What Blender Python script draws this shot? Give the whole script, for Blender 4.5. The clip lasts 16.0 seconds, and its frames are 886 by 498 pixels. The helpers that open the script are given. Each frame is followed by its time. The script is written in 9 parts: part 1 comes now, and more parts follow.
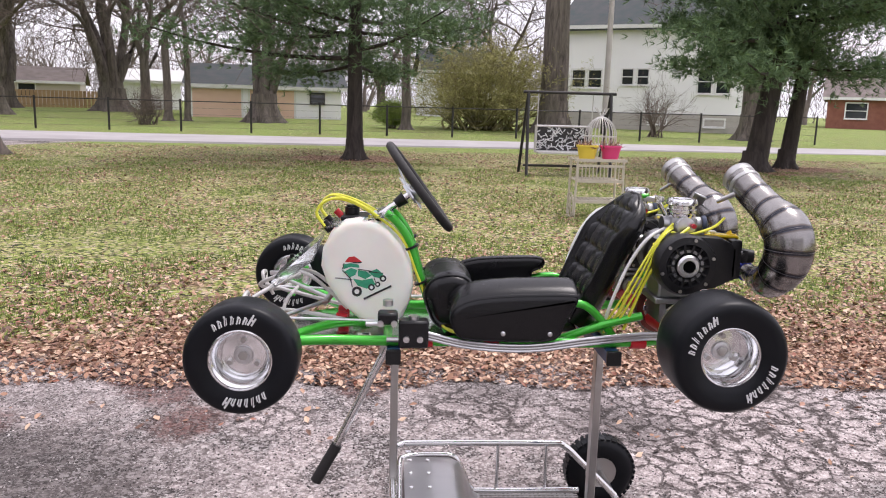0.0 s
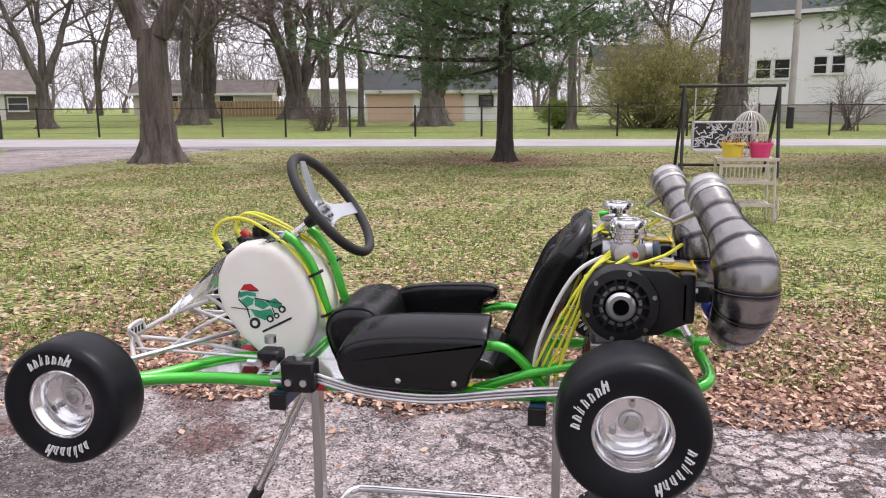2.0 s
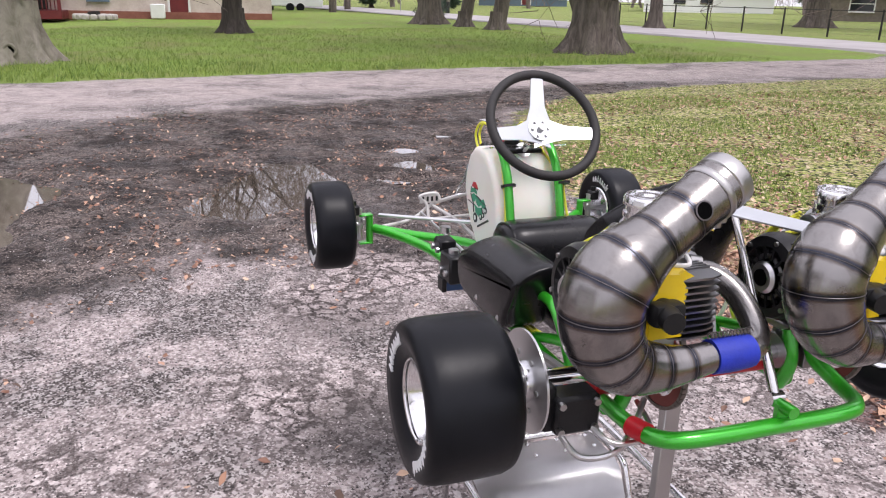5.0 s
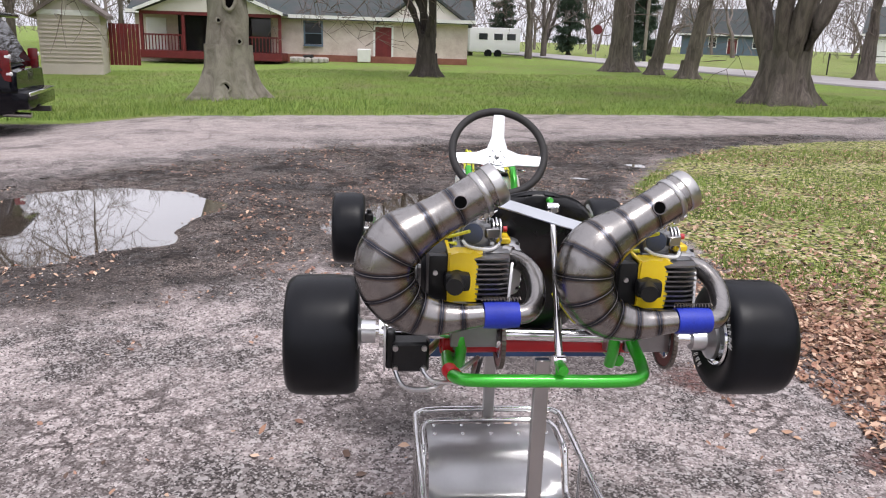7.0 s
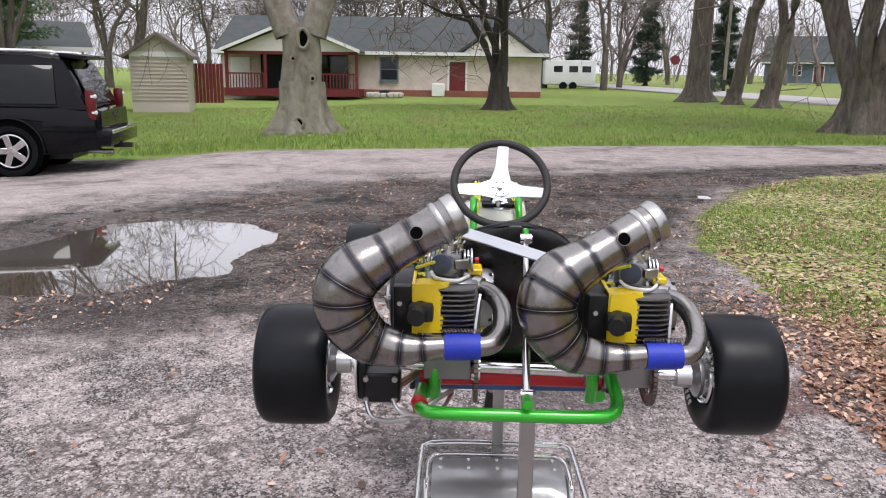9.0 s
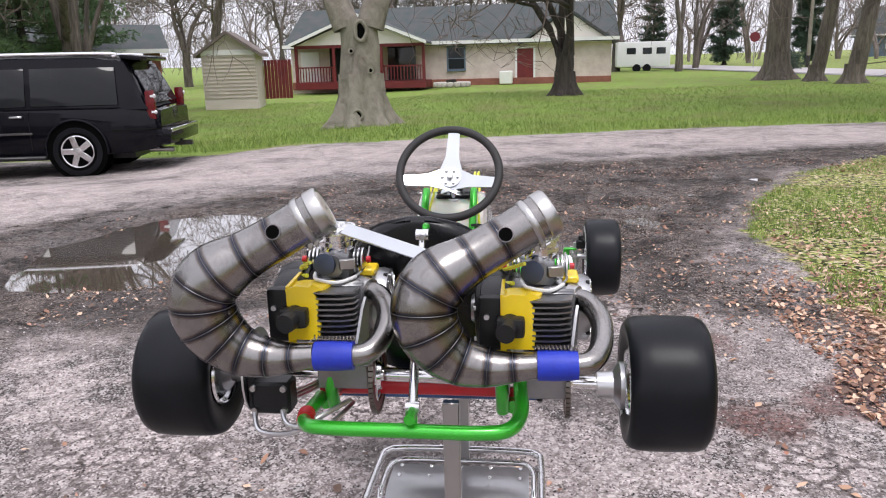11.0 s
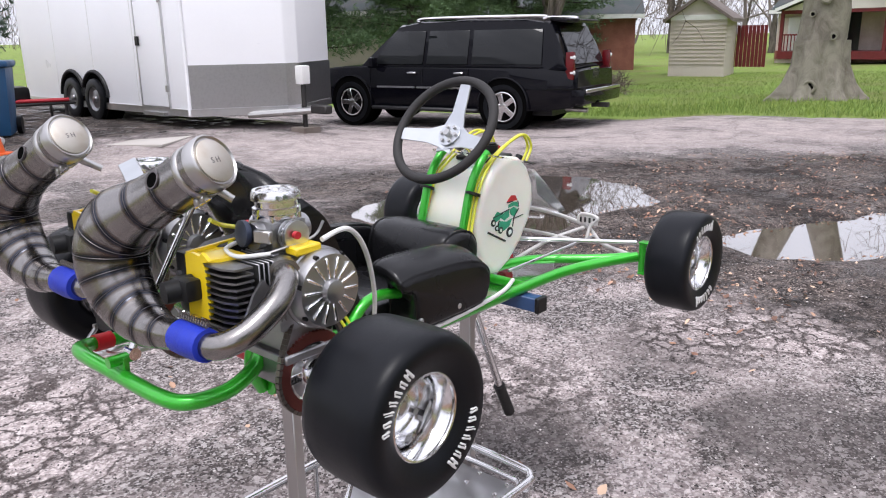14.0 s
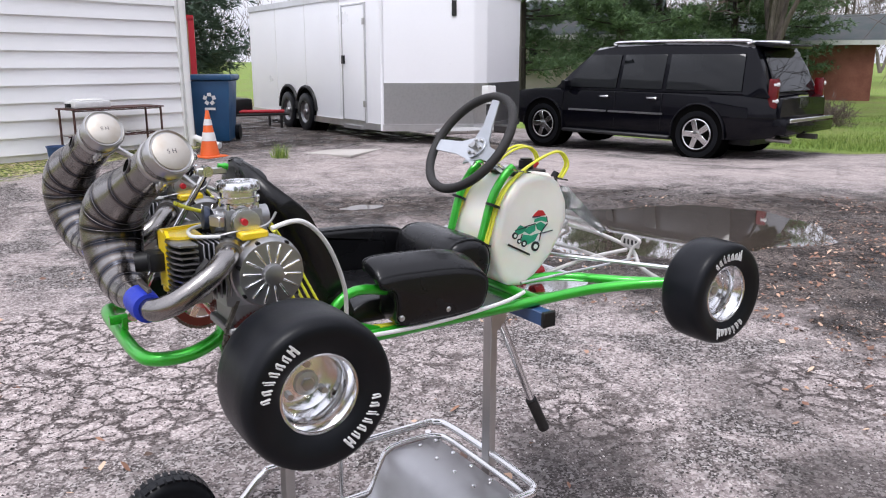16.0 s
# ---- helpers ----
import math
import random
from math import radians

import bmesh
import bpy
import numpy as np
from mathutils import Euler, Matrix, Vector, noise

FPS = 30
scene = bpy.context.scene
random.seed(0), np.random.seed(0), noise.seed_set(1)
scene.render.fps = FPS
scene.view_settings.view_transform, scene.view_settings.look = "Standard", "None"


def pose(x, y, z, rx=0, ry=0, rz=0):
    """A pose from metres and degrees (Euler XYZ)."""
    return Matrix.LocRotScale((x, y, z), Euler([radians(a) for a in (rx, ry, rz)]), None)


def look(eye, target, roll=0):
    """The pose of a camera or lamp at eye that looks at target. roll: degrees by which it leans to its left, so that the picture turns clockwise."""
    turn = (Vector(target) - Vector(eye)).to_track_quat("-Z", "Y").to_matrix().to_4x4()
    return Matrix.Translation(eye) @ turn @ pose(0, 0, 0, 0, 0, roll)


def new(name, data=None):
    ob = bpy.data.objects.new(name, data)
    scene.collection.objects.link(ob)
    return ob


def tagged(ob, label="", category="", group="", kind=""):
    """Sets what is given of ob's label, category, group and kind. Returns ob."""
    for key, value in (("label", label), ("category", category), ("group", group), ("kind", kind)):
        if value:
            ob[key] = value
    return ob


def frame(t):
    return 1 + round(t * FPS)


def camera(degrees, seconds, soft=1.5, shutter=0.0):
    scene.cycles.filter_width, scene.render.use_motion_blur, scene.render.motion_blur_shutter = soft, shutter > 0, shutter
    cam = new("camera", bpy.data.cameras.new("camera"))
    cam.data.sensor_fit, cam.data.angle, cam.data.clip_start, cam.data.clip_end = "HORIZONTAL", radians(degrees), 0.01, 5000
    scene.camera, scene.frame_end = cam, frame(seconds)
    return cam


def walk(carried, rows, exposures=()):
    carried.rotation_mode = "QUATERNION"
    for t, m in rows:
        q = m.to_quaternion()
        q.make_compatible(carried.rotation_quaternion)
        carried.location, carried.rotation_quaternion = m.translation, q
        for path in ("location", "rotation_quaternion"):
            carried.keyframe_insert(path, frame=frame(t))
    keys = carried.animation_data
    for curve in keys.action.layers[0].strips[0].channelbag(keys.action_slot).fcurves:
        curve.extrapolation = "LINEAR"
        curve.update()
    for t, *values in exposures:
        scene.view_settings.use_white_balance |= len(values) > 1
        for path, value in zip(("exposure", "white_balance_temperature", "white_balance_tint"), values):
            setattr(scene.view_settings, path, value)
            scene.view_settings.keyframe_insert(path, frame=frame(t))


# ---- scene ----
cam = camera(59.6, 16.0, soft=1.1)
PATH = [
    (0, (-0.148, -2.207, 1.406), (-0.021, -0.244, 1.046), 1.6),
    (0.5, (0.008, -2.183, 1.407), (0.075, -0.217, 1.048), 1.3),
    (1, (0.174, -2.15, 1.408), (0.147, -0.183, 1.047), 0.8),
    (1.5, (0.322, -2.021, 1.401), (0.166, -0.061, 1.038), 0.1),
    (2, (0.484, -1.862, 1.42), (0.154, 0.077, 1.056), -0.3),
    (2.5, (0.754, -1.762, 1.425), (0.22, 0.13, 1.06), -0.6),
    (3, (0.959, -1.64, 1.425), (0.152, 0.152, 1.055), -0.3),
    (3.5, (1.074, -1.432, 1.434), (-0.07, 0.159, 1.034), 0.2),
    (4, (1.21, -1.24, 1.429), (-0.269, 0.02, 0.957), 0.4),
    (4.5, (1.394, -1.078, 1.451), (-0.298, -0.178, 0.879), 0.9),
    (7, (2.163, -0.457, 1.507), (0.24, -0.291, 0.983), 1.9),
    (7.5, (2.168, -0.33, 1.508), (0.232, -0.232, 1.017), 1.6),
    (8, (2.165, -0.315, 1.507), (0.221, -0.268, 1.04), 1.4),
    (8.5, (2.186, -0.297, 1.511), (0.238, -0.288, 1.06), 1.2),
    (9, (2.168, -0.239, 1.509), (0.219, -0.271, 1.061), 0.8),
    (11.5, (1.949, 0.296, 1.474), (0.039, -0.045, 0.987), -2.0),
    (12, (1.869, 0.514, 1.445), (-0.004, 0.018, 0.948), -2.3),
    (12.5, (1.708, 0.668, 1.433), (-0.106, -0.007, 0.93), -2.4),
    (13, (1.57, 0.815, 1.421), (-0.136, -0.097, 0.913), -1.9),
    (13.5, (1.435, 1.024, 1.419), (-0.135, -0.096, 0.892), -1.4),
    (14, (1.32, 1.112, 1.404), (-0.129, -0.162, 0.876), -0.9),
    (14.5, (1.187, 1.187, 1.4), (-0.121, -0.234, 0.88), -0.3),
    (15, (1.09, 1.312, 1.385), (-0.107, -0.209, 0.878), 0.1),
    (15.5, (1.053, 1.433, 1.382), (-0.06, -0.155, 0.892), 0.2),
    (16, (1.04, 1.473, 1.386), (-0.027, -0.151, 0.916), 0.1),
]
walk(cam, [(t, look(eye, target, roll)) for t, eye, target, roll in PATH], [(0.0, 0.5, 6500, 16), (4.5, 0.46, 6450, 16), (8.0, 0.33, 6420, 11), (9.0, 0.33, 6400, 11), (12.5, 0.53, 6330, 12), (16.0, 0.42, 6200, 11)])

# world and sun: a bright, thinly overcast afternoon
world = bpy.data.worlds.new("overcast_sky")
scene.world = world
world.use_nodes = True
wt = world.node_tree
wt.nodes.clear()
w_out = wt.nodes.new("ShaderNodeOutputWorld")
w_bg = wt.nodes.new("ShaderNodeBackground")
w_sky = wt.nodes.new("ShaderNodeTexSky")
w_sky.sky_type = "NISHITA"
w_sky.sun_disc = False
w_sky.sun_elevation = radians(66)
w_sky.sun_rotation = radians(60)
w_sky.air_density, w_sky.dust_density, w_sky.ozone_density = 1.0, 4.0, 1.0
w_hue = wt.nodes.new("ShaderNodeHueSaturation")
w_hue.inputs["Saturation"].default_value = 0.3
w_co = wt.nodes.new("ShaderNodeTexCoord")
w_map = wt.nodes.new("ShaderNodeMapping")
w_map.inputs["Scale"].default_value = (1.6, 1.6, 4.0)
w_noise = wt.nodes.new("ShaderNodeTexNoise")
w_noise.inputs["Scale"].default_value = 1.7
w_noise.inputs["Detail"].default_value = 6
w_ramp = wt.nodes.new("ShaderNodeValToRGB")
w_ramp.color_ramp.elements[0].position, w_ramp.color_ramp.elements[0].color = 0.3, (5.3, 5.3, 5.9, 1)
w_ramp.color_ramp.elements[1].position, w_ramp.color_ramp.elements[1].color = 0.68, (7.3, 7.2, 7.8, 1)
w_mix = wt.nodes.new("ShaderNodeMixRGB")
w_mix.inputs[0].default_value = 0.85
wt.links.new(w_sky.outputs[0], w_hue.inputs["Color"])
wt.links.new(w_co.outputs["Generated"], w_map.inputs["Vector"])
wt.links.new(w_map.outputs[0], w_noise.inputs["Vector"])
wt.links.new(w_noise.outputs["Fac"], w_ramp.inputs[0])
wt.links.new(w_hue.outputs[0], w_mix.inputs[1])
wt.links.new(w_ramp.outputs[0], w_mix.inputs[2])
w_sep = wt.nodes.new("ShaderNodeSeparateXYZ")
w_rise = wt.nodes.new("ShaderNodeMapRange")
w_rise.inputs["From Min"].default_value, w_rise.inputs["From Max"].default_value = 0.0, 1.0
w_rise.inputs["To Min"].default_value, w_rise.inputs["To Max"].default_value = 0.88, 1.24
w_grade = wt.nodes.new("ShaderNodeVectorMath")
w_grade.operation = "SCALE"
wt.links.new(w_co.outputs["Generated"], w_sep.inputs[0])
wt.links.new(w_sep.outputs["Z"], w_rise.inputs["Value"])
wt.links.new(w_mix.outputs[0], w_grade.inputs[0])
wt.links.new(w_rise.outputs[0], w_grade.inputs["Scale"])
wt.links.new(w_grade.outputs[0], w_bg.inputs["Color"])
wt.links.new(w_bg.outputs[0], w_out.inputs["Surface"])
w_bg.inputs["Strength"].default_value = 0.15

sun = new("sun", bpy.data.lights.new("sun", "SUN"))
sun.data.energy, sun.data.angle, sun.data.color = 1.4, radians(20), (1.0, 0.96, 0.93)
sun.matrix_basis = look((7, 4, 18), (0, 0, 0))

# ---- builders ----


def smooth(a, b, v):
    k = min(1.0, max(0.0, (v - a) / (b - a)))
    return k * k * (3 - 2 * k)


def link_mesh(name, me, parent=None, label=""):
    ob = new(name, me)
    if parent is not None:
        ob.parent = parent
        ob.matrix_parent_inverse = Matrix.Translation(parent.location).inverted() if parent.type == "EMPTY" else Matrix()
    if label:
        ob["label"] = label
    return ob


def part(name, bm, material, parent=None, label="", sharp=40):
    """One bmesh as one mesh object; sharp: the angle past which edges stay hard (0: flat)."""
    me = bpy.data.meshes.new(name)
    bm.normal_update()
    bm.to_mesh(me)
    bm.free()
    for m in material if isinstance(material, (list, tuple)) else (material,):
        me.materials.append(m)
    if sharp:
        me.shade_smooth()
        me.set_sharp_from_angle(angle=radians(sharp))
    return link_mesh(name, me, parent, label)


def raw(name, verts, faces, material, parent=None, label="", flat=True):
    me = bpy.data.meshes.new(name)
    me.from_pydata(verts, [], faces)
    me.update()
    me.materials.append(material)
    if not flat:
        me.shade_smooth()
    return link_mesh(name, me, parent, label)


def thing(name, place, label, category, group="", kind=""):
    ob = new(name)
    ob.location = place
    ob.empty_display_size = 0.1
    bpy.context.view_layer.update()
    return tagged(ob, label, category, group, kind)


def BM():
    return bmesh.new()


def box(bm, c, s, rot=None, bevel=0.0, seg=1, mi=0):
    """A box of size s round c, turned by the 3x3 rot, with rounded edges."""
    m = Matrix.Translation(c) @ (rot.to_4x4() if rot is not None else Matrix()) @ Matrix.Diagonal((*s, 1))
    r = bmesh.ops.create_cube(bm, size=1.0, matrix=m)
    faces = {f for v in r["verts"] for f in v.link_faces}
    if bevel:
        edges = list({e for f in faces for e in f.edges})
        r = bmesh.ops.bevel(bm, geom=edges, offset=bevel, segments=seg, affect="EDGES", profile=0.6)
        faces = {f for v in r["verts"] for f in v.link_faces}
    if mi:
        for f in faces:
            f.material_index = mi
    return bm


def basis(d):
    d = Vector(d).normalized()
    a = Vector((0, 0, 1)) if abs(d.z) < 0.9 else Vector((1, 0, 0))
    u = d.cross(a).normalized()
    return u, d.cross(u).normalized(), d


def ring_loft(bm, rings, closed=False, caps=True, mi=0):
    """Skins a list of rings of equal vertex count."""
    vs = [[bm.verts.new(p) for p in r] for r in rings]
    n = len(rings[0])
    pairs = list(zip(vs, vs[1:])) + ([(vs[-1], vs[0])] if closed else [])
    for a, b in pairs:
        for i in range(n):
            f = bm.faces.new((a[i], a[(i + 1) % n], b[(i + 1) % n], b[i]))
            f.material_index = mi
    if caps and not closed:
        bm.faces.new(vs[0][::-1]).material_index = mi
        bm.faces.new(vs[-1]).material_index = mi
    return bm


def cyl(bm, p0, p1, r0, r1=None, n=16, caps=True, mi=0):
    p0, p1 = Vector(p0), Vector(p1)
    u, v, d = basis(p1 - p0)
    r1 = r0 if r1 is None else r1
    ring = lambda p, r: [p + (u * math.cos(2 * math.pi * i / n) + v * math.sin(2 * math.pi * i / n)) * r for i in range(n)]
    return ring_loft(bm, [ring(p0, r0), ring(p1, r1)], caps=caps, mi=mi)


def spline(pts, per=8, closed=False):
    """Catmull-Rom points through pts; each may carry a radius as a fourth number."""
    p = [np.array(q, float) for q in pts]
    n, out = len(p), []
    for i in range(n if closed else n - 1):
        a, b, c, d = (p[(i + k) % n] if closed else p[min(max(i + k, 0), n - 1)] for k in (-1, 0, 1, 2))
        for s in range(per):
            t = s / per
            out.append(0.5 * (2 * b + (c - a) * t + (2 * a - 5 * b + 4 * c - d) * t * t + (3 * b - a - 3 * c + d) * t**3))
    if not closed:
        out.append(p[-1])
    return out


def tube(bm, pts, r=0.01, n=10, per=6, closed=False, caps=True, straight=False, mi=0):
    """A round tube along pts (with their own radii as a fourth number, or r for all)."""
    q = [np.array(x, float) for x in pts] if straight else spline(pts, per, closed)
    c = [Vector(x[:3]) for x in q]
    rad = [float(x[3]) if len(x) > 3 else r for x in q]
    m = len(c)
    tan = []
    for i in range(m):
        a, b = (c[(i - 1) % m], c[(i + 1) % m]) if closed else (c[max(i - 1, 0)], c[min(i + 1, m - 1)])
        tan.append((b - a).normalized())
    u = basis(tan[0])[0]
    rings = []
    for i in range(m):
        u = (u - tan[i] * u.dot(tan[i])).normalized()
        v = tan[i].cross(u)
        rings.append([c[i] + (u * math.cos(2 * math.pi * k / n) + v * math.sin(2 * math.pi * k / n)) * rad[i] for k in range(n)])
    return ring_loft(bm, rings, closed, caps, mi)


def lathe(bm, prof, centre, axis, n=32, closed=False, mi=0):
    """Turns a profile of (radius, height along axis) about the axis through centre."""
    u, v, d = basis(axis)
    c = Vector(centre)
    rings = [[c + d * h + (u * math.cos(2 * math.pi * i / n) + v * math.sin(2 * math.pi * i / n)) * max(r, 1e-4) for i in range(n)] for r, h in prof]
    return ring_loft(bm, rings, closed=closed, caps=not closed, mi=mi)


def slab(bm, outline, d, mi=0):
    """A flat outline (3D points) given depth along the vector d."""
    d = Vector(d)
    return ring_loft(bm, [[Vector(p) for p in outline], [Vector(p) + d for p in outline]], mi=mi)


def recalc(bm):
    bmesh.ops.recalc_face_normals(bm, faces=bm.faces)
    return bm


def bevelled(bm, off, seg=2, angle=30):
    es = [e for e in bm.edges if len(e.link_faces) == 2 and e.calc_face_angle(0) > radians(angle)]
    bmesh.ops.bevel(bm, geom=es, offset=off, segments=seg, affect="EDGES", profile=0.6, clamp_overlap=True)
    return bm


def yaw3(a):
    return Matrix.Rotation(radians(a), 3, "Z")

# ---- materials ----


class Nodes:
    """A short hand for node trees."""

    def __init__(self, name):
        self.m = bpy.data.materials.new(name)
        self.m.use_nodes = True
        self.t = self.m.node_tree
        self.b = self.t.nodes["Principled BSDF"]
        self.co = self.t.nodes.new("ShaderNodeTexCoord").outputs["Object"]

    def node(self, kind, **props):
        n = self.t.nodes.new(kind)
        for k, v in props.items():
            if k in n.inputs:
                n.inputs[k].default_value = v
        return n

    def link(self, a, b):
        self.t.links.new(a, b)

    def noise(self, scale, detail=4, rough=0.55, vec=None, distortion=0.0):
        n = self.node("ShaderNodeTexNoise", Scale=scale, Detail=detail, Roughness=rough, Distortion=distortion)
        self.link(vec or self.co, n.inputs["Vector"])
        return n.outputs["Fac"]

    def vor(self, scale, feature="F1", out="Distance", vec=None, rnd=1.0):
        n = self.node("ShaderNodeTexVoronoi", Scale=scale, Randomness=rnd)
        n.feature = feature
        self.link(vec or self.co, n.inputs["Vector"])
        return n.outputs[out]

    def ramp(self, fac, *stops):
        n = self.node("ShaderNodeValToRGB")
        e = n.color_ramp.elements
        while len(e) < len(stops):
            e.new(0.5)
        for s, (p, c) in zip(e, stops):
            s.position = p
            s.color = (*c, 1) if isinstance(c, (tuple, list)) else (c, c, c, 1)
        self.link(fac, n.inputs[0])
        return n.outputs[0]

    def mix(self, fac, a, b, kind="MIX"):
        n = self.node("ShaderNodeMixRGB")
        n.blend_type = kind
        for i, v in ((0, fac), (1, a), (2, b)):
            if isinstance(v, (int, float)):
                n.inputs[i].default_value = v if i == 0 else (v, v, v, 1)
            elif isinstance(v, (tuple, list)):
                n.inputs[i].default_value = (*v, 1)
            else:
                self.link(v, n.inputs[i])
        return n.outputs[0]

    def math(self, op, a, b=0.0, clamp=False):
        n = self.node("ShaderNodeMath")
        n.operation, n.use_clamp = op, clamp
        for i, v in ((0, a), (1, b)):
            if isinstance(v, (int, float)):
                n.inputs[i].default_value = v
            else:
                self.link(v, n.inputs[i])
        return n.outputs[0]

    def attr(self, name):
        n = self.node("ShaderNodeAttribute")
        n.attribute_name = name
        return n.outputs["Fac"]

    def random(self):
        return self.node("ShaderNodeObjectInfo").outputs["Random"]

    def island(self):
        return self.node("ShaderNodeNewGeometry").outputs["Random Per Island"]

    def bump(self, h, strength=0.3, dist=0.01):
        n = self.node("ShaderNodeBump", Strength=strength, Distance=dist)
        self.link(h, n.inputs["Height"])
        self.link(n.outputs[0], self.b.inputs["Normal"])

    def done(self, color=None, rough=None, metal=0.0, **more):
        for key, v in (("Base Color", color), ("Roughness", rough), ("Metallic", metal)):
            if v is None:
                continue
            if isinstance(v, (int, float)):
                self.b.inputs[key].default_value = v
            elif isinstance(v, tuple):
                self.b.inputs[key].default_value = (*v, 1)
            else:
                self.link(v, self.b.inputs[key])
        for k, v in more.items():
            self.b.inputs[k.replace("_", " ")].default_value = v
        return self.m


def surface(name, c, c2=None, rough=0.6, metal=0.0, coarse=3.0, fine=60.0, vary=0.35, bump=0.15, dist=0.002, rvar=0.15, **more):
    """A plain surface with a broad and a fine variation of colour, gloss and relief."""
    k = Nodes(name)
    c2 = c2 or tuple(x * 0.6 for x in c)
    a, b = k.noise(coarse, 5), k.noise(fine, 6, 0.7)
    f = k.math("MULTIPLY", k.math("ADD", k.ramp(a, (0.35, 0.0), (0.7, 1.0)), k.ramp(b, (0.35, 0.0), (0.75, 0.7))), vary, True)
    col = k.mix(f, c, c2)
    r = k.math("ADD", k.math("MULTIPLY", k.math("SUBTRACT", a, 0.5), 2 * rvar), rough, True)
    if bump:
        k.bump(b, bump, dist)
    return k.done(col, r, metal, **more)


def bark_mat(name, c, c2, scale=7.0, stretch=0.16):
    k = Nodes(name)
    mp = k.node("ShaderNodeMapping", Scale=(1, 1, stretch))
    k.link(k.co, mp.inputs["Vector"])
    a = k.noise(scale, 8, 0.7, mp.outputs[0], 0.6)
    b = k.noise(1.2, 4)
    col = k.mix(k.ramp(a, (0.36, 0.0), (0.62, 1.0)), c2, c)
    col = k.mix(k.ramp(b, (0.4, 0.0), (0.75, 0.5)), col, (c[0] * 0.75, c[1] * 0.85, c[2] * 0.7))
    k.bump(a, 0.9, 0.03)
    return k.done(col, 0.92)


M_bark = bark_mat("bark_grey_brown", (0.17, 0.14, 0.122), (0.045, 0.036, 0.032))
# bark paled and greyed for the far woods: haze mixed into the colour
M_twig_far = bark_mat("hazed_far_bark", (0.24, 0.195, 0.185), (0.13, 0.105, 0.1), 3)
# flat gloss-free black: the shade inside holes and wheel arches, put into colour
M_hollow_shade = surface("hollow_shade_black", (0.004, 0.004, 0.004), (0.002, 0.002, 0.002), 1.0, 0, 3, 30, 0.3, 0.0, Specular_IOR_Level=0.0)
M_bark_dark = bark_mat("bark_dark_pine", (0.07, 0.056, 0.051), (0.022, 0.018, 0.017), 9)
M_bark_beech = bark_mat("bark_pale_lichen", (0.29, 0.26, 0.22), (0.13, 0.112, 0.09), 3.5, 0.7)
M_bark_pale = bark_mat("bark_twig", (0.2, 0.15, 0.135), (0.09, 0.068, 0.06), 5)
M_twig_olive = bark_mat("twig_olive", (0.28, 0.25, 0.1), (0.13, 0.11, 0.05), 5)


def leafy(name, lo, hi, rough=0.75):
    k = Nodes(name)
    r = k.island()
    n = k.noise(0.6, 3)
    col = k.mix(r, lo, hi)
    col = k.mix(k.ramp(n, (0.35, 0.0), (0.7, 0.45)), col, tuple(0.5 * x for x in lo))
    return k.done(col, rough, 0.0, Subsurface_Weight=0.0, Transmission_Weight=0.0)


M_needle = leafy("pine_needles", (0.07, 0.135, 0.06), (0.22, 0.33, 0.15))
M_spruce = leafy("spruce_needles", (0.03, 0.062, 0.04), (0.085, 0.13, 0.085))
M_grassblade = leafy("grass_blades", (0.08, 0.16, 0.024), (0.36, 0.46, 0.1))
M_bushleaf = leafy("bush_leaves", (0.13, 0.22, 0.03), (0.28, 0.36, 0.06))
M_shrub_yellow = leafy("shrub_buds", (0.3, 0.28, 0.08), (0.42, 0.4, 0.16))


def leaf_litter():
    k = Nodes("dead_leaves")
    r = k.island()
    col = k.ramp(r, (0.0, (0.035, 0.016, 0.011)), (0.3, (0.19, 0.075, 0.045)), (0.58, (0.38, 0.19, 0.11)), (0.84, (0.78, 0.56, 0.4)), (1.0, (0.3, 0.085, 0.05)))
    n = k.noise(40, 4)
    return k.done(k.mix(0.2, col, k.mix(n, (0.08, 0.045, 0.03), (0.55, 0.42, 0.32))), 0.65)


M_leaf = leaf_litter()


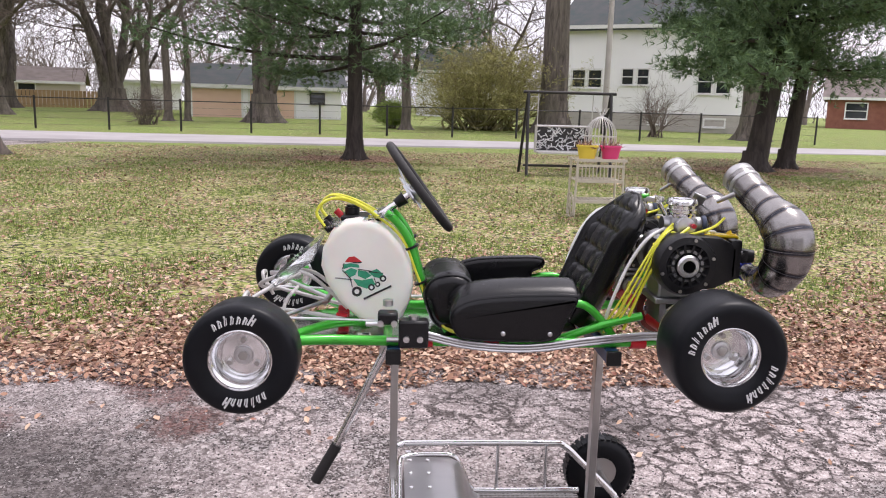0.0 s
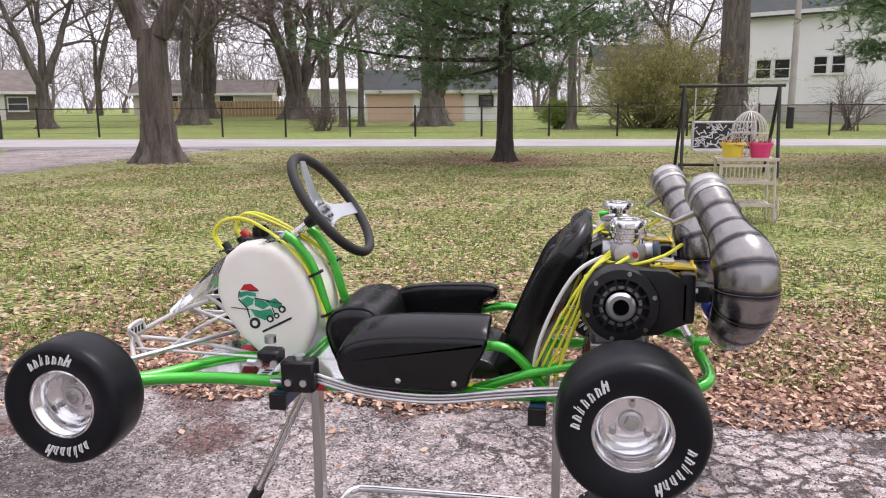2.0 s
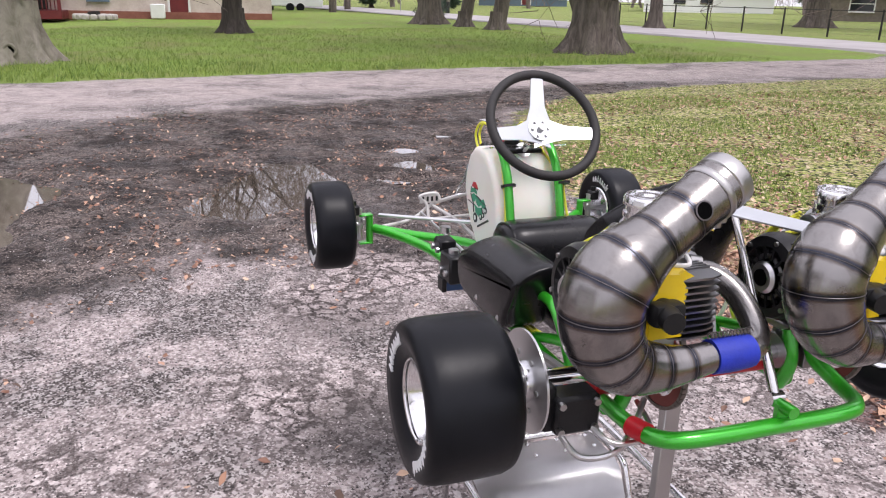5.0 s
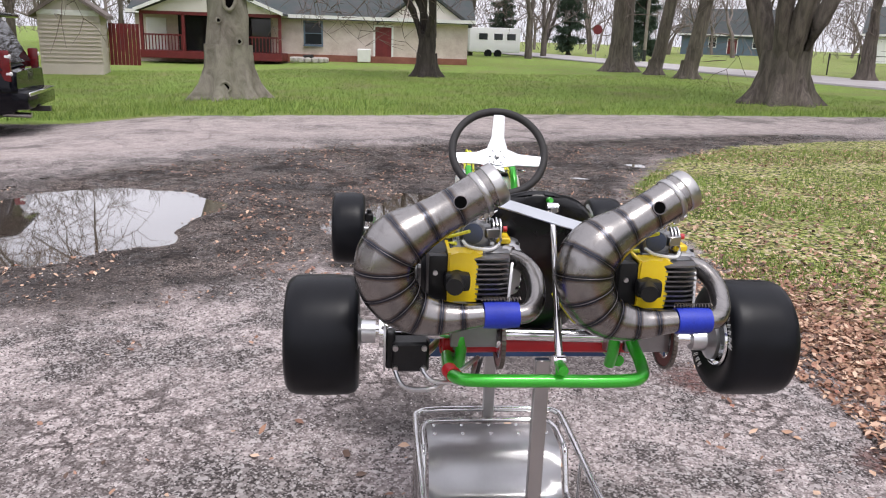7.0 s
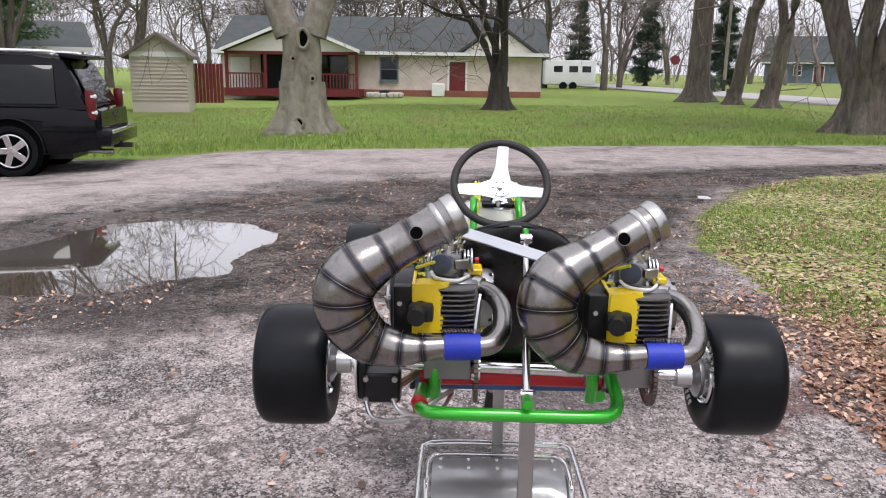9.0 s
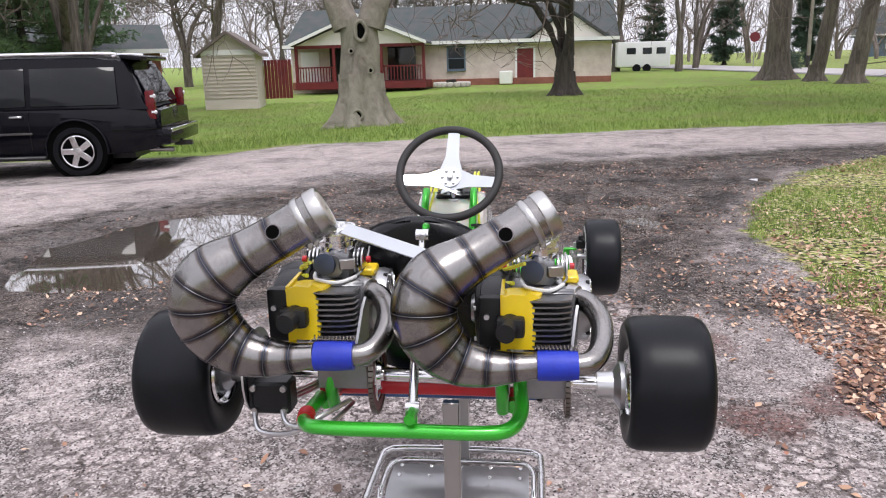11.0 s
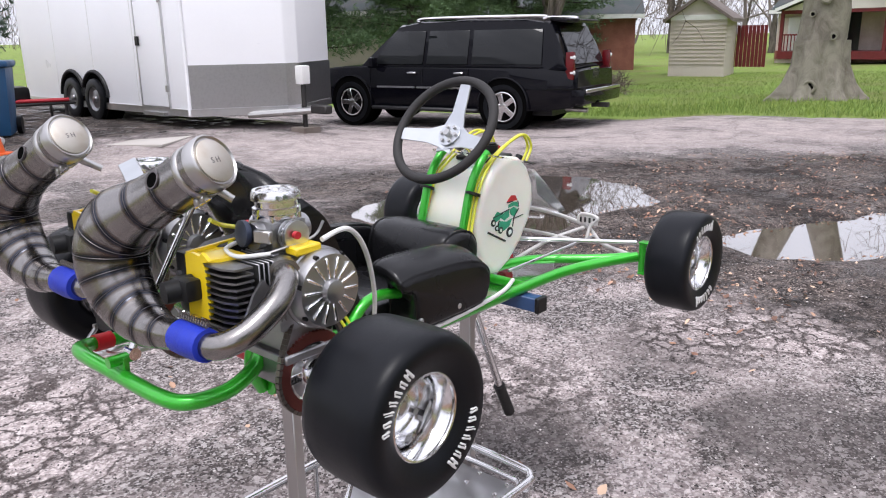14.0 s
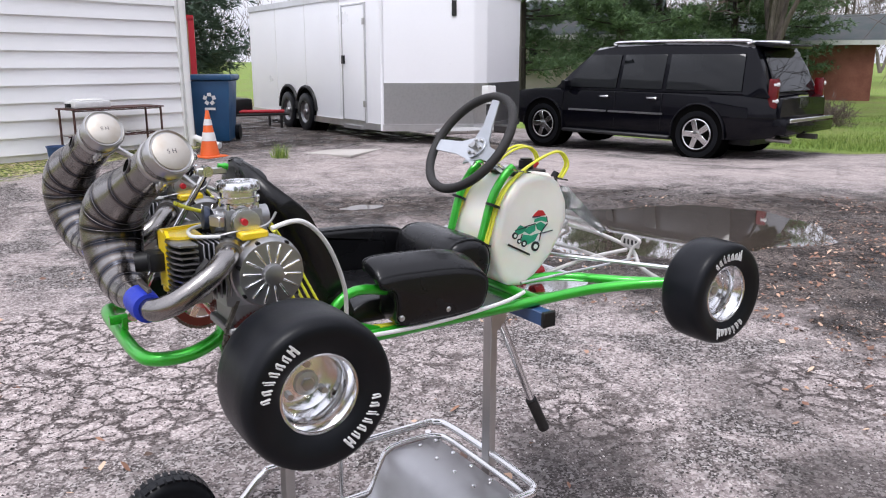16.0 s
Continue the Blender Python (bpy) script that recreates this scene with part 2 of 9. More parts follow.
def ground_mat():
    """One sheet: lawn, leaf duff, worn tar-and-gravel drive, mud and paler paving, told apart by painted zones with ragged edges."""
    k = Nodes("ground")
    n1, n2, n3 = k.noise(0.5, 5), k.noise(4.0, 6, 0.65), k.noise(34, 6, 0.7)

    def zone(name, soft=0.25, wob=0.9):
        v = k.math("ADD", k.attr(name), k.math("MULTIPLY", k.math("SUBTRACT", n2, 0.5), wob))
        return k.ramp(v, (0.5 - soft / 2, 0.0), (0.5 + soft / 2, 1.0))

    # lawn: dry thatch over green, flecked with pale leaf scraps
    fleck = k.node("ShaderNodeSeparateColor")
    k.link(k.vor(46, "F1", "Color"), fleck.inputs[0])
    cell = k.node("ShaderNodeSeparateColor")
    k.link(k.vor(33, "F1", "Color"), cell.inputs[0])
    # near-black cells and flecks paint the shade in gaps between blades
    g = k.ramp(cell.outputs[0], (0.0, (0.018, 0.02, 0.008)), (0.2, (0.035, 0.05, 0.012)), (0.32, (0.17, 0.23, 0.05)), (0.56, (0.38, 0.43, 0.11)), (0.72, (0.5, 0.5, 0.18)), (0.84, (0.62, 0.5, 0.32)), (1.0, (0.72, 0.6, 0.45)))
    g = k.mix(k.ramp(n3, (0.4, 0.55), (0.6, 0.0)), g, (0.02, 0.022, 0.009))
    g = k.mix(k.ramp(n2, (0.52, 0.0), (0.66, 0.6)), g, k.mix(k.ramp(n3, (0.4, 0.0), (0.62, 1.0)), (0.045, 0.028, 0.018), (0.42, 0.29, 0.18)))
    g = k.mix(k.ramp(n1, (0.5, 0.0), (0.68, 0.45)), g, k.mix(n3, (0.05, 0.08, 0.015), (0.24, 0.31, 0.07)))
    far = k.mix(k.ramp(n3, (0.35, 0.0), (0.65, 1.0)), (0.07, 0.13, 0.02), (0.3, 0.42, 0.085))
    far = k.mix(k.ramp(n1, (0.44, 0.0), (0.64, 0.65)), far, k.mix(n3, (0.08, 0.08, 0.024), (0.32, 0.28, 0.13)))
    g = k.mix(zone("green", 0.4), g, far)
    # fallen leaves ground into the soil
    lf = k.ramp(fleck.outputs[1], (0.0, (0.055, 0.03, 0.022)), (0.45, (0.2, 0.105, 0.065)), (0.8, (0.42, 0.26, 0.17)), (1.0, (0.6, 0.45, 0.33)))
    g = k.mix(zone("leaf", 0.3, 1.1), g, lf)
    # tar and gravel: pale chippings in dark binder, here and there cracked into plates
    warp = k.node("ShaderNodeVectorMath")
    wn = k.node("ShaderNodeTexNoise", Scale=3.2, Detail=5, Roughness=0.65)
    k.link(k.co, wn.inputs["Vector"])
    warp.operation = "MULTIPLY_ADD"
    k.link(wn.outputs["Color"], warp.inputs[0])
    warp.inputs[1].default_value = (0.34, 0.34, 0.0)
    k.link(k.co, warp.inputs[2])
    crack = k.math("ADD", k.vor(8.5, "DISTANCE_TO_EDGE", "Distance", warp.outputs[0]), k.math("MULTIPLY", k.math("SUBTRACT", n3, 0.5), 0.32))
    cracked = k.math("MAXIMUM", k.ramp(k.noise(0.9, 4, 0.6), (0.52, 0.0), (0.66, 0.5)), zone("plate", 0.5, 0.9))
    cr = k.math("MULTIPLY", k.ramp(crack, (0.01, 1.0), (0.095, 0.0)), cracked)
    chip_v = k.node("ShaderNodeSeparateColor")
    k.link(k.vor(130, "F1", "Color"), chip_v.inputs[0])
    big_v = k.node("ShaderNodeSeparateColor")
    k.link(k.vor(52, "F1", "Color"), big_v.inputs[0])
    stone = k.ramp(chip_v.outputs[0], (0.0, (0.022, 0.018, 0.018)), (0.42, (0.1, 0.085, 0.082)), (0.7, (0.36, 0.32, 0.31)), (1.0, (0.86, 0.81, 0.79)))
    stone = k.mix(k.ramp(big_v.outputs[0], (0.76, 0.0), (0.8, 0.85)), stone, k.mix(big_v.outputs[1], (0.3, 0.26, 0.25), (0.84, 0.78, 0.76)))
    worn = k.ramp(k.noise(1.3, 9, 0.74), (0.46, 0.0), (0.52, 1.0))
    pale = k.mix(k.ramp(n3, (0.35, 0.0), (0.65, 1.0)), (0.3, 0.24, 0.23), (0.8, 0.69, 0.67))
    worn = k.math("MAXIMUM", k.math("MULTIPLY", worn, 0.8), zone("plate", 0.5, 0.9))
    dark = k.mix(0.45, stone, (0.05, 0.042, 0.04))
    drv = k.mix(k.math("MULTIPLY", worn, 0.95), dark, k.mix(0.6, stone, pale))
    drv = k.mix(k.math("MULTIPLY", cr, 0.85), drv, k.mix(n3, (0.018, 0.013, 0.012), (0.09, 0.068, 0.062)))
    pv = k.mix(k.ramp(n2, (0.35, 0.0), (0.65, 1.0)), (0.68, 0.585, 0.56), (0.42, 0.35, 0.335))
    pv = k.mix(0.35, pv, stone)
    seam = k.vor(0.75, "DISTANCE_TO_EDGE", "Distance", warp.outputs[0])
    pv = k.mix(k.ramp(seam, (0.004, 0.3), (0.016, 0.0)), pv, (0.08, 0.065, 0.06))
    pv = k.mix(k.ramp(k.noise(0.8, 7, 0.7), (0.52, 0.0), (0.62, 0.42)), pv, k.mix(0.5, stone, (0.12, 0.1, 0.095)))
    drv = k.mix(zone("pave", 0.5, 0.8), drv, pv)
    md = k.mix(k.ramp(k.mix(0.5, n3, k.noise(11, 6, 0.7)), (0.42, 0.0), (0.64, 1.0)), (0.009, 0.007, 0.0065), (0.2, 0.162, 0.147))
    md = k.mix(k.ramp(chip_v.outputs[1], (0.8, 0.0), (0.85, 0.75)), md, (0.42, 0.35, 0.31))
    md = k.mix(k.ramp(k.noise(1.7, 7, 0.7), (0.44, 0.0), (0.58, 0.72)), md, (0.012, 0.0095, 0.009))
    mud = zone("mud", 0.3, 1.0)
    drv = k.mix(mud, drv, md)
    drv = k.mix(k.math("MULTIPLY", zone("stain", 0.6, 0.6), 0.72), drv, k.mix(n3, (0.02, 0.017, 0.016), (0.09, 0.078, 0.075)))
    red = k.math("MULTIPLY", zone("red", 0.4, 1.6), 0.7)
    drv = k.mix(red, drv, k.mix(k.ramp(n3, (0.38, 0.0), (0.64, 1.0)), (0.03, 0.014, 0.012), (0.22, 0.1, 0.085)))
    wet = k.math("MULTIPLY", k.ramp(k.noise(0.62, 8, 0.68), (0.53, 0.0), (0.62, 0.62)), k.math("SUBTRACT", 1.0, zone("plate", 0.6, 0.6)))
    drv = k.mix(wet, drv, k.mix(0.35, (0.03, 0.025, 0.024), stone))
    gz = zone("drive", 0.12, 0.9)
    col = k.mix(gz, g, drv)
    rough = k.math("SUBTRACT", 0.93, k.math("MULTIPLY", k.math("MULTIPLY", mud, gz), k.ramp(n2, (0.5, 0.0), (0.58, 0.8))))
    h = k.mix(gz, k.mix(0.5, n3, fleck.outputs[0]), k.mix(0.5, k.math("SUBTRACT", k.math("ADD", chip_v.outputs[0], big_v.outputs[0]), cr), n3))
    k.bump(h, 1.0, 0.02)
    return k.done(col, rough, 0.0, Specular_IOR_Level=0.25)


M_ground = ground_mat()
M_road = surface("asphalt_road_pale", (0.42, 0.395, 0.4), (0.3, 0.28, 0.28), 0.9, 0, 0.7, 40, 0.6, 0.3)


def water_mat():
    k = Nodes("puddle_water")
    k.bump(k.noise(3.0, 2), 0.02, 0.01)
    return k.done((0.09, 0.072, 0.058), 0.03, 0.0, Specular_IOR_Level=1.0, IOR=2.0, Coat_Weight=1.0, Coat_IOR=1.7, Coat_Roughness=0.02)


M_water = water_mat()
M_white_siding = surface("white_vinyl_siding", (0.91, 0.91, 0.92), (0.84, 0.84, 0.85), 0.5, 0, 1.2, 50, 0.25, 0.06)
M_white_trim = surface("white_trim_paint", (0.8, 0.8, 0.79), (0.62, 0.62, 0.6), 0.5, 0, 3, 50, 0.3, 0.06)
M_tan_siding = surface("tan_siding", (0.62, 0.56, 0.5), (0.48, 0.43, 0.38), 0.65, 0, 1, 40, 0.4, 0.1)
M_gable = surface("pale_gable_siding", (0.78, 0.73, 0.7), (0.64, 0.59, 0.56), 0.65, 0, 1, 40, 0.4, 0.1)
M_brick_tan = surface("tan_brick_wall", (0.68, 0.6, 0.55), (0.5, 0.41, 0.37), 0.85, 0, 2, 12, 0.7, 0.2)
M_brick_red = surface("red_brick_wall", (0.3, 0.12, 0.085), (0.2, 0.075, 0.055), 0.85, 0, 2, 14, 0.7, 0.2)
M_peach = surface("peach_garage_paint", (0.8, 0.56, 0.43), (0.68, 0.46, 0.34), 0.6, 0, 1, 30, 0.35, 0.06)
M_blue_siding = surface("slate_blue_siding", (0.13, 0.18, 0.24), (0.09, 0.13, 0.18), 0.65, 0, 1, 30, 0.4, 0.06)
M_shingle = surface("grey_shingles", (0.07, 0.066, 0.068), (0.045, 0.065, 0.065), 0.9, 0, 1.5, 18, 0.7, 0.4, 0.01)
M_shingle_brown = surface("brown_shingles", (0.2, 0.165, 0.15), (0.12, 0.1, 0.09), 0.9, 0, 1.5, 18, 0.7, 0.4, 0.01)
M_red_paint = surface("dark_red_paint", (0.17, 0.02, 0.024), (0.1, 0.012, 0.015), 0.5, 0, 3, 40, 0.5, 0.08)
M_window = surface("dark_window_glass", (0.03, 0.035, 0.04), (0.015, 0.018, 0.02), 0.06, 0, 1, 20, 0.5, 0.0, Specular_IOR_Level=0.7)
M_wood_fence = surface("raw_wood_fence", (0.5, 0.34, 0.18), (0.36, 0.23, 0.12), 0.75, 0, 2, 30, 0.6, 0.2)
M_wood_grey = surface("weathered_wood", (0.26, 0.22, 0.19), (0.14, 0.115, 0.1), 0.85, 0, 4, 50, 0.6, 0.3)
M_black_iron = surface("black_painted_iron", (0.022, 0.022, 0.023), (0.045, 0.038, 0.034), 0.55, 0.2, 6, 80, 0.5, 0.1)
M_concrete = surface("pale_concrete", (0.5, 0.47, 0.44), (0.36, 0.33, 0.3), 0.9, 0, 2, 40, 0.5, 0.25)


def metal_mat(name, c, rough=0.25, brushed=0.0, tint=None, dirt=0.25, coarse=9.0):
    k = Nodes(name)
    a, b = k.noise(coarse, 5), k.noise(140, 4)
    col = k.mix(k.math("MULTIPLY", k.ramp(a, (0.45, 0.0), (0.75, 1.0)), dirt), c, tint or tuple(0.55 * x for x in c))
    r = k.math("ADD", k.math("MULTIPLY", a, 0.18), rough - 0.08, True)
    k.bump(b, 0.04 + brushed, 0.001)
    return k.done(col, r, 1.0)


def candy_green():
    k = Nodes("candy_green_paint")
    fl = k.vor(900, "F1", "Color")
    col = k.mix(k.math("MULTIPLY", k.noise(4, 4), 0.5), (0.042, 0.5, 0.026), (0.018, 0.29, 0.015))
    col = k.mix(0.12, col, fl, "OVERLAY")
    return k.done(col, 0.3, 0.45, Coat_Weight=0.8, Coat_Roughness=0.06)


def heat_steel():
    """Hand-built steel chamber: dull brushed panels, straw, brown and blue heat colours close to the welds."""
    k = Nodes("heat_tinted_steel")
    a, b, fine = k.noise(14, 6, 0.65, None, 1.2), k.noise(5.0, 4), k.noise(170, 5, 0.7)
    v = k.math("ADD", k.math("MULTIPLY", k.attr("seam"), 0.85), k.math("MULTIPLY", k.math("SUBTRACT", a, 0.5), 0.75))
    v = k.math("ADD", v, k.math("MULTIPLY", k.attr("heat"), k.math("MULTIPLY", b, 0.78)), True)
    col = k.ramp(v, (0.0, (0.32, 0.305, 0.295)), (0.16, (0.22, 0.203, 0.192)), (0.32, (0.14, 0.112, 0.095)), (0.46, (0.075, 0.067, 0.07)), (0.6, (0.036, 0.044, 0.066)), (0.85, (0.02, 0.021, 0.025)))
    col = k.mix(k.math("MULTIPLY", fine, 0.35), col, (0.13, 0.125, 0.125))
    k.bump(k.math("ADD", fine, k.math("MULTIPLY", b, 0.6)), 0.1, 0.002)
    return k.done(col, k.math("ADD", k.math("MULTIPLY", a, 0.22), 0.13), 1.0)


def rubber_mat():
    k = Nodes("tyre_rubber")
    a, b = k.noise(5, 4), k.noise(160, 5, 0.7)
    col = k.mix(k.ramp(a, (0.35, 0.0), (0.7, 1.0)), (0.004, 0.0045, 0.006), (0.009, 0.01, 0.013))
    k.bump(b, 0.12, 0.001)
    return k.done(col, k.math("ADD", k.math("MULTIPLY", b, 0.2), 0.26), 0.0, Specular_IOR_Level=0.19)


def vinyl_mat():
    k = Nodes("black_vinyl")
    b = k.vor(420, "F1", "Distance")
    a = k.noise(6, 4)
    col = k.mix(a, (0.004, 0.004, 0.005), (0.01, 0.01, 0.011))
    k.bump(k.math("ADD", b, k.math("MULTIPLY", a, 0.7)), 0.09, 0.0012)
    return k.done(col, k.math("ADD", k.math("MULTIPLY", a, 0.15), 0.19), 0.0, Specular_IOR_Level=0.32)


M_green = candy_green()
M_rubber = rubber_mat()
M_vinyl = vinyl_mat()
M_heat = heat_steel()
M_alu = metal_mat("polished_aluminium", (0.86, 0.86, 0.87), 0.13)
M_alu_cast = metal_mat("cast_aluminium", (0.4, 0.4, 0.41), 0.4, 0.15, dirt=0.5)
M_alu_bead = metal_mat("milled_aluminium", (0.66, 0.66, 0.67), 0.3, 0.05)
M_fin = metal_mat("fin_castings", (0.3, 0.3, 0.31), 0.35, 0.15, dirt=0.6)
M_spoke = metal_mat("milled_spoke", (0.56, 0.58, 0.6), 0.3, 0.05)
M_chrome = metal_mat("chrome_tube", (0.75, 0.74, 0.74), 0.12, dirt=0.3)
M_cap = metal_mat("bead_blasted_cap", (0.62, 0.58, 0.52), 0.5, 0.2, tint=(0.5, 0.4, 0.3), dirt=0.5, coarse=30)
M_steel = metal_mat("bare_steel", (0.48, 0.47, 0.46), 0.3, 0.05)
M_weld = metal_mat("weld_bead", (0.16, 0.145, 0.145), 0.4, 0.3, tint=(0.1, 0.11, 0.15), coarse=40)
M_chain = metal_mat("oily_chain", (0.2, 0.18, 0.16), 0.42, 0.2)
M_black_case = surface("black_casting", (0.006, 0.006, 0.007), (0.015, 0.015, 0.016), 0.36, 0.0, 8, 120, 0.6, 0.2, Specular_IOR_Level=0.3)
M_black_matt = surface("black_plastic", (0.008, 0.008, 0.009), (0.018, 0.018, 0.018), 0.42, 0.0, 8, 120, 0.5, 0.1, Specular_IOR_Level=0.3)
M_grip = surface("foam_grip", (0.012, 0.011, 0.011), (0.028, 0.025, 0.025), 0.65, 0, 20, 200, 0.5, 0.4)
M_yellow = surface("yellow_paint", (0.85, 0.62, 0.01), (0.7, 0.47, 0.01), 0.35, 0, 8, 90, 0.3, 0.05, Coat_Weight=0.4)
M_hose = surface("yellow_fuel_hose", (0.75, 0.75, 0.06), (0.6, 0.58, 0.04), 0.3, 0, 8, 60, 0.3, 0.02)
M_red_tape = surface("red_tape", (0.55, 0.012, 0.02), (0.4, 0.008, 0.015), 0.4, 0, 9, 60, 0.4, 0.06)
M_blue = surface("blue_woven_sleeve", (0.012, 0.036, 0.46), (0.008, 0.018, 0.24), 0.5, 0, 12, 160, 0.5, 0.5)
M_blue_bar = surface("blue_painted_bar", (0.03, 0.075, 0.2), (0.02, 0.05, 0.12), 0.45, 0, 8, 60, 0.4, 0.05)
M_cable = surface("white_cable", (0.75, 0.75, 0.74), (0.6, 0.6, 0.6), 0.35, 0, 8, 60, 0.2, 0.0)
M_pipe_white = surface("white_painted_tube", (0.6, 0.585, 0.57), (0.45, 0.43, 0.41), 0.35, 0.2, 8, 60, 0.35, 0.03)
M_marking = surface("white_marking", (0.74, 0.74, 0.74), (0.55, 0.55, 0.55), 0.6, 0, 20, 200, 0.4, 0.05)
M_decal_green = surface("green_decal_ink", (0.02, 0.25, 0.13), (0.05, 0.42, 0.25), 0.4, 0, 30, 120, 0.5, 0)
M_decal_red = surface("red_decal_ink", (0.55, 0.02, 0.03), (0.4, 0.02, 0.02), 0.4, 0, 30, 120, 0.4, 0)
M_decal_black = surface("black_decal_ink", (0.012, 0.012, 0.012), (0.03, 0.03, 0.03), 0.4, 0, 30, 120, 0.4, 0)
M_red_anod = surface("red_rubber", (0.5, 0.02, 0.03), (0.35, 0.015, 0.02), 0.4, 0, 20, 100, 0.4, 0.05)
M_sprocket = metal_mat("rust_red_sprocket", (0.22, 0.075, 0.065), 0.4, 0.1)
M_purple = surface("slate_knob", (0.06, 0.075, 0.12), (0.04, 0.05, 0.08), 0.4, 0.3, 20, 90, 0.4, 0.05)


def tank_plastic():
    k = Nodes("milky_tank_plastic")
    col = k.mix(k.ramp(k.noise(5, 4), (0.4, 0.0), (0.7, 0.6)), (0.86, 0.84, 0.78), (0.74, 0.71, 0.62))
    k.bump(k.noise(90, 3), 0.05, 0.001)
    return k.done(col, 0.35, 0.0, Subsurface_Weight=0.25, Subsurface_Scale=0.02)


M_tank = tank_plastic()


def clear_plastic():
    k = Nodes("clear_acrylic")
    return k.done((0.92, 0.94, 0.94), 0.06, 0.0, Transmission_Weight=0.95, IOR=1.3)


M_clear = clear_plastic()
M_wire_mesh = metal_mat("perforated_steel", (0.33, 0.32, 0.31), 0.4, 0.1)

# ---- the ground: one sheet out to the horizon ----


def near_line(pts, x, y):
    """Signed-free distance to a polyline."""
    best = 1e9
    for (ax, ay), (bx, by) in zip(pts, pts[1:]):
        dx, dy = bx - ax, by - ay
        k = min(1, max(0, ((x - ax) * dx + (y - ay) * dy) / (dx * dx + dy * dy)))
        best = min(best, math.hypot(x - ax - k * dx, y - ay - k * dy))
    return best


def inside(poly, x, y):
    hit = False
    for (ax, ay), (bx, by) in zip(poly, poly[1:] + poly[:1]):
        if (ay > y) != (by > y) and x < (bx - ax) * (y - ay) / (by - ay) + ax:
            hit = not hit
    return hit


def signed(poly, x, y):
    d = near_line(poly + poly[:1], x, y)
    return d if inside(poly, x, y) else -d


DRIVE = [(9, 1.75), (4, 1.7), (1, 1.8), (-1.3, 1.75), (-3.2, 2.0), (-4.5, 1.9), (-5.9, 2.3), (-7.9, 3.4), (-9.4, 5.0), (-10.2, 7.5), (-10.6, 12), (-10.2, 17), (-8.5, 20.2), (-16.5, 19.4), (-14.7, 16.5), (-14.5, 9.4), (-14.2, 2.6), (-12.8, -2.0), (-11.9, -5.6), (-12.3, -13.5), (-8.4, -17), (-2.3, -16), (-2.3, -9.6), (9, -3.2)]
DIRT = [(-1.2, -8.6), (-2.9, -8.9), (-3.5, -8.9), (-5.0, -8.9), (-7.1, -9.0), (-8.6, -11.0), (-7.5, -15.5), (-2.4, -16), (-2.3, -10.6)]
WET = [(-1.1, -5.5), (-2.05, -6.1), (-3.0, -5.6), (-4.8, -5.0), (-6.0, -4.2), (-4.4, -4.0), (-2.5, -4.1), (-1.4, -4.7)]
PAVE = [(-10.5, 19), (-11.2, 8), (-10.6, 1), (-9.3, -2.0), (-6.5, -4.6), (-3.5, -6.2), (-1, -7.5), (-4, -8.3), (-9, -6.8), (-12.2, -5.2), (-13.2, -2), (-14.6, 3), (-15, 10), (-15, 19)]
MUD = [(-2.2, 1.9), (-3.6, 1.5), (-5.8, 2.2), (-8, 3.2), (-9.4, 5.2), (-10.6, 8.5), (-11, 6), (-9.6, 1.5), (-8.6, -1.2), (-6.6, -3.4), (-4.4, -4.6), (-1.7, -3.5), (-1.8, -2.1), (-2.8, -0.9)]
POOL_A = [(-5.25, -3.7), (-5.6, -3.0), (-5.4, -2.3), (-4.9, -1.85), (-4.2, -2.0), (-3.5, -2.05), (-3.1, -2.5), (-2.72, -3.05), (-3.0, -3.65), (-4.1, -4.0)]
POOL_B = [(-3.68, -0.62), (-4.1, -0.95), (-4.85, -0.56), (-5.5, -0.2), (-5.45, 0.2), (-4.9, 0.25), (-4.2, 0.12), (-3.8, -0.2)]
SMALL_POOLS = [(-5.2, 1.1, 0.22), (-4.6, 0.75, 0.16), (-6.1, 0.5, 0.12), (-5.9, 1.3, 0.14), (-2.5, -5.35, 0.2), (-6.7, 1.9, 0.13), (-7.6, 2.9, 0.12), (-4.1, 1.0, 0.1)]


RED_SPOTS = [(-1.25, 1.42, 0.22, 0.9), (-1.5, 1.62, 0.18, 0.85), (-1.03, 1.06, 0.2, 0.9), (-1.9, 1.04, 0.18, 0.8), (-0.3, 1.5, 0.2, 0.7)]
STAINS = [(-1.4, 0.42, 0.42, 1.0), (-1.6, 0.75, 0.3, 0.8), (-1.45, 0.62, 0.3, 0.8), (0.2, 0.2, 0.5, 0.5), (-2.4, -2.3, 0.6, 0.7), (-0.75, -0.35, 0.35, 0.8), (-1.75, -0.3, 0.4, 0.6), (0.9, 1.05, 0.35, 0.7), (0.3, 1.35, 0.3, 0.6)]
PLATES = [(1.2, 0.95, 0.75, 1.0), (2.0, 1.1, 0.7, 1.0), (0.25, 1.2, 0.4, 0.8), (-2.4, 0.1, 0.45, 0.9), (-2.45, 0.75, 0.4, 1.0), (0.55, -1.85, 0.7, 1.0), (0.75, -2.6, 0.7, 1.0), (-2.0, -0.25, 0.35, 0.9), (-0.65, -1.5, 0.6, 0.6), (-0.7, 1.15, 0.3, 0.7), (-1.05, -0.6, 0.45, 0.7), (1.4, -1.2, 0.6, 0.9)]


def spots(rows, x, y):
    """How far inside any of some round patches a place lies, 0 to 1."""
    best = 0.0
    if abs(x) < 6 and abs(y) < 6:
        for cx, cy, r, s in rows:
            best = max(best, s * smooth(1.5 * r, 0.3 * r, math.hypot(x - cx, y - cy)))
    return best


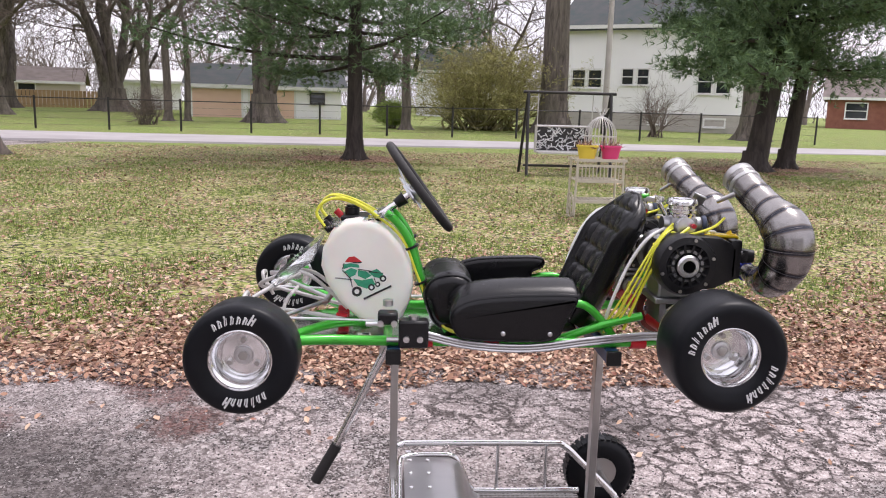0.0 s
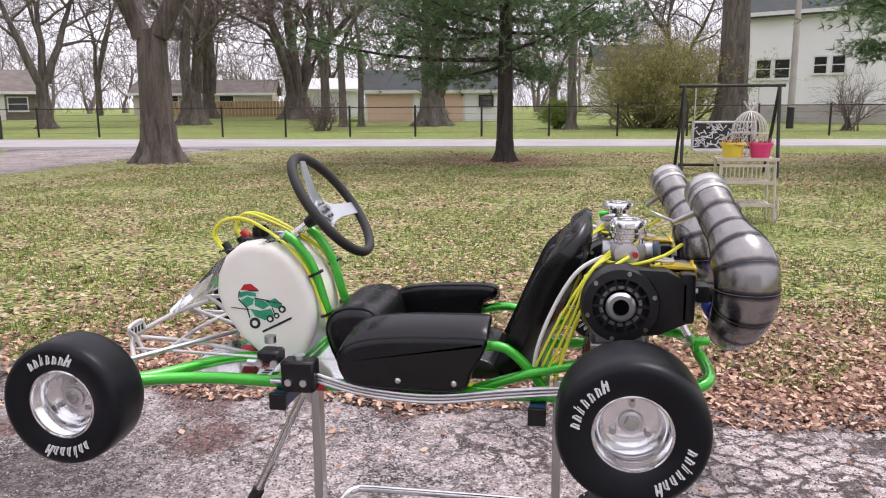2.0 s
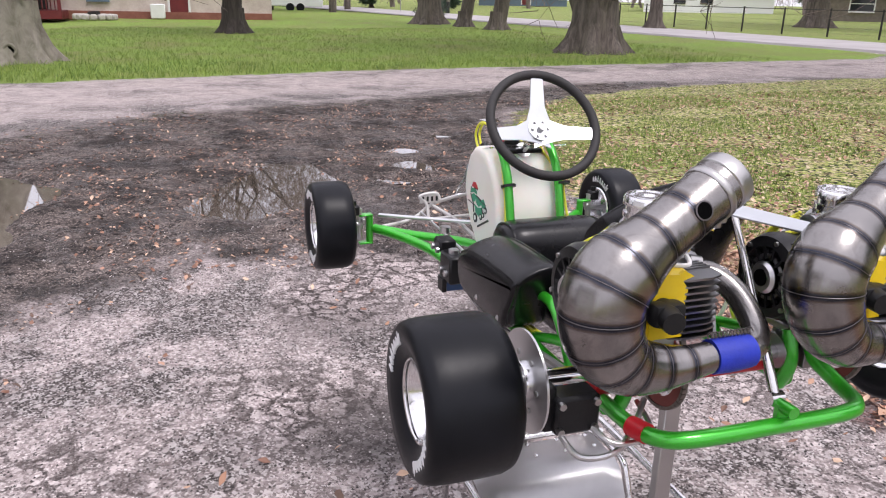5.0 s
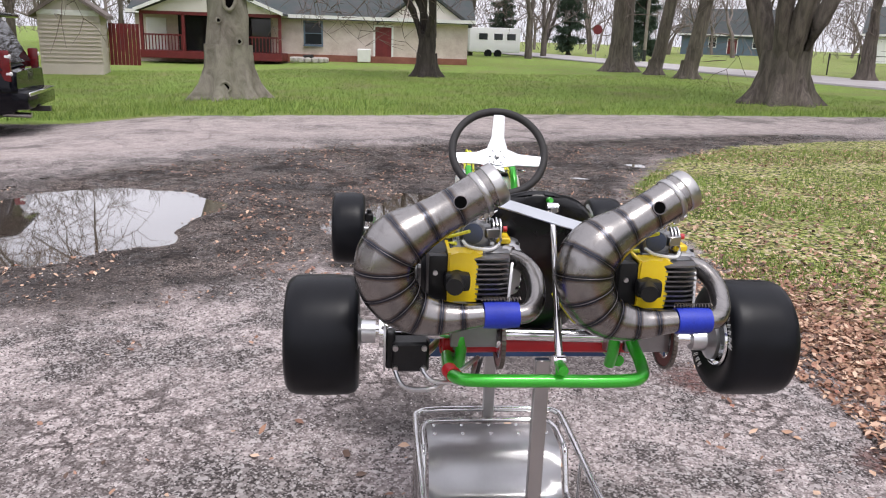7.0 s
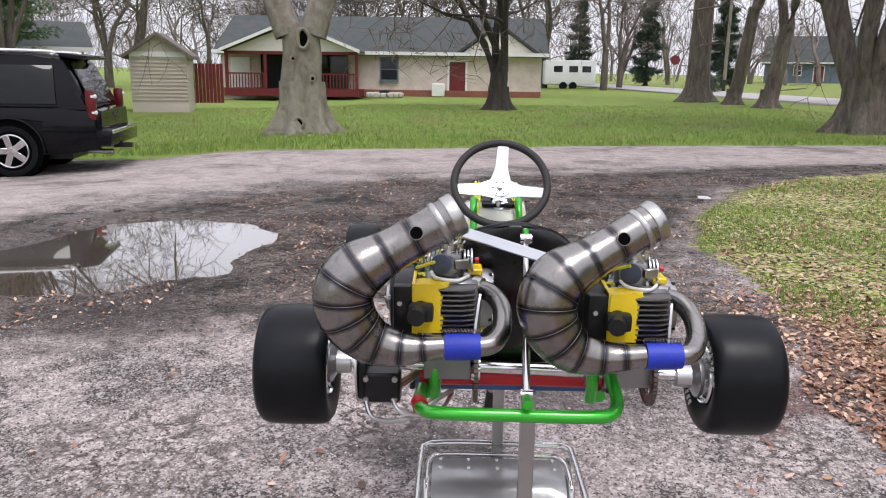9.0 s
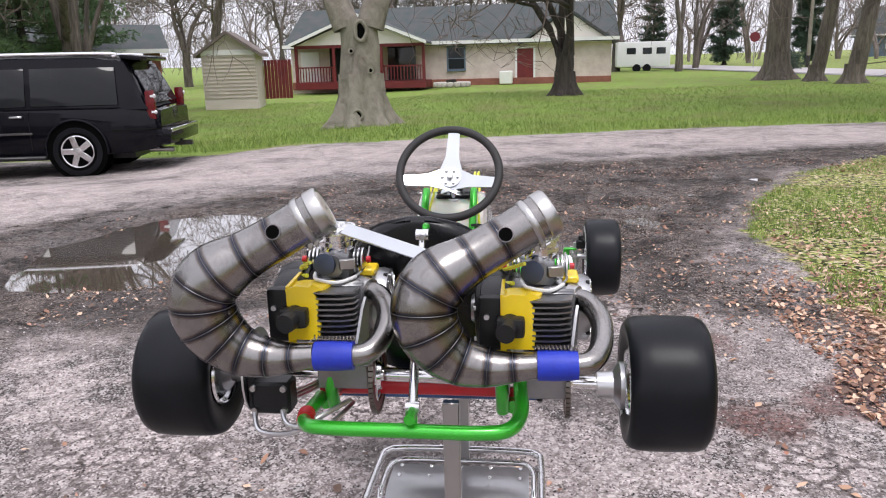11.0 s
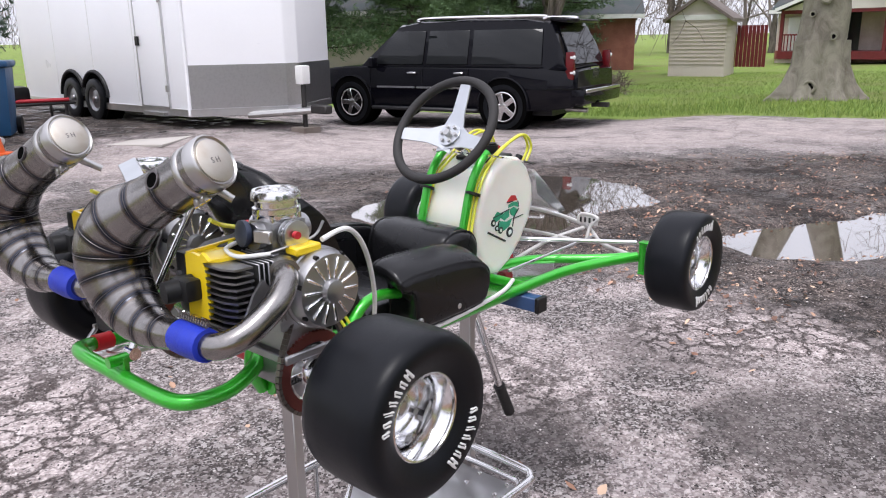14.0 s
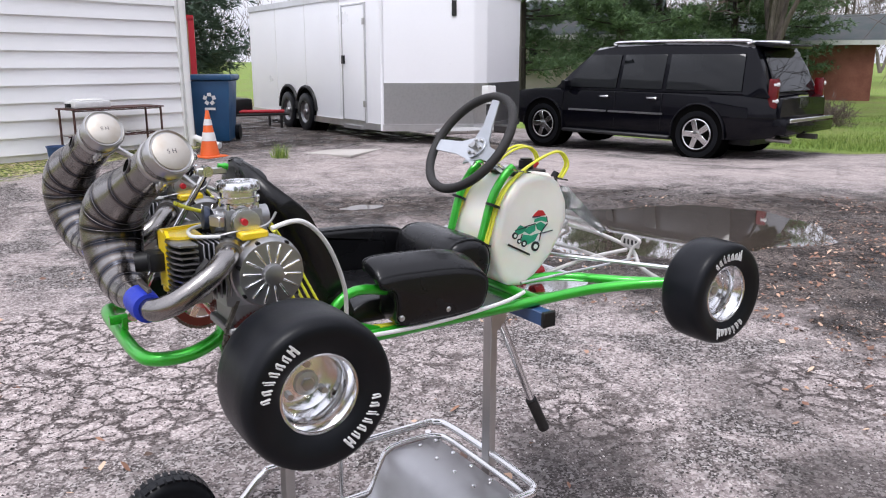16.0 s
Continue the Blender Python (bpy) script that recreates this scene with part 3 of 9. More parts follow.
def relief(x, y):
    """Height of the land."""
    z = 0.34 * smooth(4.5, 10.5, -y) * smooth(-9.0, -5.0, x)
    z -= 0.13 * smooth(-6.8, -9.4, x) * smooth(-3.5, -6.5, y)
    z += 0.012 * max(0.0, min(y, 60.0) - 2.0) - 0.025 * max(0.0, min(-y, 11.0) - 4.5)
    return z


def fine_relief(x, y):
    if abs(x) > 16 or abs(y) > 16:
        return 0.0
    z = 0.006 * (noise.noise((x * 3, y * 3, 0.2)) + 1) + 0.012 * (noise.noise((x * 0.8, y * 0.8, 4)) + 1)
    dip = 0.0
    for pool in (POOL_A, POOL_B):
        if -8 < x < -1.5 and -6 < y < 2:
            s = signed(pool, x, y) + 0.16 * noise.noise((x * 2.4, y * 2.4, 7)) + 0.05 * noise.noise((x * 8, y * 8, 3))
            dip = max(dip, smooth(-0.2, 0.16, s))
    for px, py, r in SMALL_POOLS:
        dip = max(dip, smooth(-0.1, 0.14, r - math.hypot((x - px) * 0.8, y - py) + 0.25 * noise.noise((x * 3, y * 3, 9))) * 0.9)
    if -10 < x < -1.6 and -4.5 < y < 6:
        m = smooth(0.0, 0.7, signed(MUD, x, y)) * (1 - dip) ** 2
        clear = min(1.0, *(smooth(0.0, 0.4, -signed(pool, x, y)) for pool in (POOL_A, POOL_B)))
        z += m * clear * (0.03 * max(0.0, noise.noise((x * 4.2, y * 4.2, 21))) + 0.016 * noise.noise((x * 9, y * 9, 5)))
    return z * (1 - dip) - 0.055 * dip


def lines(stops):
    out = []
    for (a, step), (b, _) in zip(stops, stops[1:]):
        n = max(1, round((b - a) / step))
        out += [a + (b - a) * i / n for i in range(n)]
    return out + [stops[-1][0]]


GX = lines([(-2400, 600), (-600, 120), (-120, 20), (-40, 4), (-16, 0.5), (-9, 0.075), (-2, 0.1), (3.5, 0.4), (16, 4), (40, 20), (120, 120), (600, 600), (2400, 1)])
GY = lines([(-2400, 600), (-600, 120), (-120, 20), (-40, 3), (-16, 0.5), (-6.5, 0.09), (3.2, 0.12), (6, 0.5), (26, 2), (46, 16), (120, 120), (600, 600), (2400, 1)])


def build_ground():
    nx, ny = len(GX), len(GY)
    verts, zones = [], {"red": [], "stain": [], "plate": [], "drive": [], "pave": [], "mud": [], "leaf": [], "green": []}
    for y in GY:
        for x in GX:
            verts.append((x, y, relief(x, y) + fine_relief(x, y)))
            near = abs(x) < 30 and abs(y) < 30
            d = signed(DRIVE, x, y) if near else -9
            zones["drive"].append(0.5 + max(-0.5, min(0.5, d * 0.9)))
            zones["pave"].append(0.5 + max(-0.5, min(0.5, signed(PAVE, x, y) * 0.5)) if near else 0)
            zones["mud"].append(0.5 + max(-0.5, min(0.45, max(signed(MUD, x, y) * 0.6, signed(WET, x, y) * 0.5, signed(DIRT, x, y) * 0.8))) if near else 0)
            lf = 0.0
            if near and y > 1 and -9 < x:
                lf = smooth(-1.2, 0.2, d) * 0.45 + smooth(5.4, 3.0, y) * 0.42 * smooth(-3.4, -1.2, x)
            for px, py in ((-1.1, 16), (8, 15), (9.3, 16)):
                if near:
                    lf = max(lf, 0.85 * smooth(2.6, 0.6, math.hypot(x - px, (y - py) * 1.4)))
            zones["red"].append(spots(RED_SPOTS, x, y))
            zones["stain"].append(spots(STAINS, x, y))
            zones["plate"].append(spots(PLATES, x, y))
            zones["leaf"].append(lf)
            zones["green"].append(smooth(-10, -13.5, x) if y < 19 else 0.56)
    faces = [(j * nx + i, j * nx + i + 1, (j + 1) * nx + i + 1, (j + 1) * nx + i) for j in range(ny - 1) for i in range(nx - 1)]
    ob = raw("ground", verts, faces, M_ground, flat=False)
    for key, vals in zones.items():
        ob.data.attributes.new(key, "FLOAT", "POINT").data.foreach_set("value", vals)
    return tagged(ob, "lawn, leaf litter and a cracked muddy gravel drive", "ground", kind="structure")


build_ground()

bm = BM()
rows = []
for i in range(61):
    x = -150 + i * 5
    yn, yf = 20.75 + 0.105 * x, 25.7 + 0.085 * x
    z = 0.02 + relief(x, 22)
    rows.append([(x, yn, z - 0.06), (x, yn + 0.05, z + 0.012), (x, (yn + yf) / 2, z + 0.04), (x, yf - 0.05, z + 0.012), (x, yf, z - 0.06)])
for a, b in zip(rows, rows[1:]):
    va, vb = [bm.verts.new(p) for p in a], [bm.verts.new(p) for p in b]
    for i in range(4):
        bm.faces.new((va[i], vb[i], vb[i + 1], va[i + 1]))
bmesh.ops.remove_doubles(bm, verts=bm.verts, dist=0.001)
recalc(bm)
tagged(part("road", bm, M_road), "pale worn asphalt street along the far lawn", "road", kind="structure")

for poly, label in ((POOL_A, "wide shallow brown puddle mirroring sky and trees"), (POOL_B, "bright shallow puddle in dark mud")):
    xs, ys = [p[0] for p in poly], [p[1] for p in poly]
    x0, x1, y0, y1 = min(xs) - 0.35, max(xs) + 0.35, min(ys) - 0.35, max(ys) + 0.35
    tagged(raw("puddle", [(x0, y0, -0.016), (x1, y0, -0.016), (x1, y1, -0.016), (x0, y1, -0.016)], [(0, 1, 2, 3)], M_water), label, "puddle", "puddles", "structure")
for px, py, r in SMALL_POOLS:
    z = relief(px, py) - 0.016
    tagged(raw("puddle", [(px - r - 0.3, py - r - 0.2, z), (px + r + 0.3, py - r - 0.2, z), (px + r + 0.3, py + r + 0.2, z), (px - r - 0.3, py + r + 0.2, z)], [(0, 1, 2, 3)], M_water), "small puddle in the muddy edge of the drive", "puddle", "puddles", "structure")

# ---- trees ----


def limb(V, F, pts, n):
    """Adds a tapered tube along (place, radius) pairs to vertex and face lists."""
    start = len(V)
    for i, (p, r) in enumerate(pts):
        a = pts[max(i - 1, 0)][0]
        b = pts[min(i + 1, len(pts) - 1)][0]
        u, v, _ = basis(b - a)
        for k in range(n):
            t = 2 * math.pi * k / n
            V.append(p + (u * math.cos(t) + v * math.sin(t)) * r)
    for i in range(len(pts) - 1):
        for k in range(n):
            a, b = start + i * n + k, start + i * n + (k + 1) % n
            F.append((a, b, b + n, a + n))


def grow(rng, big, small, p, d, r, length, level, most, spread=0.7, up=0.25, sag=0.0, least=0.006):
    """A limb and, from it, finer ones."""
    pts, steps = [(p.copy(), r)], 5 if level < 2 else 3 if level < most else 2
    for i in range(steps):
        w = Vector((rng.gauss(0, 1), rng.gauss(0, 1), rng.gauss(0, 1))) * (0.13 + 0.03 * level)
        d = (d + w + Vector((0, 0, up * 0.12 - sag * level * 0.05))).normalized()
        p = p + d * (length / steps)
        pts.append((p.copy(), r * (1 - 0.62 * (i + 1) / steps)))
    limb(*(big if level < 2 else small), pts, 8 if level == 0 else 6 if level == 1 else 4 if level == 2 else 3)
    if level >= most:
        return
    kids = (5, 5, 5, 4, 3)[level]
    for i in range(kids):
        q, qr = pts[min(len(pts) - 1, max(1, round(steps * (0.35 + 0.65 * (i + 1) / kids))))]
        u, v, ax = basis(d)
        a = rng.uniform(0, 2 * math.pi)
        side = u * math.cos(a) + v * math.sin(a)
        nd = (ax * (1 - spread * rng.uniform(0.5, 1)) + side * spread + Vector((0, 0, up * 0.5))).normalized()
        grow(rng, big, small, q, nd, max(qr * rng.uniform(0.5, 0.72), least), length * rng.uniform(0.55, 0.75), level + 1, most, spread, up, sag, least)


def flare(V, F, p, r, h, rng, toes=7, n=28):
    """The root flare of a trunk."""
    start, ph = len(V), rng.uniform(0, 6)
    hs = (-0.25, 0.0, 0.12, 0.3, 0.6, 1.0)
    for i, k in enumerate(hs):
        grow_r = 1 + 1.1 * (1 - max(k, 0)) ** 3
        for j in range(n):
            t = 2 * math.pi * j / n
            w = 1 + 0.3 * (1 - max(k, 0)) ** 1.5 * math.sin(toes * t + ph) + 0.1 * math.sin(3 * t + ph)
            rr = r * (1 + (grow_r - 1) * (0.55 + 0.45 * math.sin(toes * t + ph))) * (1 + 0.07 * (w - 1))
            V.append(p + Vector((math.cos(t) * rr, math.sin(t) * rr, k * h)))
    for i in range(len(hs) - 1):
        for j in range(n):
            a, b = start + i * n + j, start + i * n + (j + 1) % n
            F.append((a, b, b + n, a + n))


def bare_tree(x, y, r, fork, stems, height, seed, label, lean=(0, 0), most=4, mat=None, crown=None, spread=0.7, flared=True, turn=0.0):
    """A leafless tree: root flare, trunk up to the fork, stems, limbs and twigs."""
    rng = random.Random(seed)
    z = relief(x, y) - 0.03
    tree = thing("tree", (x, y, z), label, "tree", "trees")
    big, small = ([], []), ([], [])
    p = Vector((x, y, z))
    if flared:
        flare(*big, p, r, min(1.5, r * 2.3), rng)
    top = p + Vector((lean[0] * fork, lean[1] * fork, fork))
    limb(*big, [(p.lerp(top, k) + Vector((rng.gauss(0, 0.02), rng.gauss(0, 0.02), 0)), r * (1.0 - 0.2 * k)) for k in (0.0, 0.25, 0.5, 0.75, 1.0)], 16)
    for i in range(stems):
        a = 2 * math.pi * (i + rng.uniform(-0.2, 0.2)) / stems + turn
        out = 0.17 if stems > 3 else 0.3
        d = Vector((math.cos(a) * out + lean[0], math.sin(a) * out + lean[1], 1)).normalized()
        base = top + Vector((math.cos(a), math.sin(a), 0)) * r * (0.5 if stems > 1 else 0) - Vector((0, 0, 0.3 * r))
        grow(rng, big, small, base, d, r * (0.75 if stems == 1 else 0.62 if stems < 4 else 0.4) , (height - fork) * rng.uniform(0.5, 0.62), 0, most, spread, least=0.006 + 0.0003 * math.hypot(x, y))
    raw("trunk", *big, mat or M_bark, tree, flat=False)
    raw("crown", *small, crown or M_bark_pale, tree, "bare branches and fine twigs")
    return tree


def needles(V, F, p, d, size, rng, count=14):
    """A tuft of long thin needles."""
    u, v, d = basis(d)
    for i in range(count):
        a, s = rng.uniform(0, 6.283), rng.uniform(0.25, 0.95)
        w = (d * rng.uniform(0.5, 1) + (u * math.cos(a) + v * math.sin(a)) * s + Vector((0, 0, -0.12))).normalized()
        q = w.cross(Vector((rng.random() - 0.5, rng.random() - 0.5, rng.random() - 0.5))).normalized() * size * 0.05
        k = len(V)
        V.extend((p - q, p + q, p + w * size * rng.uniform(0.7, 1.1)))
        F.append((k, k + 1, k + 2))


def pine(x, y, r, height, low, reach, seed, label, lean=(0, 0), tufts=300, size=0.2, mat=None, whorl=0.6):
    """A pine: tapered trunk, whorls of limbs with upturned tips, tufts of needles."""
    rng = random.Random(seed)
    z = relief(x, y) - 0.03
    tree = thing("pine_tree", (x, y, z), label, "pine tree", "trees")
    big, leaves = ([], []), ([], [])
    p = Vector((x, y, z))
    flare(*big, p, r, 0.5, rng, 6)
    axis = lambda h: p + Vector((lean[0] * h, lean[1] * h, h))
    limb(*big, [(axis(height * k), r * (1 - 0.93 * k)) for k in (0, 0.1, 0.2, 0.35, 0.5, 0.7, 0.85, 1)], 14)
    h = low
    while h < height * 0.97:
        k = (h - low) / (height - low)
        for i in range(5):
            a = rng.uniform(0, 6.283)
            ln = reach * (1 - 0.85 * k) * rng.uniform(0.55, 1.1) * (0.8 + 0.2 * min(1, k * 6))
            d = Vector((math.cos(a), math.sin(a), rng.uniform(-0.05, 0.3)))
            q, pts, rr = axis(h + rng.uniform(-0.2, 0.2)), [], 0.024 * ln / 2 + 0.012
            for s in range(6):
                pts.append((q.copy(), rr * (1 - s / 6.5)))
                q = q + (d + Vector((rng.gauss(0, 0.1), rng.gauss(0, 0.1), -0.16 + 0.07 * s))) * (ln / 5)
            limb(*big, pts, 5)
            for s in range(tufts):
                t = rng.uniform(0.16, 1.0) ** 0.75
                j = min(4, int(t * 5))
                c = pts[j][0].lerp(pts[j + 1][0], t * 5 - j) + Vector((rng.gauss(0, 1), rng.gauss(0, 1), rng.gauss(0, 0.45))) * 0.18 * ln * (1.15 - 0.6 * t)
                o = (d + Vector((rng.gauss(0, 0.7), rng.gauss(0, 0.7), rng.uniform(-0.2, 0.8)))).normalized()
                needles(*leaves, c, o, size * rng.uniform(0.7, 1.2), rng, 10)
        h += whorl * rng.uniform(0.8, 1.2)
    raw("trunk", *big, M_bark_dark, tree, flat=False)
    raw("crown", *leaves, mat or M_needle, tree, "soft tufts of long green needles")
    return tree


def spruce(x, y, height, seed, label="dark pointed spruce far behind the lawns"):
    return pine(x, y, height * 0.02, height, height * 0.06, height * 0.19, seed, label, tufts=34, size=0.55, mat=M_spruce, whorl=height * 0.05)


# across the lawn towards the street
pine(-1.08, 15.7, 0.2, 10.0, 2.3, 4.9, 11, "tall pine with dark trunk and drooping low limbs")
pine(8.0, 15.0, 0.27, 9.5, 2.5, 4.6, 12, "leaning dark-trunked pine beside its twin", lean=(0.12, 0.0))
pine(9.25, 16.0, 0.2, 9.0, 2.5, 3.8, 13, "slim leaning pine beside a thicker one", lean=(0.1, 0.02))
bare_tree(-8.98, 14.8, 0.4, 3.0, 2, 13, 21, "tall grey-brown maple with a flared base on leafy lawn")
bare_tree(-18.2, 10.25, 0.62, 1.1, 8, 14, 22, "huge many-stemmed maple with spreading roots", most=4)
bare_tree(-18.5, 50, 0.85, 2.2, 7, 17, 23, "great many-stemmed maple in a far yard", most=4)
bare_tree(-6.65, 37.2, 0.62, 1.6, 4, 15, 24, "thick forked maple before the garage", most=4)
bare_tree(-20.6, 39, 0.6, 2.2, 2, 14, 25, "stout bare tree behind the fence")
bare_tree(-26, 52, 0.5, 2.0, 3, 13, 26, "bare tree in a far yard")
bare_tree(7.05, 33.5, 0.66, 7.0, 2, 15, 27, "massive straight trunk behind the garden swing")
bare_tree(15.3, 31, 0.5, 4.5, 2, 12, 28, "thick trunk beside the white house")
bare_tree(-34, 33, 0.6, 2.5, 3, 15, 29, "spreading bare oak before a dark house", spread=0.85)
bare_tree(-26, 34, 0.35, 2.4, 3, 12, 30, "bare tree before low houses")
bare_tree(-14.5, 44, 0.3, 3.5, 2, 12, 31, "slim bare tree behind the fence")
bare_tree(-11, 36, 0.2, 4, 1, 11, 32, "slim bare tree behind the fence")
bare_tree(-10.2, 36.5, 0.16, 4, 1, 11, 33, "slim dark sapling behind the fence")
bare_tree(0.3, 33, 0.22, 4, 1, 10, 34, "slender trunk near a round bush")
bare_tree(-33, 22, 0.35, 2.2, 2, 11, 35, "bare tree by a far drive")
# beyond the drive
beech = bare_tree(-16.8, -4.0, 0.55, 2.5, 2, 13, 41, "pale old tree with a knot hole and mossy root flare", mat=M_bark_beech, turn=1.45)
bare_tree(-30, 1.4, 0.42, 1.7, 5, 11, 42, "spreading crab apple with low crooked limbs", spread=0.95, mat=M_bark_dark)
bare_tree(-39.2, 12.2, 0.6, 6, 2, 16, 43, "tall straight grey trunk on the lawn")
bare_tree(-36, 13.0, 0.33, 4.5, 2, 13, 44, "slanting grey trunk on the lawn", lean=(0.05, 0.12))
bare_tree(-32.2, 13.2, 0.36, 3.5, 2, 13, 45, "slanting forked trunk on the lawn", lean=(0.03, 0.13))
bare_tree(-26, -17, 0.3, 3, 3, 13, 46, "bare trunk behind the parked vehicle")
bare_tree(-24, -15.5, 0.24, 3, 2, 13, 47, "bare trunk behind the parked vehicle")
bare_tree(-20.5, -13.3, 0.22, 2.0, 4, 12, 48, "clump of bare slanting stems")
bare_tree(-15.5, -19.5, 0.33, 4, 2, 13, 49, "dark trunk beyond the trailer")
rng = random.Random(404)
for i in range(13):
    bare_tree(-60 - rng.uniform(0, 16), -34 + i * 4.1 + rng.uniform(-1, 1), rng.uniform(0.25, 0.42), rng.uniform(2, 4), rng.choice((2, 3)), rng.uniform(12, 17), 300 + i, "tall bare tree behind the brick house", crown=M_bark, flared=False)
for i in range(8):
    bare_tree(-44 + i * 10.5 + rng.uniform(-1.5, 1.5), 66 + rng.uniform(-5, 8), rng.uniform(0.25, 0.42), rng.uniform(2, 4), rng.choice((2, 3)), rng.uniform(12, 17), 340 + i, "tall bare tree behind the far yards", crown=M_bark, flared=False)
for i, (x, y, h) in enumerate(((-20, -19, 10), (-23, -20, 10), (-27, -19.5, 11), (-17.5, -21.5, 9), (-31, -20, 11), (-13, -26, 11))):
    pine(x, y, 0.2, h, 1.6, 3.0, 60 + i, "pine in the dark screen behind the drive", tufts=120, size=0.27)
pine(-6.2, -26, 0.2, 11, 1.0, 3.6, 70, "dark spruce behind the trailer", tufts=50, size=0.36, mat=M_spruce)
pine(-4.6, -22, 0.2, 10, 0.8, 3.2, 71, "dark spruce behind the white house", tufts=50, size=0.36, mat=M_spruce)
for i, (x, y, h) in enumerate(((-86, 20.5, 11), (-75, 25.3, 10), (-96, 14.5, 11), (-104, 78, 13), (-100, 84, 14), (-110, 74, 13), (-95, 90, 13))):
    spruce(x, y, h, 80 + i)


def knot(tree, p, rx, rz, face):
    """A healed knot hole: a raised lip round a black slab that paints the hollow's shade."""
    u, v, d = basis(face)
    p = Vector(p)
    ring = [p + Vector((0, 0, rz * math.cos(a))) + u * rx * math.sin(a) * (1 + 0.12 * math.sin(3 * a)) for a in np.linspace(0, 2 * math.pi, 24, endpoint=False)]
    part("knot_lip", tube(BM(), ring, rx * 0.36, 8, straight=True, closed=True), M_bark_beech, tree)
    part("knot_hollow", recalc(slab(BM(), [p + (q - p) * 0.96 - d * 0.02 for q in ring], d * 0.03)), M_hollow_shade, tree, "black slab standing in for the shade in a knot hole", 0)


KF = Vector((1, 0.2, 0)).normalized()
for kz, rx, rz, side in ((2.2, 0.13, 0.22, 0.05), (0.28, 0.1, 0.12, -0.1), (1.3, 0.05, 0.06, 0.25), (1.75, 0.05, 0.05, -0.2)):
    rr = 0.5 if kz > 0.5 else 0.72
    knot(beech, Vector((-16.8, -4.0, kz)) + KF * rr + Vector((0, side, 0)), rx, rz, KF)


def far_woods():
    """Bare woods closing the view all round."""
    rng = random.Random(5)
    V, F = [], []
    for i in range(170):
        a = 2 * math.pi * i / 170 + rng.uniform(-0.02, 0.02)
        if math.radians(250) < a < math.radians(335):
            continue
        dist = rng.uniform(78, 125)
        p = Vector((math.cos(a) * dist - 10, math.sin(a) * dist + 5, 0.2))
        h = rng.uniform(9, 16)
        for s in range(rng.choice((1, 1, 2, 3))):
            d = Vector((rng.gauss(0, 0.12), rng.gauss(0, 0.12), 1)).normalized()
            grow(rng, (V, F), (V, F), p, d, rng.uniform(0.16, 0.34), h * 0.5, 1, 4, 0.65, least=0.026)
    for i in range(1300):
        a = 2 * math.pi * i / 1300 + rng.uniform(-0.01, 0.01)
        if math.radians(262) < a < math.radians(325):
            continue
        dist = rng.uniform(95, 150)
        p = Vector((math.cos(a) * dist - 10, math.sin(a) * dist + 5, 0.2))
        h = rng.uniform(7, 15)
        for s in range(26):
            z = h * rng.uniform(0.02, 0.8)
            q = p + Vector((rng.gauss(0, 1.2), rng.gauss(0, 1.2), z))
            d = Vector((rng.gauss(0, 0.55), rng.gauss(0, 0.55), 1)).normalized() * rng.uniform(1.2, 3.2)
            w = Vector((-math.sin(a), math.cos(a), 0)) * rng.uniform(0.025, 0.06)
            k = len(V)
            V.extend((q - w, q + w, q + d))
            F.append((k, k + 1, k + 2))
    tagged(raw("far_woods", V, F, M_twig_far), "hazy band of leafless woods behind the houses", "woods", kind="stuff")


far_woods()


def shrub(x, y, w, h, seed, label, stems=26, mat=None, buds=None, nbuds=0, size=0.06, most=3):
    rng = random.Random(seed)
    z = relief(x, y) - 0.03
    ob = thing("shrub", (x, y, z), label, "shrub", "shrubs")
    V, F, L, G = [], [], [], []
    for i in range(stems):
        a = rng.uniform(0, 6.283)
        d = Vector((math.cos(a) * w / h * 0.45, math.sin(a) * w / h * 0.45, 1)).normalized()
        grow(rng, (V, F), (V, F), Vector((x + rng.gauss(0, 0.07) * w, y + rng.gauss(0, 0.07) * w, z)), d, 0.012 * h, h * rng.uniform(0.4, 0.58), 1, most, 0.6)
    raw("brushwood", V, F, mat or M_bark_pale, ob)
    for i in range(nbuds):
        p = Vector(V[rng.randrange(len(V))]) + Vector((rng.gauss(0, 1), rng.gauss(0, 1), rng.gauss(0, 1))) * size
        if p.z > z + 0.12 * h:
            needles(L, G, p, Vector((rng.gauss(0, 1), rng.gauss(0, 1), 0.3)), size * 2.2, rng, 3)
    if nbuds:
        raw("foliage", L, G, buds, ob, "fine fresh leaves")
    return ob


shrub(4.1, 35, 11.5, 5.2, 101, "broad shrub of arching olive twigs with yellow buds", 74, M_twig_olive, M_shrub_yellow, 16000, 0.09)
shrub(-10.6, 31.5, 2.4, 1.9, 102, "low bare many-stemmed shrub by the fence", 30)
shrub(11.4, 32, 2.4, 3.0, 103, "small bare ornamental tree before a white house", 16)
shrub(-0.3, 34, 1.3, 1.4, 104, "round clipped yellow-green bush", 30, None, M_bushleaf, 7000, 0.08)
shrub(-7.0, 38.5, 0.9, 1.3, 105, "small leafy bush by the garage", 20, None, M_bushleaf, 2500, 0.08)
shrub(-18.9, -10.2, 2.2, 0.9, 107, "heap of cut brush at the edge of the lawn", 34)
shrub(-55, 17.5, 3, 1.5, 106, "clipped dark hedge before the blue house", 24, None, M_spruce, 4000, 0.12)


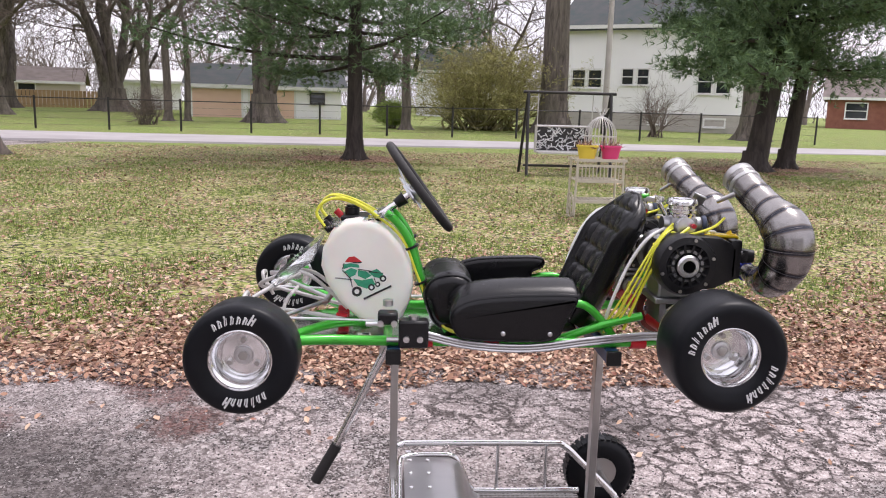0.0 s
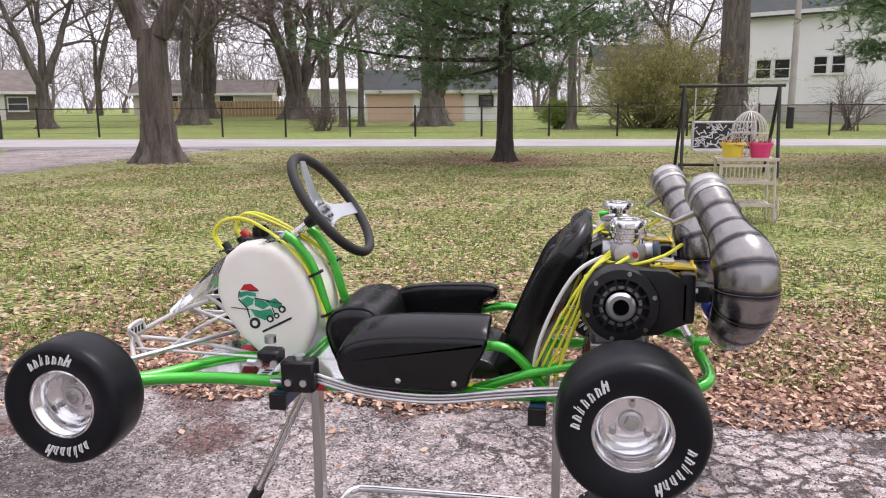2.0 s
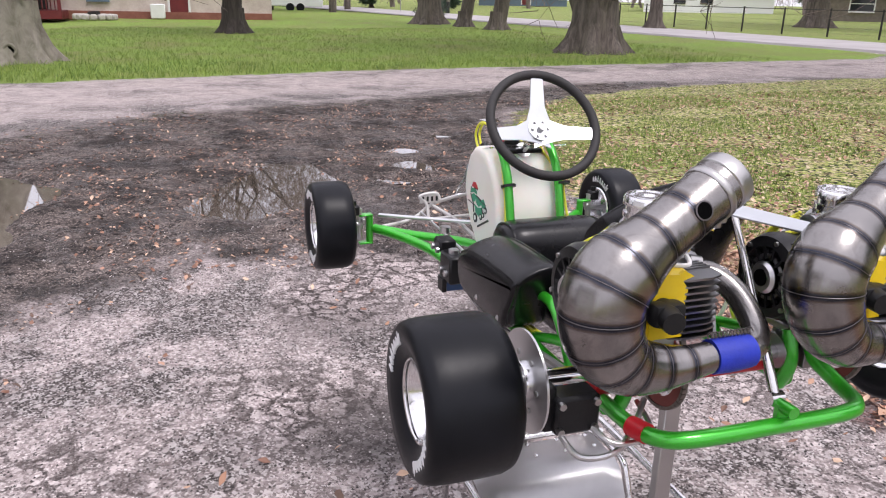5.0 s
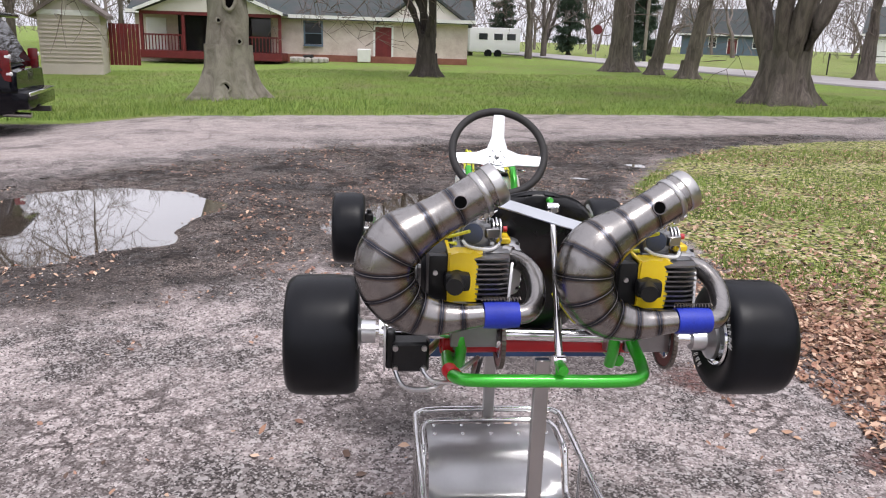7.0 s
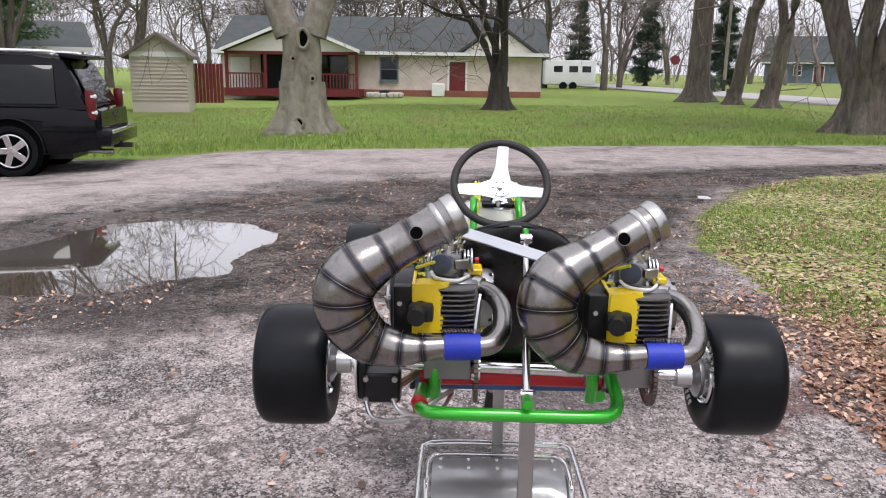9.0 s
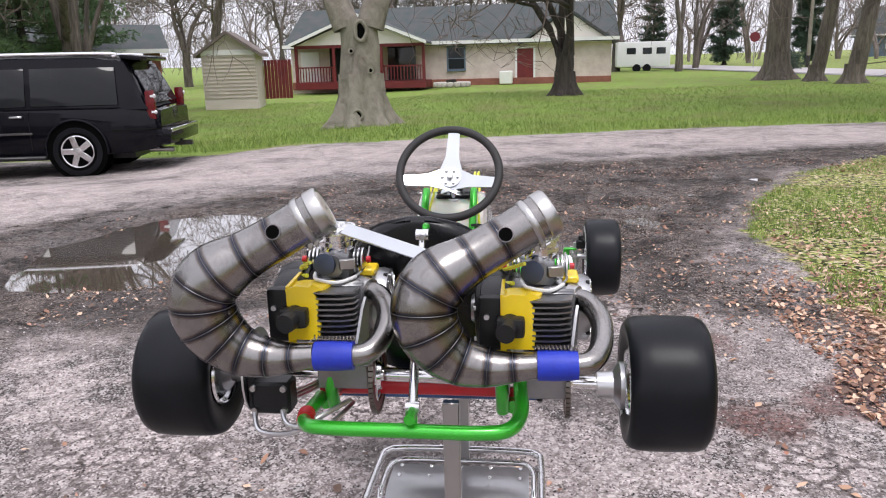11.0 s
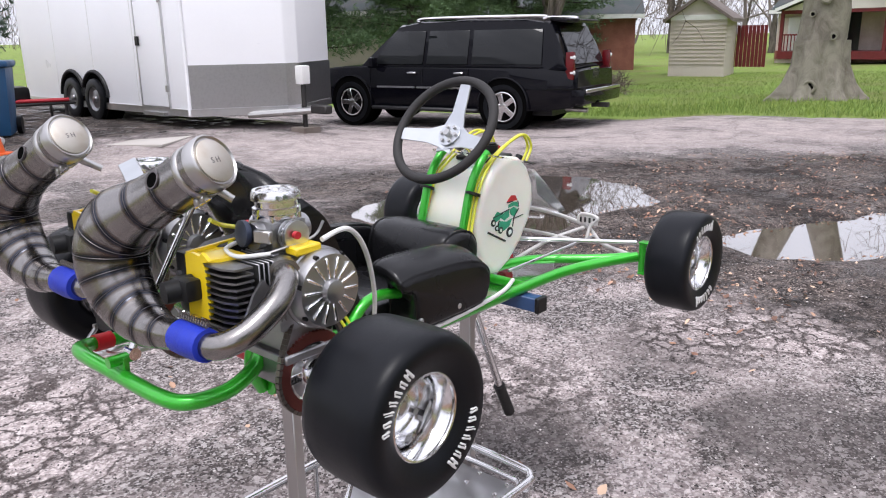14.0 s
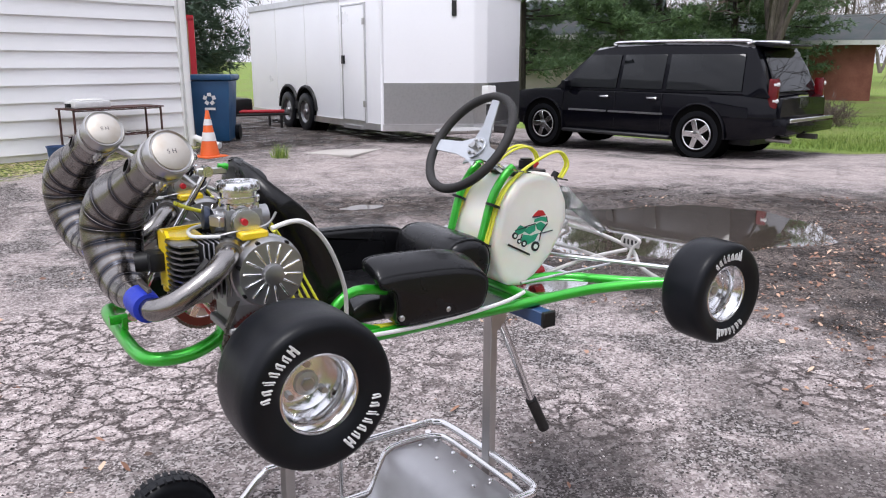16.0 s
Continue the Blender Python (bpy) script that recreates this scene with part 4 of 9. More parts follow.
def leaf_points(rng, n, area, lean=False):
    V, F = [], []
    for _ in range(n):
        got = area(rng)
        if not got:
            continue
        x, y, s = got
        z = relief(x, y) + fine_relief(x, y) + rng.uniform(0.003, 0.025)
        a, t, c = rng.uniform(0, 6.283), rng.gauss(0, 0.35), rng.uniform(-0.5, 0.9)
        u = Vector((math.cos(a), math.sin(a), t)) * s
        v = Vector((-math.sin(a), math.cos(a), rng.gauss(0, 0.35))) * s * rng.uniform(0.45, 0.75)
        p, up, k = Vector((x, y, z)), Vector((0, 0, s * c * 0.35)), len(V)
        if lean:
            V.extend((p - u, p + v + up, p + u, p - v + up))
            F.extend(((k, k + 2, k + 1), (k, k + 3, k + 2)))
            continue
        V.extend((p - u, p - u * 0.2 + v + up, p - u * 0.15, p - u * 0.2 - v + up, p + u * 0.35 + v * 0.8 + up, p + u * 0.35 - v * 0.8 + up, p + u))
        F.extend(((k, k + 2, k + 1), (k, k + 3, k + 2), (k + 1, k + 2, k + 6, k + 4), (k + 2, k + 3, k + 5, k + 6)))
    return V, F


def litter_area(rng):
    x = rng.uniform(-5, 8)
    y = 1.5 + abs(rng.gauss(0, 1)) * 1.45 + 0.12 * noise.noise((x * 2, 0, 0))
    if x < -1.0 and rng.random() < (-1.0 - x) / 2.6:
        return None
    if noise.noise((x * 1.1, y * 1.1, 2)) < -0.28 and y > 2.6:
        return None
    return x, y, rng.uniform(0.008, 0.023)


def lawn_area(rng):
    x, y = rng.uniform(-9, 16), rng.uniform(2, 19)
    if signed(DRIVE, x, y) > 0.1 or noise.noise((x * 0.5, y * 0.5, 5)) < -0.25:
        return None
    return x, y, rng.uniform(0.012, 0.027)


def drive_area(rng):
    x, y = rng.uniform(-6, 5), rng.uniform(-4, 1.7)
    if noise.noise((x * 1.3, y * 1.3, 8)) < 0.12 - 0.25 * smooth(0.5, 1.7, y):
        return None
    return x, y, rng.uniform(0.008, 0.024)


rng = random.Random(31)
V, F = leaf_points(rng, 62000, litter_area)
tagged(raw("leaf_litter", V, F, M_leaf), "thick drift of dry brown leaves along the drive", "fallen leaves", kind="stuff")
V, F = leaf_points(rng, 80000, lawn_area, True)
tagged(raw("lawn_leaves", V, F, M_leaf), "dry leaves strewn over the patchy lawn", "fallen leaves", kind="stuff")
V, F = leaf_points(rng, 2600, drive_area)
tagged(raw("drive_leaves", V, F, M_leaf), "stray leaf scraps on the gravel drive", "fallen leaves", kind="stuff")


def mud_area(rng):
    x, y = rng.uniform(-9, -2), rng.uniform(-3, 4)
    if signed(MUD, x, y) < -0.2 or noise.noise((x * 1.3, y * 1.3, 18)) < -0.1:
        return None
    return x, y, rng.uniform(0.007, 0.018)


V, F = leaf_points(rng, 9000, mud_area)
tagged(raw("mud_leaves", V, F, M_leaf), "sodden leaf scraps trodden into the mud", "fallen leaves", kind="stuff")


def grass(name, n, area, label, lo, hi):
    rng = random.Random(len(name))
    V, F = [], []
    for _ in range(n):
        got = area(rng)
        if not got:
            continue
        x, y = got
        z = relief(x, y) + fine_relief(x, y) - 0.005
        for b in range(3):
            a, h = rng.uniform(0, 6.283), rng.uniform(lo, hi)
            q = Vector((math.cos(a), math.sin(a), 0)) * rng.uniform(0.002, 0.004) * (1 + h * 6)
            p = Vector((x + rng.gauss(0, 0.02), y + rng.gauss(0, 0.02), z))
            tip = p + Vector((rng.gauss(0, 0.4) * h, rng.gauss(0, 0.4) * h, h))
            k = len(V)
            V.extend((p - q, p + q, tip))
            F.append((k, k + 1, k + 2))
    return tagged(raw(name, V, F, M_grassblade), label, "grass", kind="stuff")


def near_lawn(rng):
    x, y = rng.uniform(-9, 10), 1.8 + 13 * rng.random() ** 1.5
    d = signed(DRIVE, x, y)
    if d > 0.0 or noise.noise((x * 0.9, y * 0.9, 6)) < -0.1 + 0.45 * smooth(3.6, 1.8, y) * smooth(-4, -1.5, x):
        return None
    return x, y


def far_verge(rng):
    y = rng.uniform(-8, 12)
    x = -12.4 - abs(rng.gauss(0, 1)) * 3.0
    return (x, y) if signed(DRIVE, x, y) < 0 else None


def far_lawn(rng):
    x, y = rng.uniform(-34, -12.5), rng.uniform(-12, 14)
    return (x, y) if signed(DRIVE, x, y) < 0 else None


grass("lawn_grass", 84000, near_lawn, "short patchy spring grass pushing through leaves", 0.02, 0.06)
grass("verge_grass", 9000, far_verge, "taller green grass along the far edge of the drive", 0.05, 0.16)
grass("meadow_grass", 26000, far_lawn, "mown green lawn behind the drive", 0.04, 0.09)


def pebbles():
    rng = random.Random(77)
    V, F = [], []
    for _ in range(60000):
        x, y = rng.uniform(-3.6, 2.4), rng.uniform(-3.0, 1.8)
        if signed(MUD, x, y) > 0 and rng.random() < 0.6:
            continue
        s = rng.uniform(0.0025, 0.0075)
        z = relief(x, y) + fine_relief(x, y)
        a, k = rng.uniform(0, 6.283), len(V)
        for t in range(4):
            r = s * rng.uniform(0.7, 1.3)
            V.append(Vector((x + math.cos(a + t * 1.571) * r, y + math.sin(a + t * 1.571) * r, z - 0.001)))
        V.append(Vector((x + rng.gauss(0, 0.2) * s, y + rng.gauss(0, 0.2) * s, z + s * rng.uniform(0.5, 0.9))))
        F.extend(((k, k + 1, k + 4), (k + 1, k + 2, k + 4), (k + 2, k + 3, k + 4), (k + 3, k, k + 4)))
    k = Nodes("loose_chippings")
    col = k.ramp(k.island(), (0.0, (0.025, 0.021, 0.02)), (0.5, (0.11, 0.095, 0.09)), (0.85, (0.3, 0.265, 0.255)), (1.0, (0.62, 0.57, 0.55)))
    tagged(raw("gravel_chippings", V, F, k.done(col, 0.85)), "loose pale stone chippings on the drive", "gravel", kind="stuff")


pebbles()

# ---- the racing kart; it faces -x, its left side -y ----
YC, RZ = -0.11, 0.815          # centre line, height of the side rails
YL, YR = -0.298, 0.078         # side rails
kart = thing("go_kart", (0.05, YC, 0.80), "vintage racing go-kart with bright green frame and twin engines", "go-kart")


def wheel(name, c, r, w, out, rim_r, label):
    """A slick kart wheel. out: the way its dished face looks (-1 or +1 along y)."""
    ax = (0, out, 0)
    h = w / 2
    bm = lathe(BM(), [(rim_r * 0.95, -h * 0.92), (rim_r, -h * 0.86), (rim_r * 0.86, -h * 0.75), (rim_r * 0.8, -h * 0.2), (rim_r * 0.72, h * 0.05), (rim_r * 0.78, h * 0.35), (rim_r * 0.88, h * 0.62), (rim_r * 1.0, h * 0.74), (rim_r * 1.03, h * 0.78), (rim_r * 1.03, h * 0.72), (rim_r * 0.95, h * 0.6), (rim_r * 0.95, -h * 0.8)], c, ax, 40, closed=True)
    rim = part(name, recalc(bm), M_alu, kart, label)
    lug = BM()
    d = Vector(ax)
    lathe(lug, [(rim_r * 0.79, -h * 0.1), (rim_r * 0.79, 0.0), (0.017, h * 0.04), (0.017, -h * 0.1)], c, ax, 32)
    part("wheel_disc", recalc(lug), M_alu, rim, "bright spun disc")
    lip = tube(BM(), [Vector(c) + d * h * 0.77 + (basis(ax)[0] * math.cos(a) + basis(ax)[1] * math.sin(a)) * rim_r * 1.0 for a in np.linspace(0, 2 * math.pi, 40, endpoint=False)], 0.0035, 8, straight=True, closed=True)
    part("rim_lip", lip, M_chrome, rim)
    hub = BM()
    lathe(hub, [(0.018, -h * 0.3), (0.022, h * 0.03), (0.02, h * 0.12), (0.014, h * 0.14), (0.013, h * 0.12)], c, ax, 24)
    part("hub", recalc(hub), M_alu_bead, rim)
    part("axle_nut", recalc(lathe(BM(), [(0.011, h * 0.1), (0.011, h * 0.2), (0.006, h * 0.22), (0.002, h * 0.22)], c, ax, 6)), M_steel, rim)
    u, v, _ = basis(ax)
    for i in range(3):
        a = 2 * math.pi * i / 3 + 0.5
        p = Vector(c) + (u * math.cos(a) + v * math.sin(a)) * rim_r * 0.52
        nb = cyl(BM(), p, p + d * h * 0.16, 0.007, 0.006, 6)
        part("wheel_nut", nb, M_steel, rim)
    ty = lathe(BM(), [(rim_r * 0.98, -h * 0.78), (rim_r * 1.1, -h * 0.86), (r * 0.74, -h * 0.97), (r * 0.88, -h), (r * 0.955, -h * 0.9), (r * 0.99, -h * 0.72), (r, -h * 0.4), (r * 1.003, 0), (r, h * 0.4), (r * 0.99, h * 0.72), (r * 0.955, h * 0.9), (r * 0.88, h), (r * 0.74, h * 0.97), (rim_r * 1.1, h * 0.86), (rim_r * 0.98, h * 0.78), (rim_r * 0.96, 0.0)], c, ax, 64, closed=True)
    part("tyre", recalc(ty), M_rubber, rim, "smooth black slick tyre", 50)
    return rim


def tyre_marks(rim, c, r, w, out, centres, both=False):
    """White bars on the sidewall where a maker's word stands."""
    for side in ((1, -1) if both else (1,)):
        for mid in centres:
            for i in range(7):
                a = radians(mid + side * out * (i - 3) * 8.6)
                ln = (0.027, 0.018, 0.018, 0.02, 0.024, 0.018, 0.017)[i]
                rad = Vector((math.sin(a), 0, math.cos(a)))
                tan = Vector((math.cos(a), 0, -math.sin(a)))
                rot = Matrix((tan, Vector((0, 1, 0)), rad)).transposed() @ Matrix.Rotation(radians(14), 3, "Y")
                p = Vector(c) + rad * (r * 0.745 + (ln - 0.018) / 2) + Vector((0, side * out * (w / 2 * 0.965), 0))
                bm = BM()
                wide = (0.0115, 0.0085, 0.0085, 0.007, 0.0055, 0.008, 0.0075)[i]
                box(bm, p - tan * wide * 0.28, (wide * 0.42, 0.0045, ln), rot, 0.001)
                box(bm, p + tan * wide * 0.3 - rad * ln * 0.1, (wide * 0.36, 0.0045, ln * 0.72), rot, 0.001)
                box(bm, p + rad * ln * (0.0 if i == 0 else 0.34), (wide * 0.8, 0.0043, ln * 0.2), rot, 0.001)
                part("sidewall_mark", bm, M_marking, rim, "plain white bar on the sidewall", 0)


FRONT_L, FRONT_R = (-0.472, -0.56, 0.862), (-0.476, 0.337, 0.856)
REAR_L, REAR_R = (0.59, -0.572, 0.886), (0.582, 0.366, 0.878)
rim = wheel("front_wheel", FRONT_L, 0.123, 0.108, -1, 0.066, "front wheel with polished rim and slick tyre")
tyre_marks(rim, FRONT_L, 0.123, 0.108, -1, (-8, 172))
rim = wheel("front_wheel", FRONT_R, 0.123, 0.108, 1, 0.066, "front wheel with polished rim and slick tyre")
tyre_marks(rim, FRONT_R, 0.123, 0.108, 1, (10, 188), True)
rim = wheel("rear_wheel", REAR_L, 0.129, 0.15, -1, 0.066, "wide rear wheel with deep polished rim")
tyre_marks(rim, REAR_L, 0.129, 0.15, -1, (-55, 128))
rim = wheel("rear_wheel", REAR_R, 0.129, 0.15, 1, 0.066, "wide rear wheel with deep polished rim")
tyre_marks(rim, REAR_R, 0.129, 0.15, 1, (55, 232), True)

# frame tubes
for y, s in ((YL, -1), (YR, 1)):
    bm = tube(BM(), [(0.6, y, RZ + 0.012), (0.4, y, RZ), (0.1, y, RZ), (-0.15, y, RZ), (-0.3, y + s * 0.02, RZ + 0.008), (-0.4, y + s * 0.075, RZ + 0.02), (-0.468, y + s * 0.135, RZ + 0.03)], 0.0135, 12)
    part("side_rail", bm, M_green, kart, "bright green steel tube")
    bm = tube(BM(), [(-0.18, YC + s * 0.06, RZ + 0.015), (-0.3, YC + s * 0.1, RZ + 0.02), (-0.4, y + s * 0.05, RZ + 0.025), (-0.455, y + s * 0.12, RZ + 0.03)], 0.0125, 12)
    part("front_strut", bm, M_green, kart)
    yk = y + s * 0.148
    bm = cyl(BM(), (-0.472, yk, RZ - 0.01), (-0.472, yk, RZ + 0.07), 0.0105, n=12)
    box(bm, (-0.472, yk + s * 0.012, RZ + 0.07), (0.024, 0.04, 0.006), None, 0.002)
    box(bm, (-0.472, yk + s * 0.012, RZ - 0.012), (0.024, 0.04, 0.006), None, 0.002)
    yoke = part("spindle_yoke", bm, M_green, kart)
    bm = cyl(BM(), (-0.472, yk + s * 0.02, RZ + 0.045), (-0.472, yk + s * 0.115, RZ + 0.045), 0.009, n=12)
    cyl(bm, (-0.472, yk + s * 0.03, RZ + 0.0), (-0.472, yk + s * 0.03, RZ + 0.09), 0.009, n=10)
    box(bm, (-0.5, yk + s * 0.02, RZ + 0.055), (0.085, 0.01, 0.014), None, 0.002)
    part("spindle", bm, M_alu_bead, yoke)
    bm = BM()
    box(bm, (-0.475, yk + s * 0.045, RZ + 0.085), (0.03, 0.03, 0.028), None, 0.004)
    cyl(bm, (-0.475, yk + s * 0.045, RZ + 0.09), (-0.475, yk + s * 0.045, RZ + 0.112), 0.008, n=10)
    part("camber_block", bm, M_black_case, yoke)
for x, z in ((0.43, RZ), (0.1, RZ - 0.001), (-0.16, RZ)):
    part("cross_tube", cyl(BM(), (x, YL, z), (x, YR, z), 0.0125, n=12), M_green, kart)
for y in (YL + 0.02, YR - 0.02):
    s = -1 if y < YC else 1
    part("seat_strut", tube(BM(), [(0.28, y, 0.815), (0.4, y + s * 0.01, 0.86), (0.5, y + s * 0.01, 0.885)], 0.011), M_green, kart)
    part("seat_strut", tube(BM(), [(0.44, y, 0.815), (0.35, y, 0.91), (0.24, y, 0.9)], 0.011), M_green, kart)
    part("bearing_post", tube(BM(), [(0.6, y, 0.82), (0.62, y, 0.87), (0.605, y, 0.93)], 0.013), M_green, kart)
    bm = lathe(BM(), [(0.033, -0.014), (0.035, 0), (0.033, 0.014)], (0.588, y, 0.883), (0, 1, 0), 24)
    part("axle_bearing", bm, M_alu_cast, kart)
bm = tube(BM(), [(0.6, YL - 0.008, 0.84), (0.68, YL - 0.01, 0.845), (0.74, YL, 0.852), (0.772, YL + 0.045, 0.86), (0.775, YC, 0.86), (0.772, YR - 0.05, 0.858), (0.75, YR + 0.0, 0.857), (0.69, YR + 0.018, 0.862), (0.635, YR + 0.015, 0.885), (0.62, YR + 0.015, 0.92)], 0.0135, 12)
part("rear_bumper", bm, M_green, kart, "green tube loop behind the engines")
part("bumper_cap", cyl(BM(), (0.725, YL - 0.004, 0.85), (0.69, YL - 0.011, 0.846), 0.0165, n=14), M_red_tape, kart, "red taped tube end")
bm = BM()
box(bm, (0.768, -0.095, 0.88), (0.012, 0.02, 0.03), None, 0.002)
cyl(bm, (0.745, -0.095, 0.89), (0.795, -0.095, 0.89), 0.01, n=12)
part("brace_tab", bm, M_green, kart)
bm = cyl(BM(), (0.755, -0.095, 0.89), (0.71, -0.095, 0.97), 0.0085, n=10)
cyl(bm, (0.71, -0.095, 0.97), (0.585, -0.092, 1.17), 0.0065, n=10)
for p in ((0.752, -0.095, 0.895), (0.585, -0.092, 1.17)):
    cyl(bm, Vector(p) + Vector((0, -0.012, 0)), Vector(p) + Vector((0, 0.012, 0)), 0.011, n=12)
part("seat_stay", bm, M_chrome, kart, "slim chrome stay from seat to bumper")
part("red_cross_bar", tube(BM(), [(0.565, YL - 0.015, 0.853), (0.56, YC, 0.853), (0.565, YR + 0.04, 0.853)], 0.02), M_red_tape, kart, "cross bar wrapped in glossy red")
for y, x0, x1 in ((YL, 0.085, 0.125), (YL, -0.075, -0.045), (YL, 0.47, 0.51), (YC - 0.05, -0.3, -0.27), (YC + 0.03, -0.3, -0.27)):
    part("red_wrap", cyl(BM(), (x0, y, RZ + (0.018 if x0 < -0.2 else 0.002)), (x1, y, RZ + (0.018 if x0 < -0.2 else 0.002)), 0.0175, n=14), M_red_tape, kart)

# floor pan and its stickers
bm = slab(BM(), [(0.1, YL + 0.01, RZ - 0.016), (0.1, YR - 0.01, RZ - 0.016), (-0.3, YR - 0.01, RZ - 0.012), (-0.42, YC + 0.1, RZ - 0.01), (-0.42, YC - 0.1, RZ - 0.01), (-0.3, YL + 0.01, RZ - 0.012)], (0, 0, 0.003))
part("floor_pan", recalc(bm), M_alu, kart, "mirror-bright aluminium floor pan")
bm = BM()
box(bm, (-0.22, -0.23, RZ - 0.0105), (0.035, 0.07, 0.002), yaw3(8))
st = part("floor_sticker", bm, M_marking, kart, "white sticker with a dark border")
bm = BM()
for i in range(4):
    box(bm, (-0.22 + 0.001, -0.253 + i * 0.0155, RZ - 0.009), (0.018, 0.009, 0.0015), yaw3(8))
part("sticker_mark", bm, M_decal_black, st)

# fuel tank
T_OUT = [(x + 0.014, z + 0.014) for x, z in ((-0.253, 1.1), (-0.29, 1.094), (-0.325, 1.066), (-0.348, 1.02), (-0.352, 0.975), (-0.335, 0.925), (-0.3, 0.875), (-0.25, 0.83), (-0.205, 0.808), (-0.17, 0.81), (-0.135, 0.84), (-0.115, 0.885), (-0.108, 0.93), (-0.118, 0.985), (-0.142, 1.035), (-0.18, 1.075), (-0.215, 1.094))]
bm = slab(BM(), [(x, -0.213, z) for x, z in T_OUT], (0, 0.19, 0))
recalc(bm)
tank = part("fuel_tank", bevelled(bm, 0.022, 4, 50), M_tank, kart, "milky white plastic fuel tank", 60)
for y, s, c in ((-0.2125, -1, (-0.225, 0.965)), (-0.0235, 1, (-0.21, 0.965))):
    def blob(pts, m, lift, name="decal"):
        b = slab(BM(), [(c[0] + px, y, c[1] + pz) for px, pz in pts], (0, s * lift, 0))
        return part(name, recalc(b), m, tank, "plain printed patch", 0)
    for pts in ([(-0.05, 0.012), (-0.034, 0.021), (-0.018, 0.016), (-0.022, 0.003), (-0.036, -0.004)], [(-0.016, 0.016), (0.006, 0.012), (0.02, 0.002), (0.004, -0.008), (-0.016, 0.0)], [(0.012, 0.01), (0.034, 0.02), (0.05, 0.006), (0.046, -0.006), (0.026, -0.002)], [(-0.028, -0.008), (-0.004, -0.012), (0.022, -0.006), (0.03, -0.022), (0.008, -0.034), (-0.016, -0.026)], [(-0.056, 0.03), (-0.034, 0.034), (-0.014, 0.03), (-0.012, 0.022), (-0.036, 0.024), (-0.052, 0.018)]):
        blob(pts, M_decal_green, 0.0018)
    blob([(-0.05, 0.037), (-0.04, 0.05), (-0.024, 0.052), (-0.012, 0.043), (-0.006, 0.038), (-0.03, 0.036)], M_decal_red, 0.002)
    for px, pz, r in ((-0.018, -0.042, 0.0135), (0.02, -0.03, 0.009), (0.036, -0.022, 0.007), (0.05, -0.006, 0.009)):
        ring_in = [(px + r * 0.5 * math.cos(a * 0.524), pz + r * 0.5 * math.sin(a * 0.524)) for a in range(12)]
        blob([(px + r * math.cos(a * 0.524), pz + r * math.sin(a * 0.524)) for a in range(12)], M_decal_black, 0.0022)
        blob(ring_in, M_tank, 0.0028)
    for (ax, az), (bx, bz), w in (((-0.056, 0.014), (-0.036, -0.006), 0.0022), ((-0.036, -0.006), (-0.03, -0.03), 0.0022), ((-0.016, 0.018), (0.02, 0.013), 0.002), ((0.012, 0.012), (0.05, 0.008), 0.002), ((-0.075, -0.006), (-0.03, -0.01), 0.0016), ((0.0, -0.062), (0.072, -0.026), 0.005), ((-0.03, 0.036), (-0.006, 0.036), 0.003), ((0.026, -0.004), (0.034, -0.024), 0.002), ((-0.052, 0.034), (-0.056, 0.018), 0.002)):
        ln = math.hypot(bx - ax, bz - az)
        qx, qz = -(bz - az) / ln * w / 2, (bx - ax) / ln * w / 2
        blob([(ax + qx, az + qz), (bx + qx, bz + qz), (bx - qx, bz - qz), (ax - qx, az - qz)], M_decal_black, 0.0024)
bm = BM()
box(bm, (-0.235, YC, 1.108), (0.11, 0.1, 0.012), None, 0.003)
part("tank_bracket", bm, M_black_case, kart)
bm = slab(BM(), [(-0.33, YC - 0.09, 1.085), (-0.15, YC - 0.1, 1.125), (-0.15, YC + 0.1, 1.125), (-0.33, YC + 0.09, 1.085)], (0, 0, 0.004))
part("instrument_plate", bm, M_clear, kart, "clear plastic plate over the tank")
bm = BM()
cyl(bm, (-0.262, YC, 1.1), (-0.262, YC, 1.135), 0.02, n=18)
cyl(bm, (-0.262, YC, 1.135), (-0.262, YC, 1.14), 0.016, n=18)
part("fuel_cap", bm, M_black_case, kart)
for y in (-0.16, -0.07):
    bm = cyl(BM(), (-0.315, y, 1.075), (-0.335, y, 1.1), 0.011, n=12)
    part("tank_outlet", bm, M_black_case, kart)
part("red_fitting", cyl(BM(), (-0.29, -0.12, 1.11), (-0.305, -0.12, 1.125), 0.009, n=10), M_red_anod, kart)
# clear air scoop ahead of the tank
bm = slab(BM(), [(-0.33, YC + 0.09, 1.07), (-0.37, YC + 0.1, 1.03), (-0.47, YC + 0.1, 0.94), (-0.46, YC + 0.09, 0.93), (-0.36, YC + 0.08, 1.0)], (0, -0.18, 0))
part("clear_shield", recalc(bm), M_clear, kart, "bent clear shield ahead of the tank")

# steering
for y in (-0.186, -0.05):
    part("steering_upright", tube(BM(), [(0.0, y - 0.02 if y < YC else y + 0.02, 0.815), (-0.04, y, 0.875), (-0.072, y, 0.945), (-0.104, y, 1.05), (-0.14, y, 1.105), (-0.17, y, 1.13)], 0.0108, 12), M_green, kart)
bm = BM()
box(bm, (-0.064, YC - 0.008, 0.925), (0.012, 0.13, 0.05), None, 0.003)
part("upright_plate", bm, M_green, kart)
SW, S_UP, S_AX = Vector((-0.08, YC, 1.192)), Vector((-0.6, 0, 0.8)), Vector((0.8, 0, 0.6))
ring = [SW + (S_UP * math.cos(a) + Vector((0, 1, 0)) * math.sin(a)) * 0.136 for a in np.linspace(0, 2 * math.pi, 48, endpoint=False)]
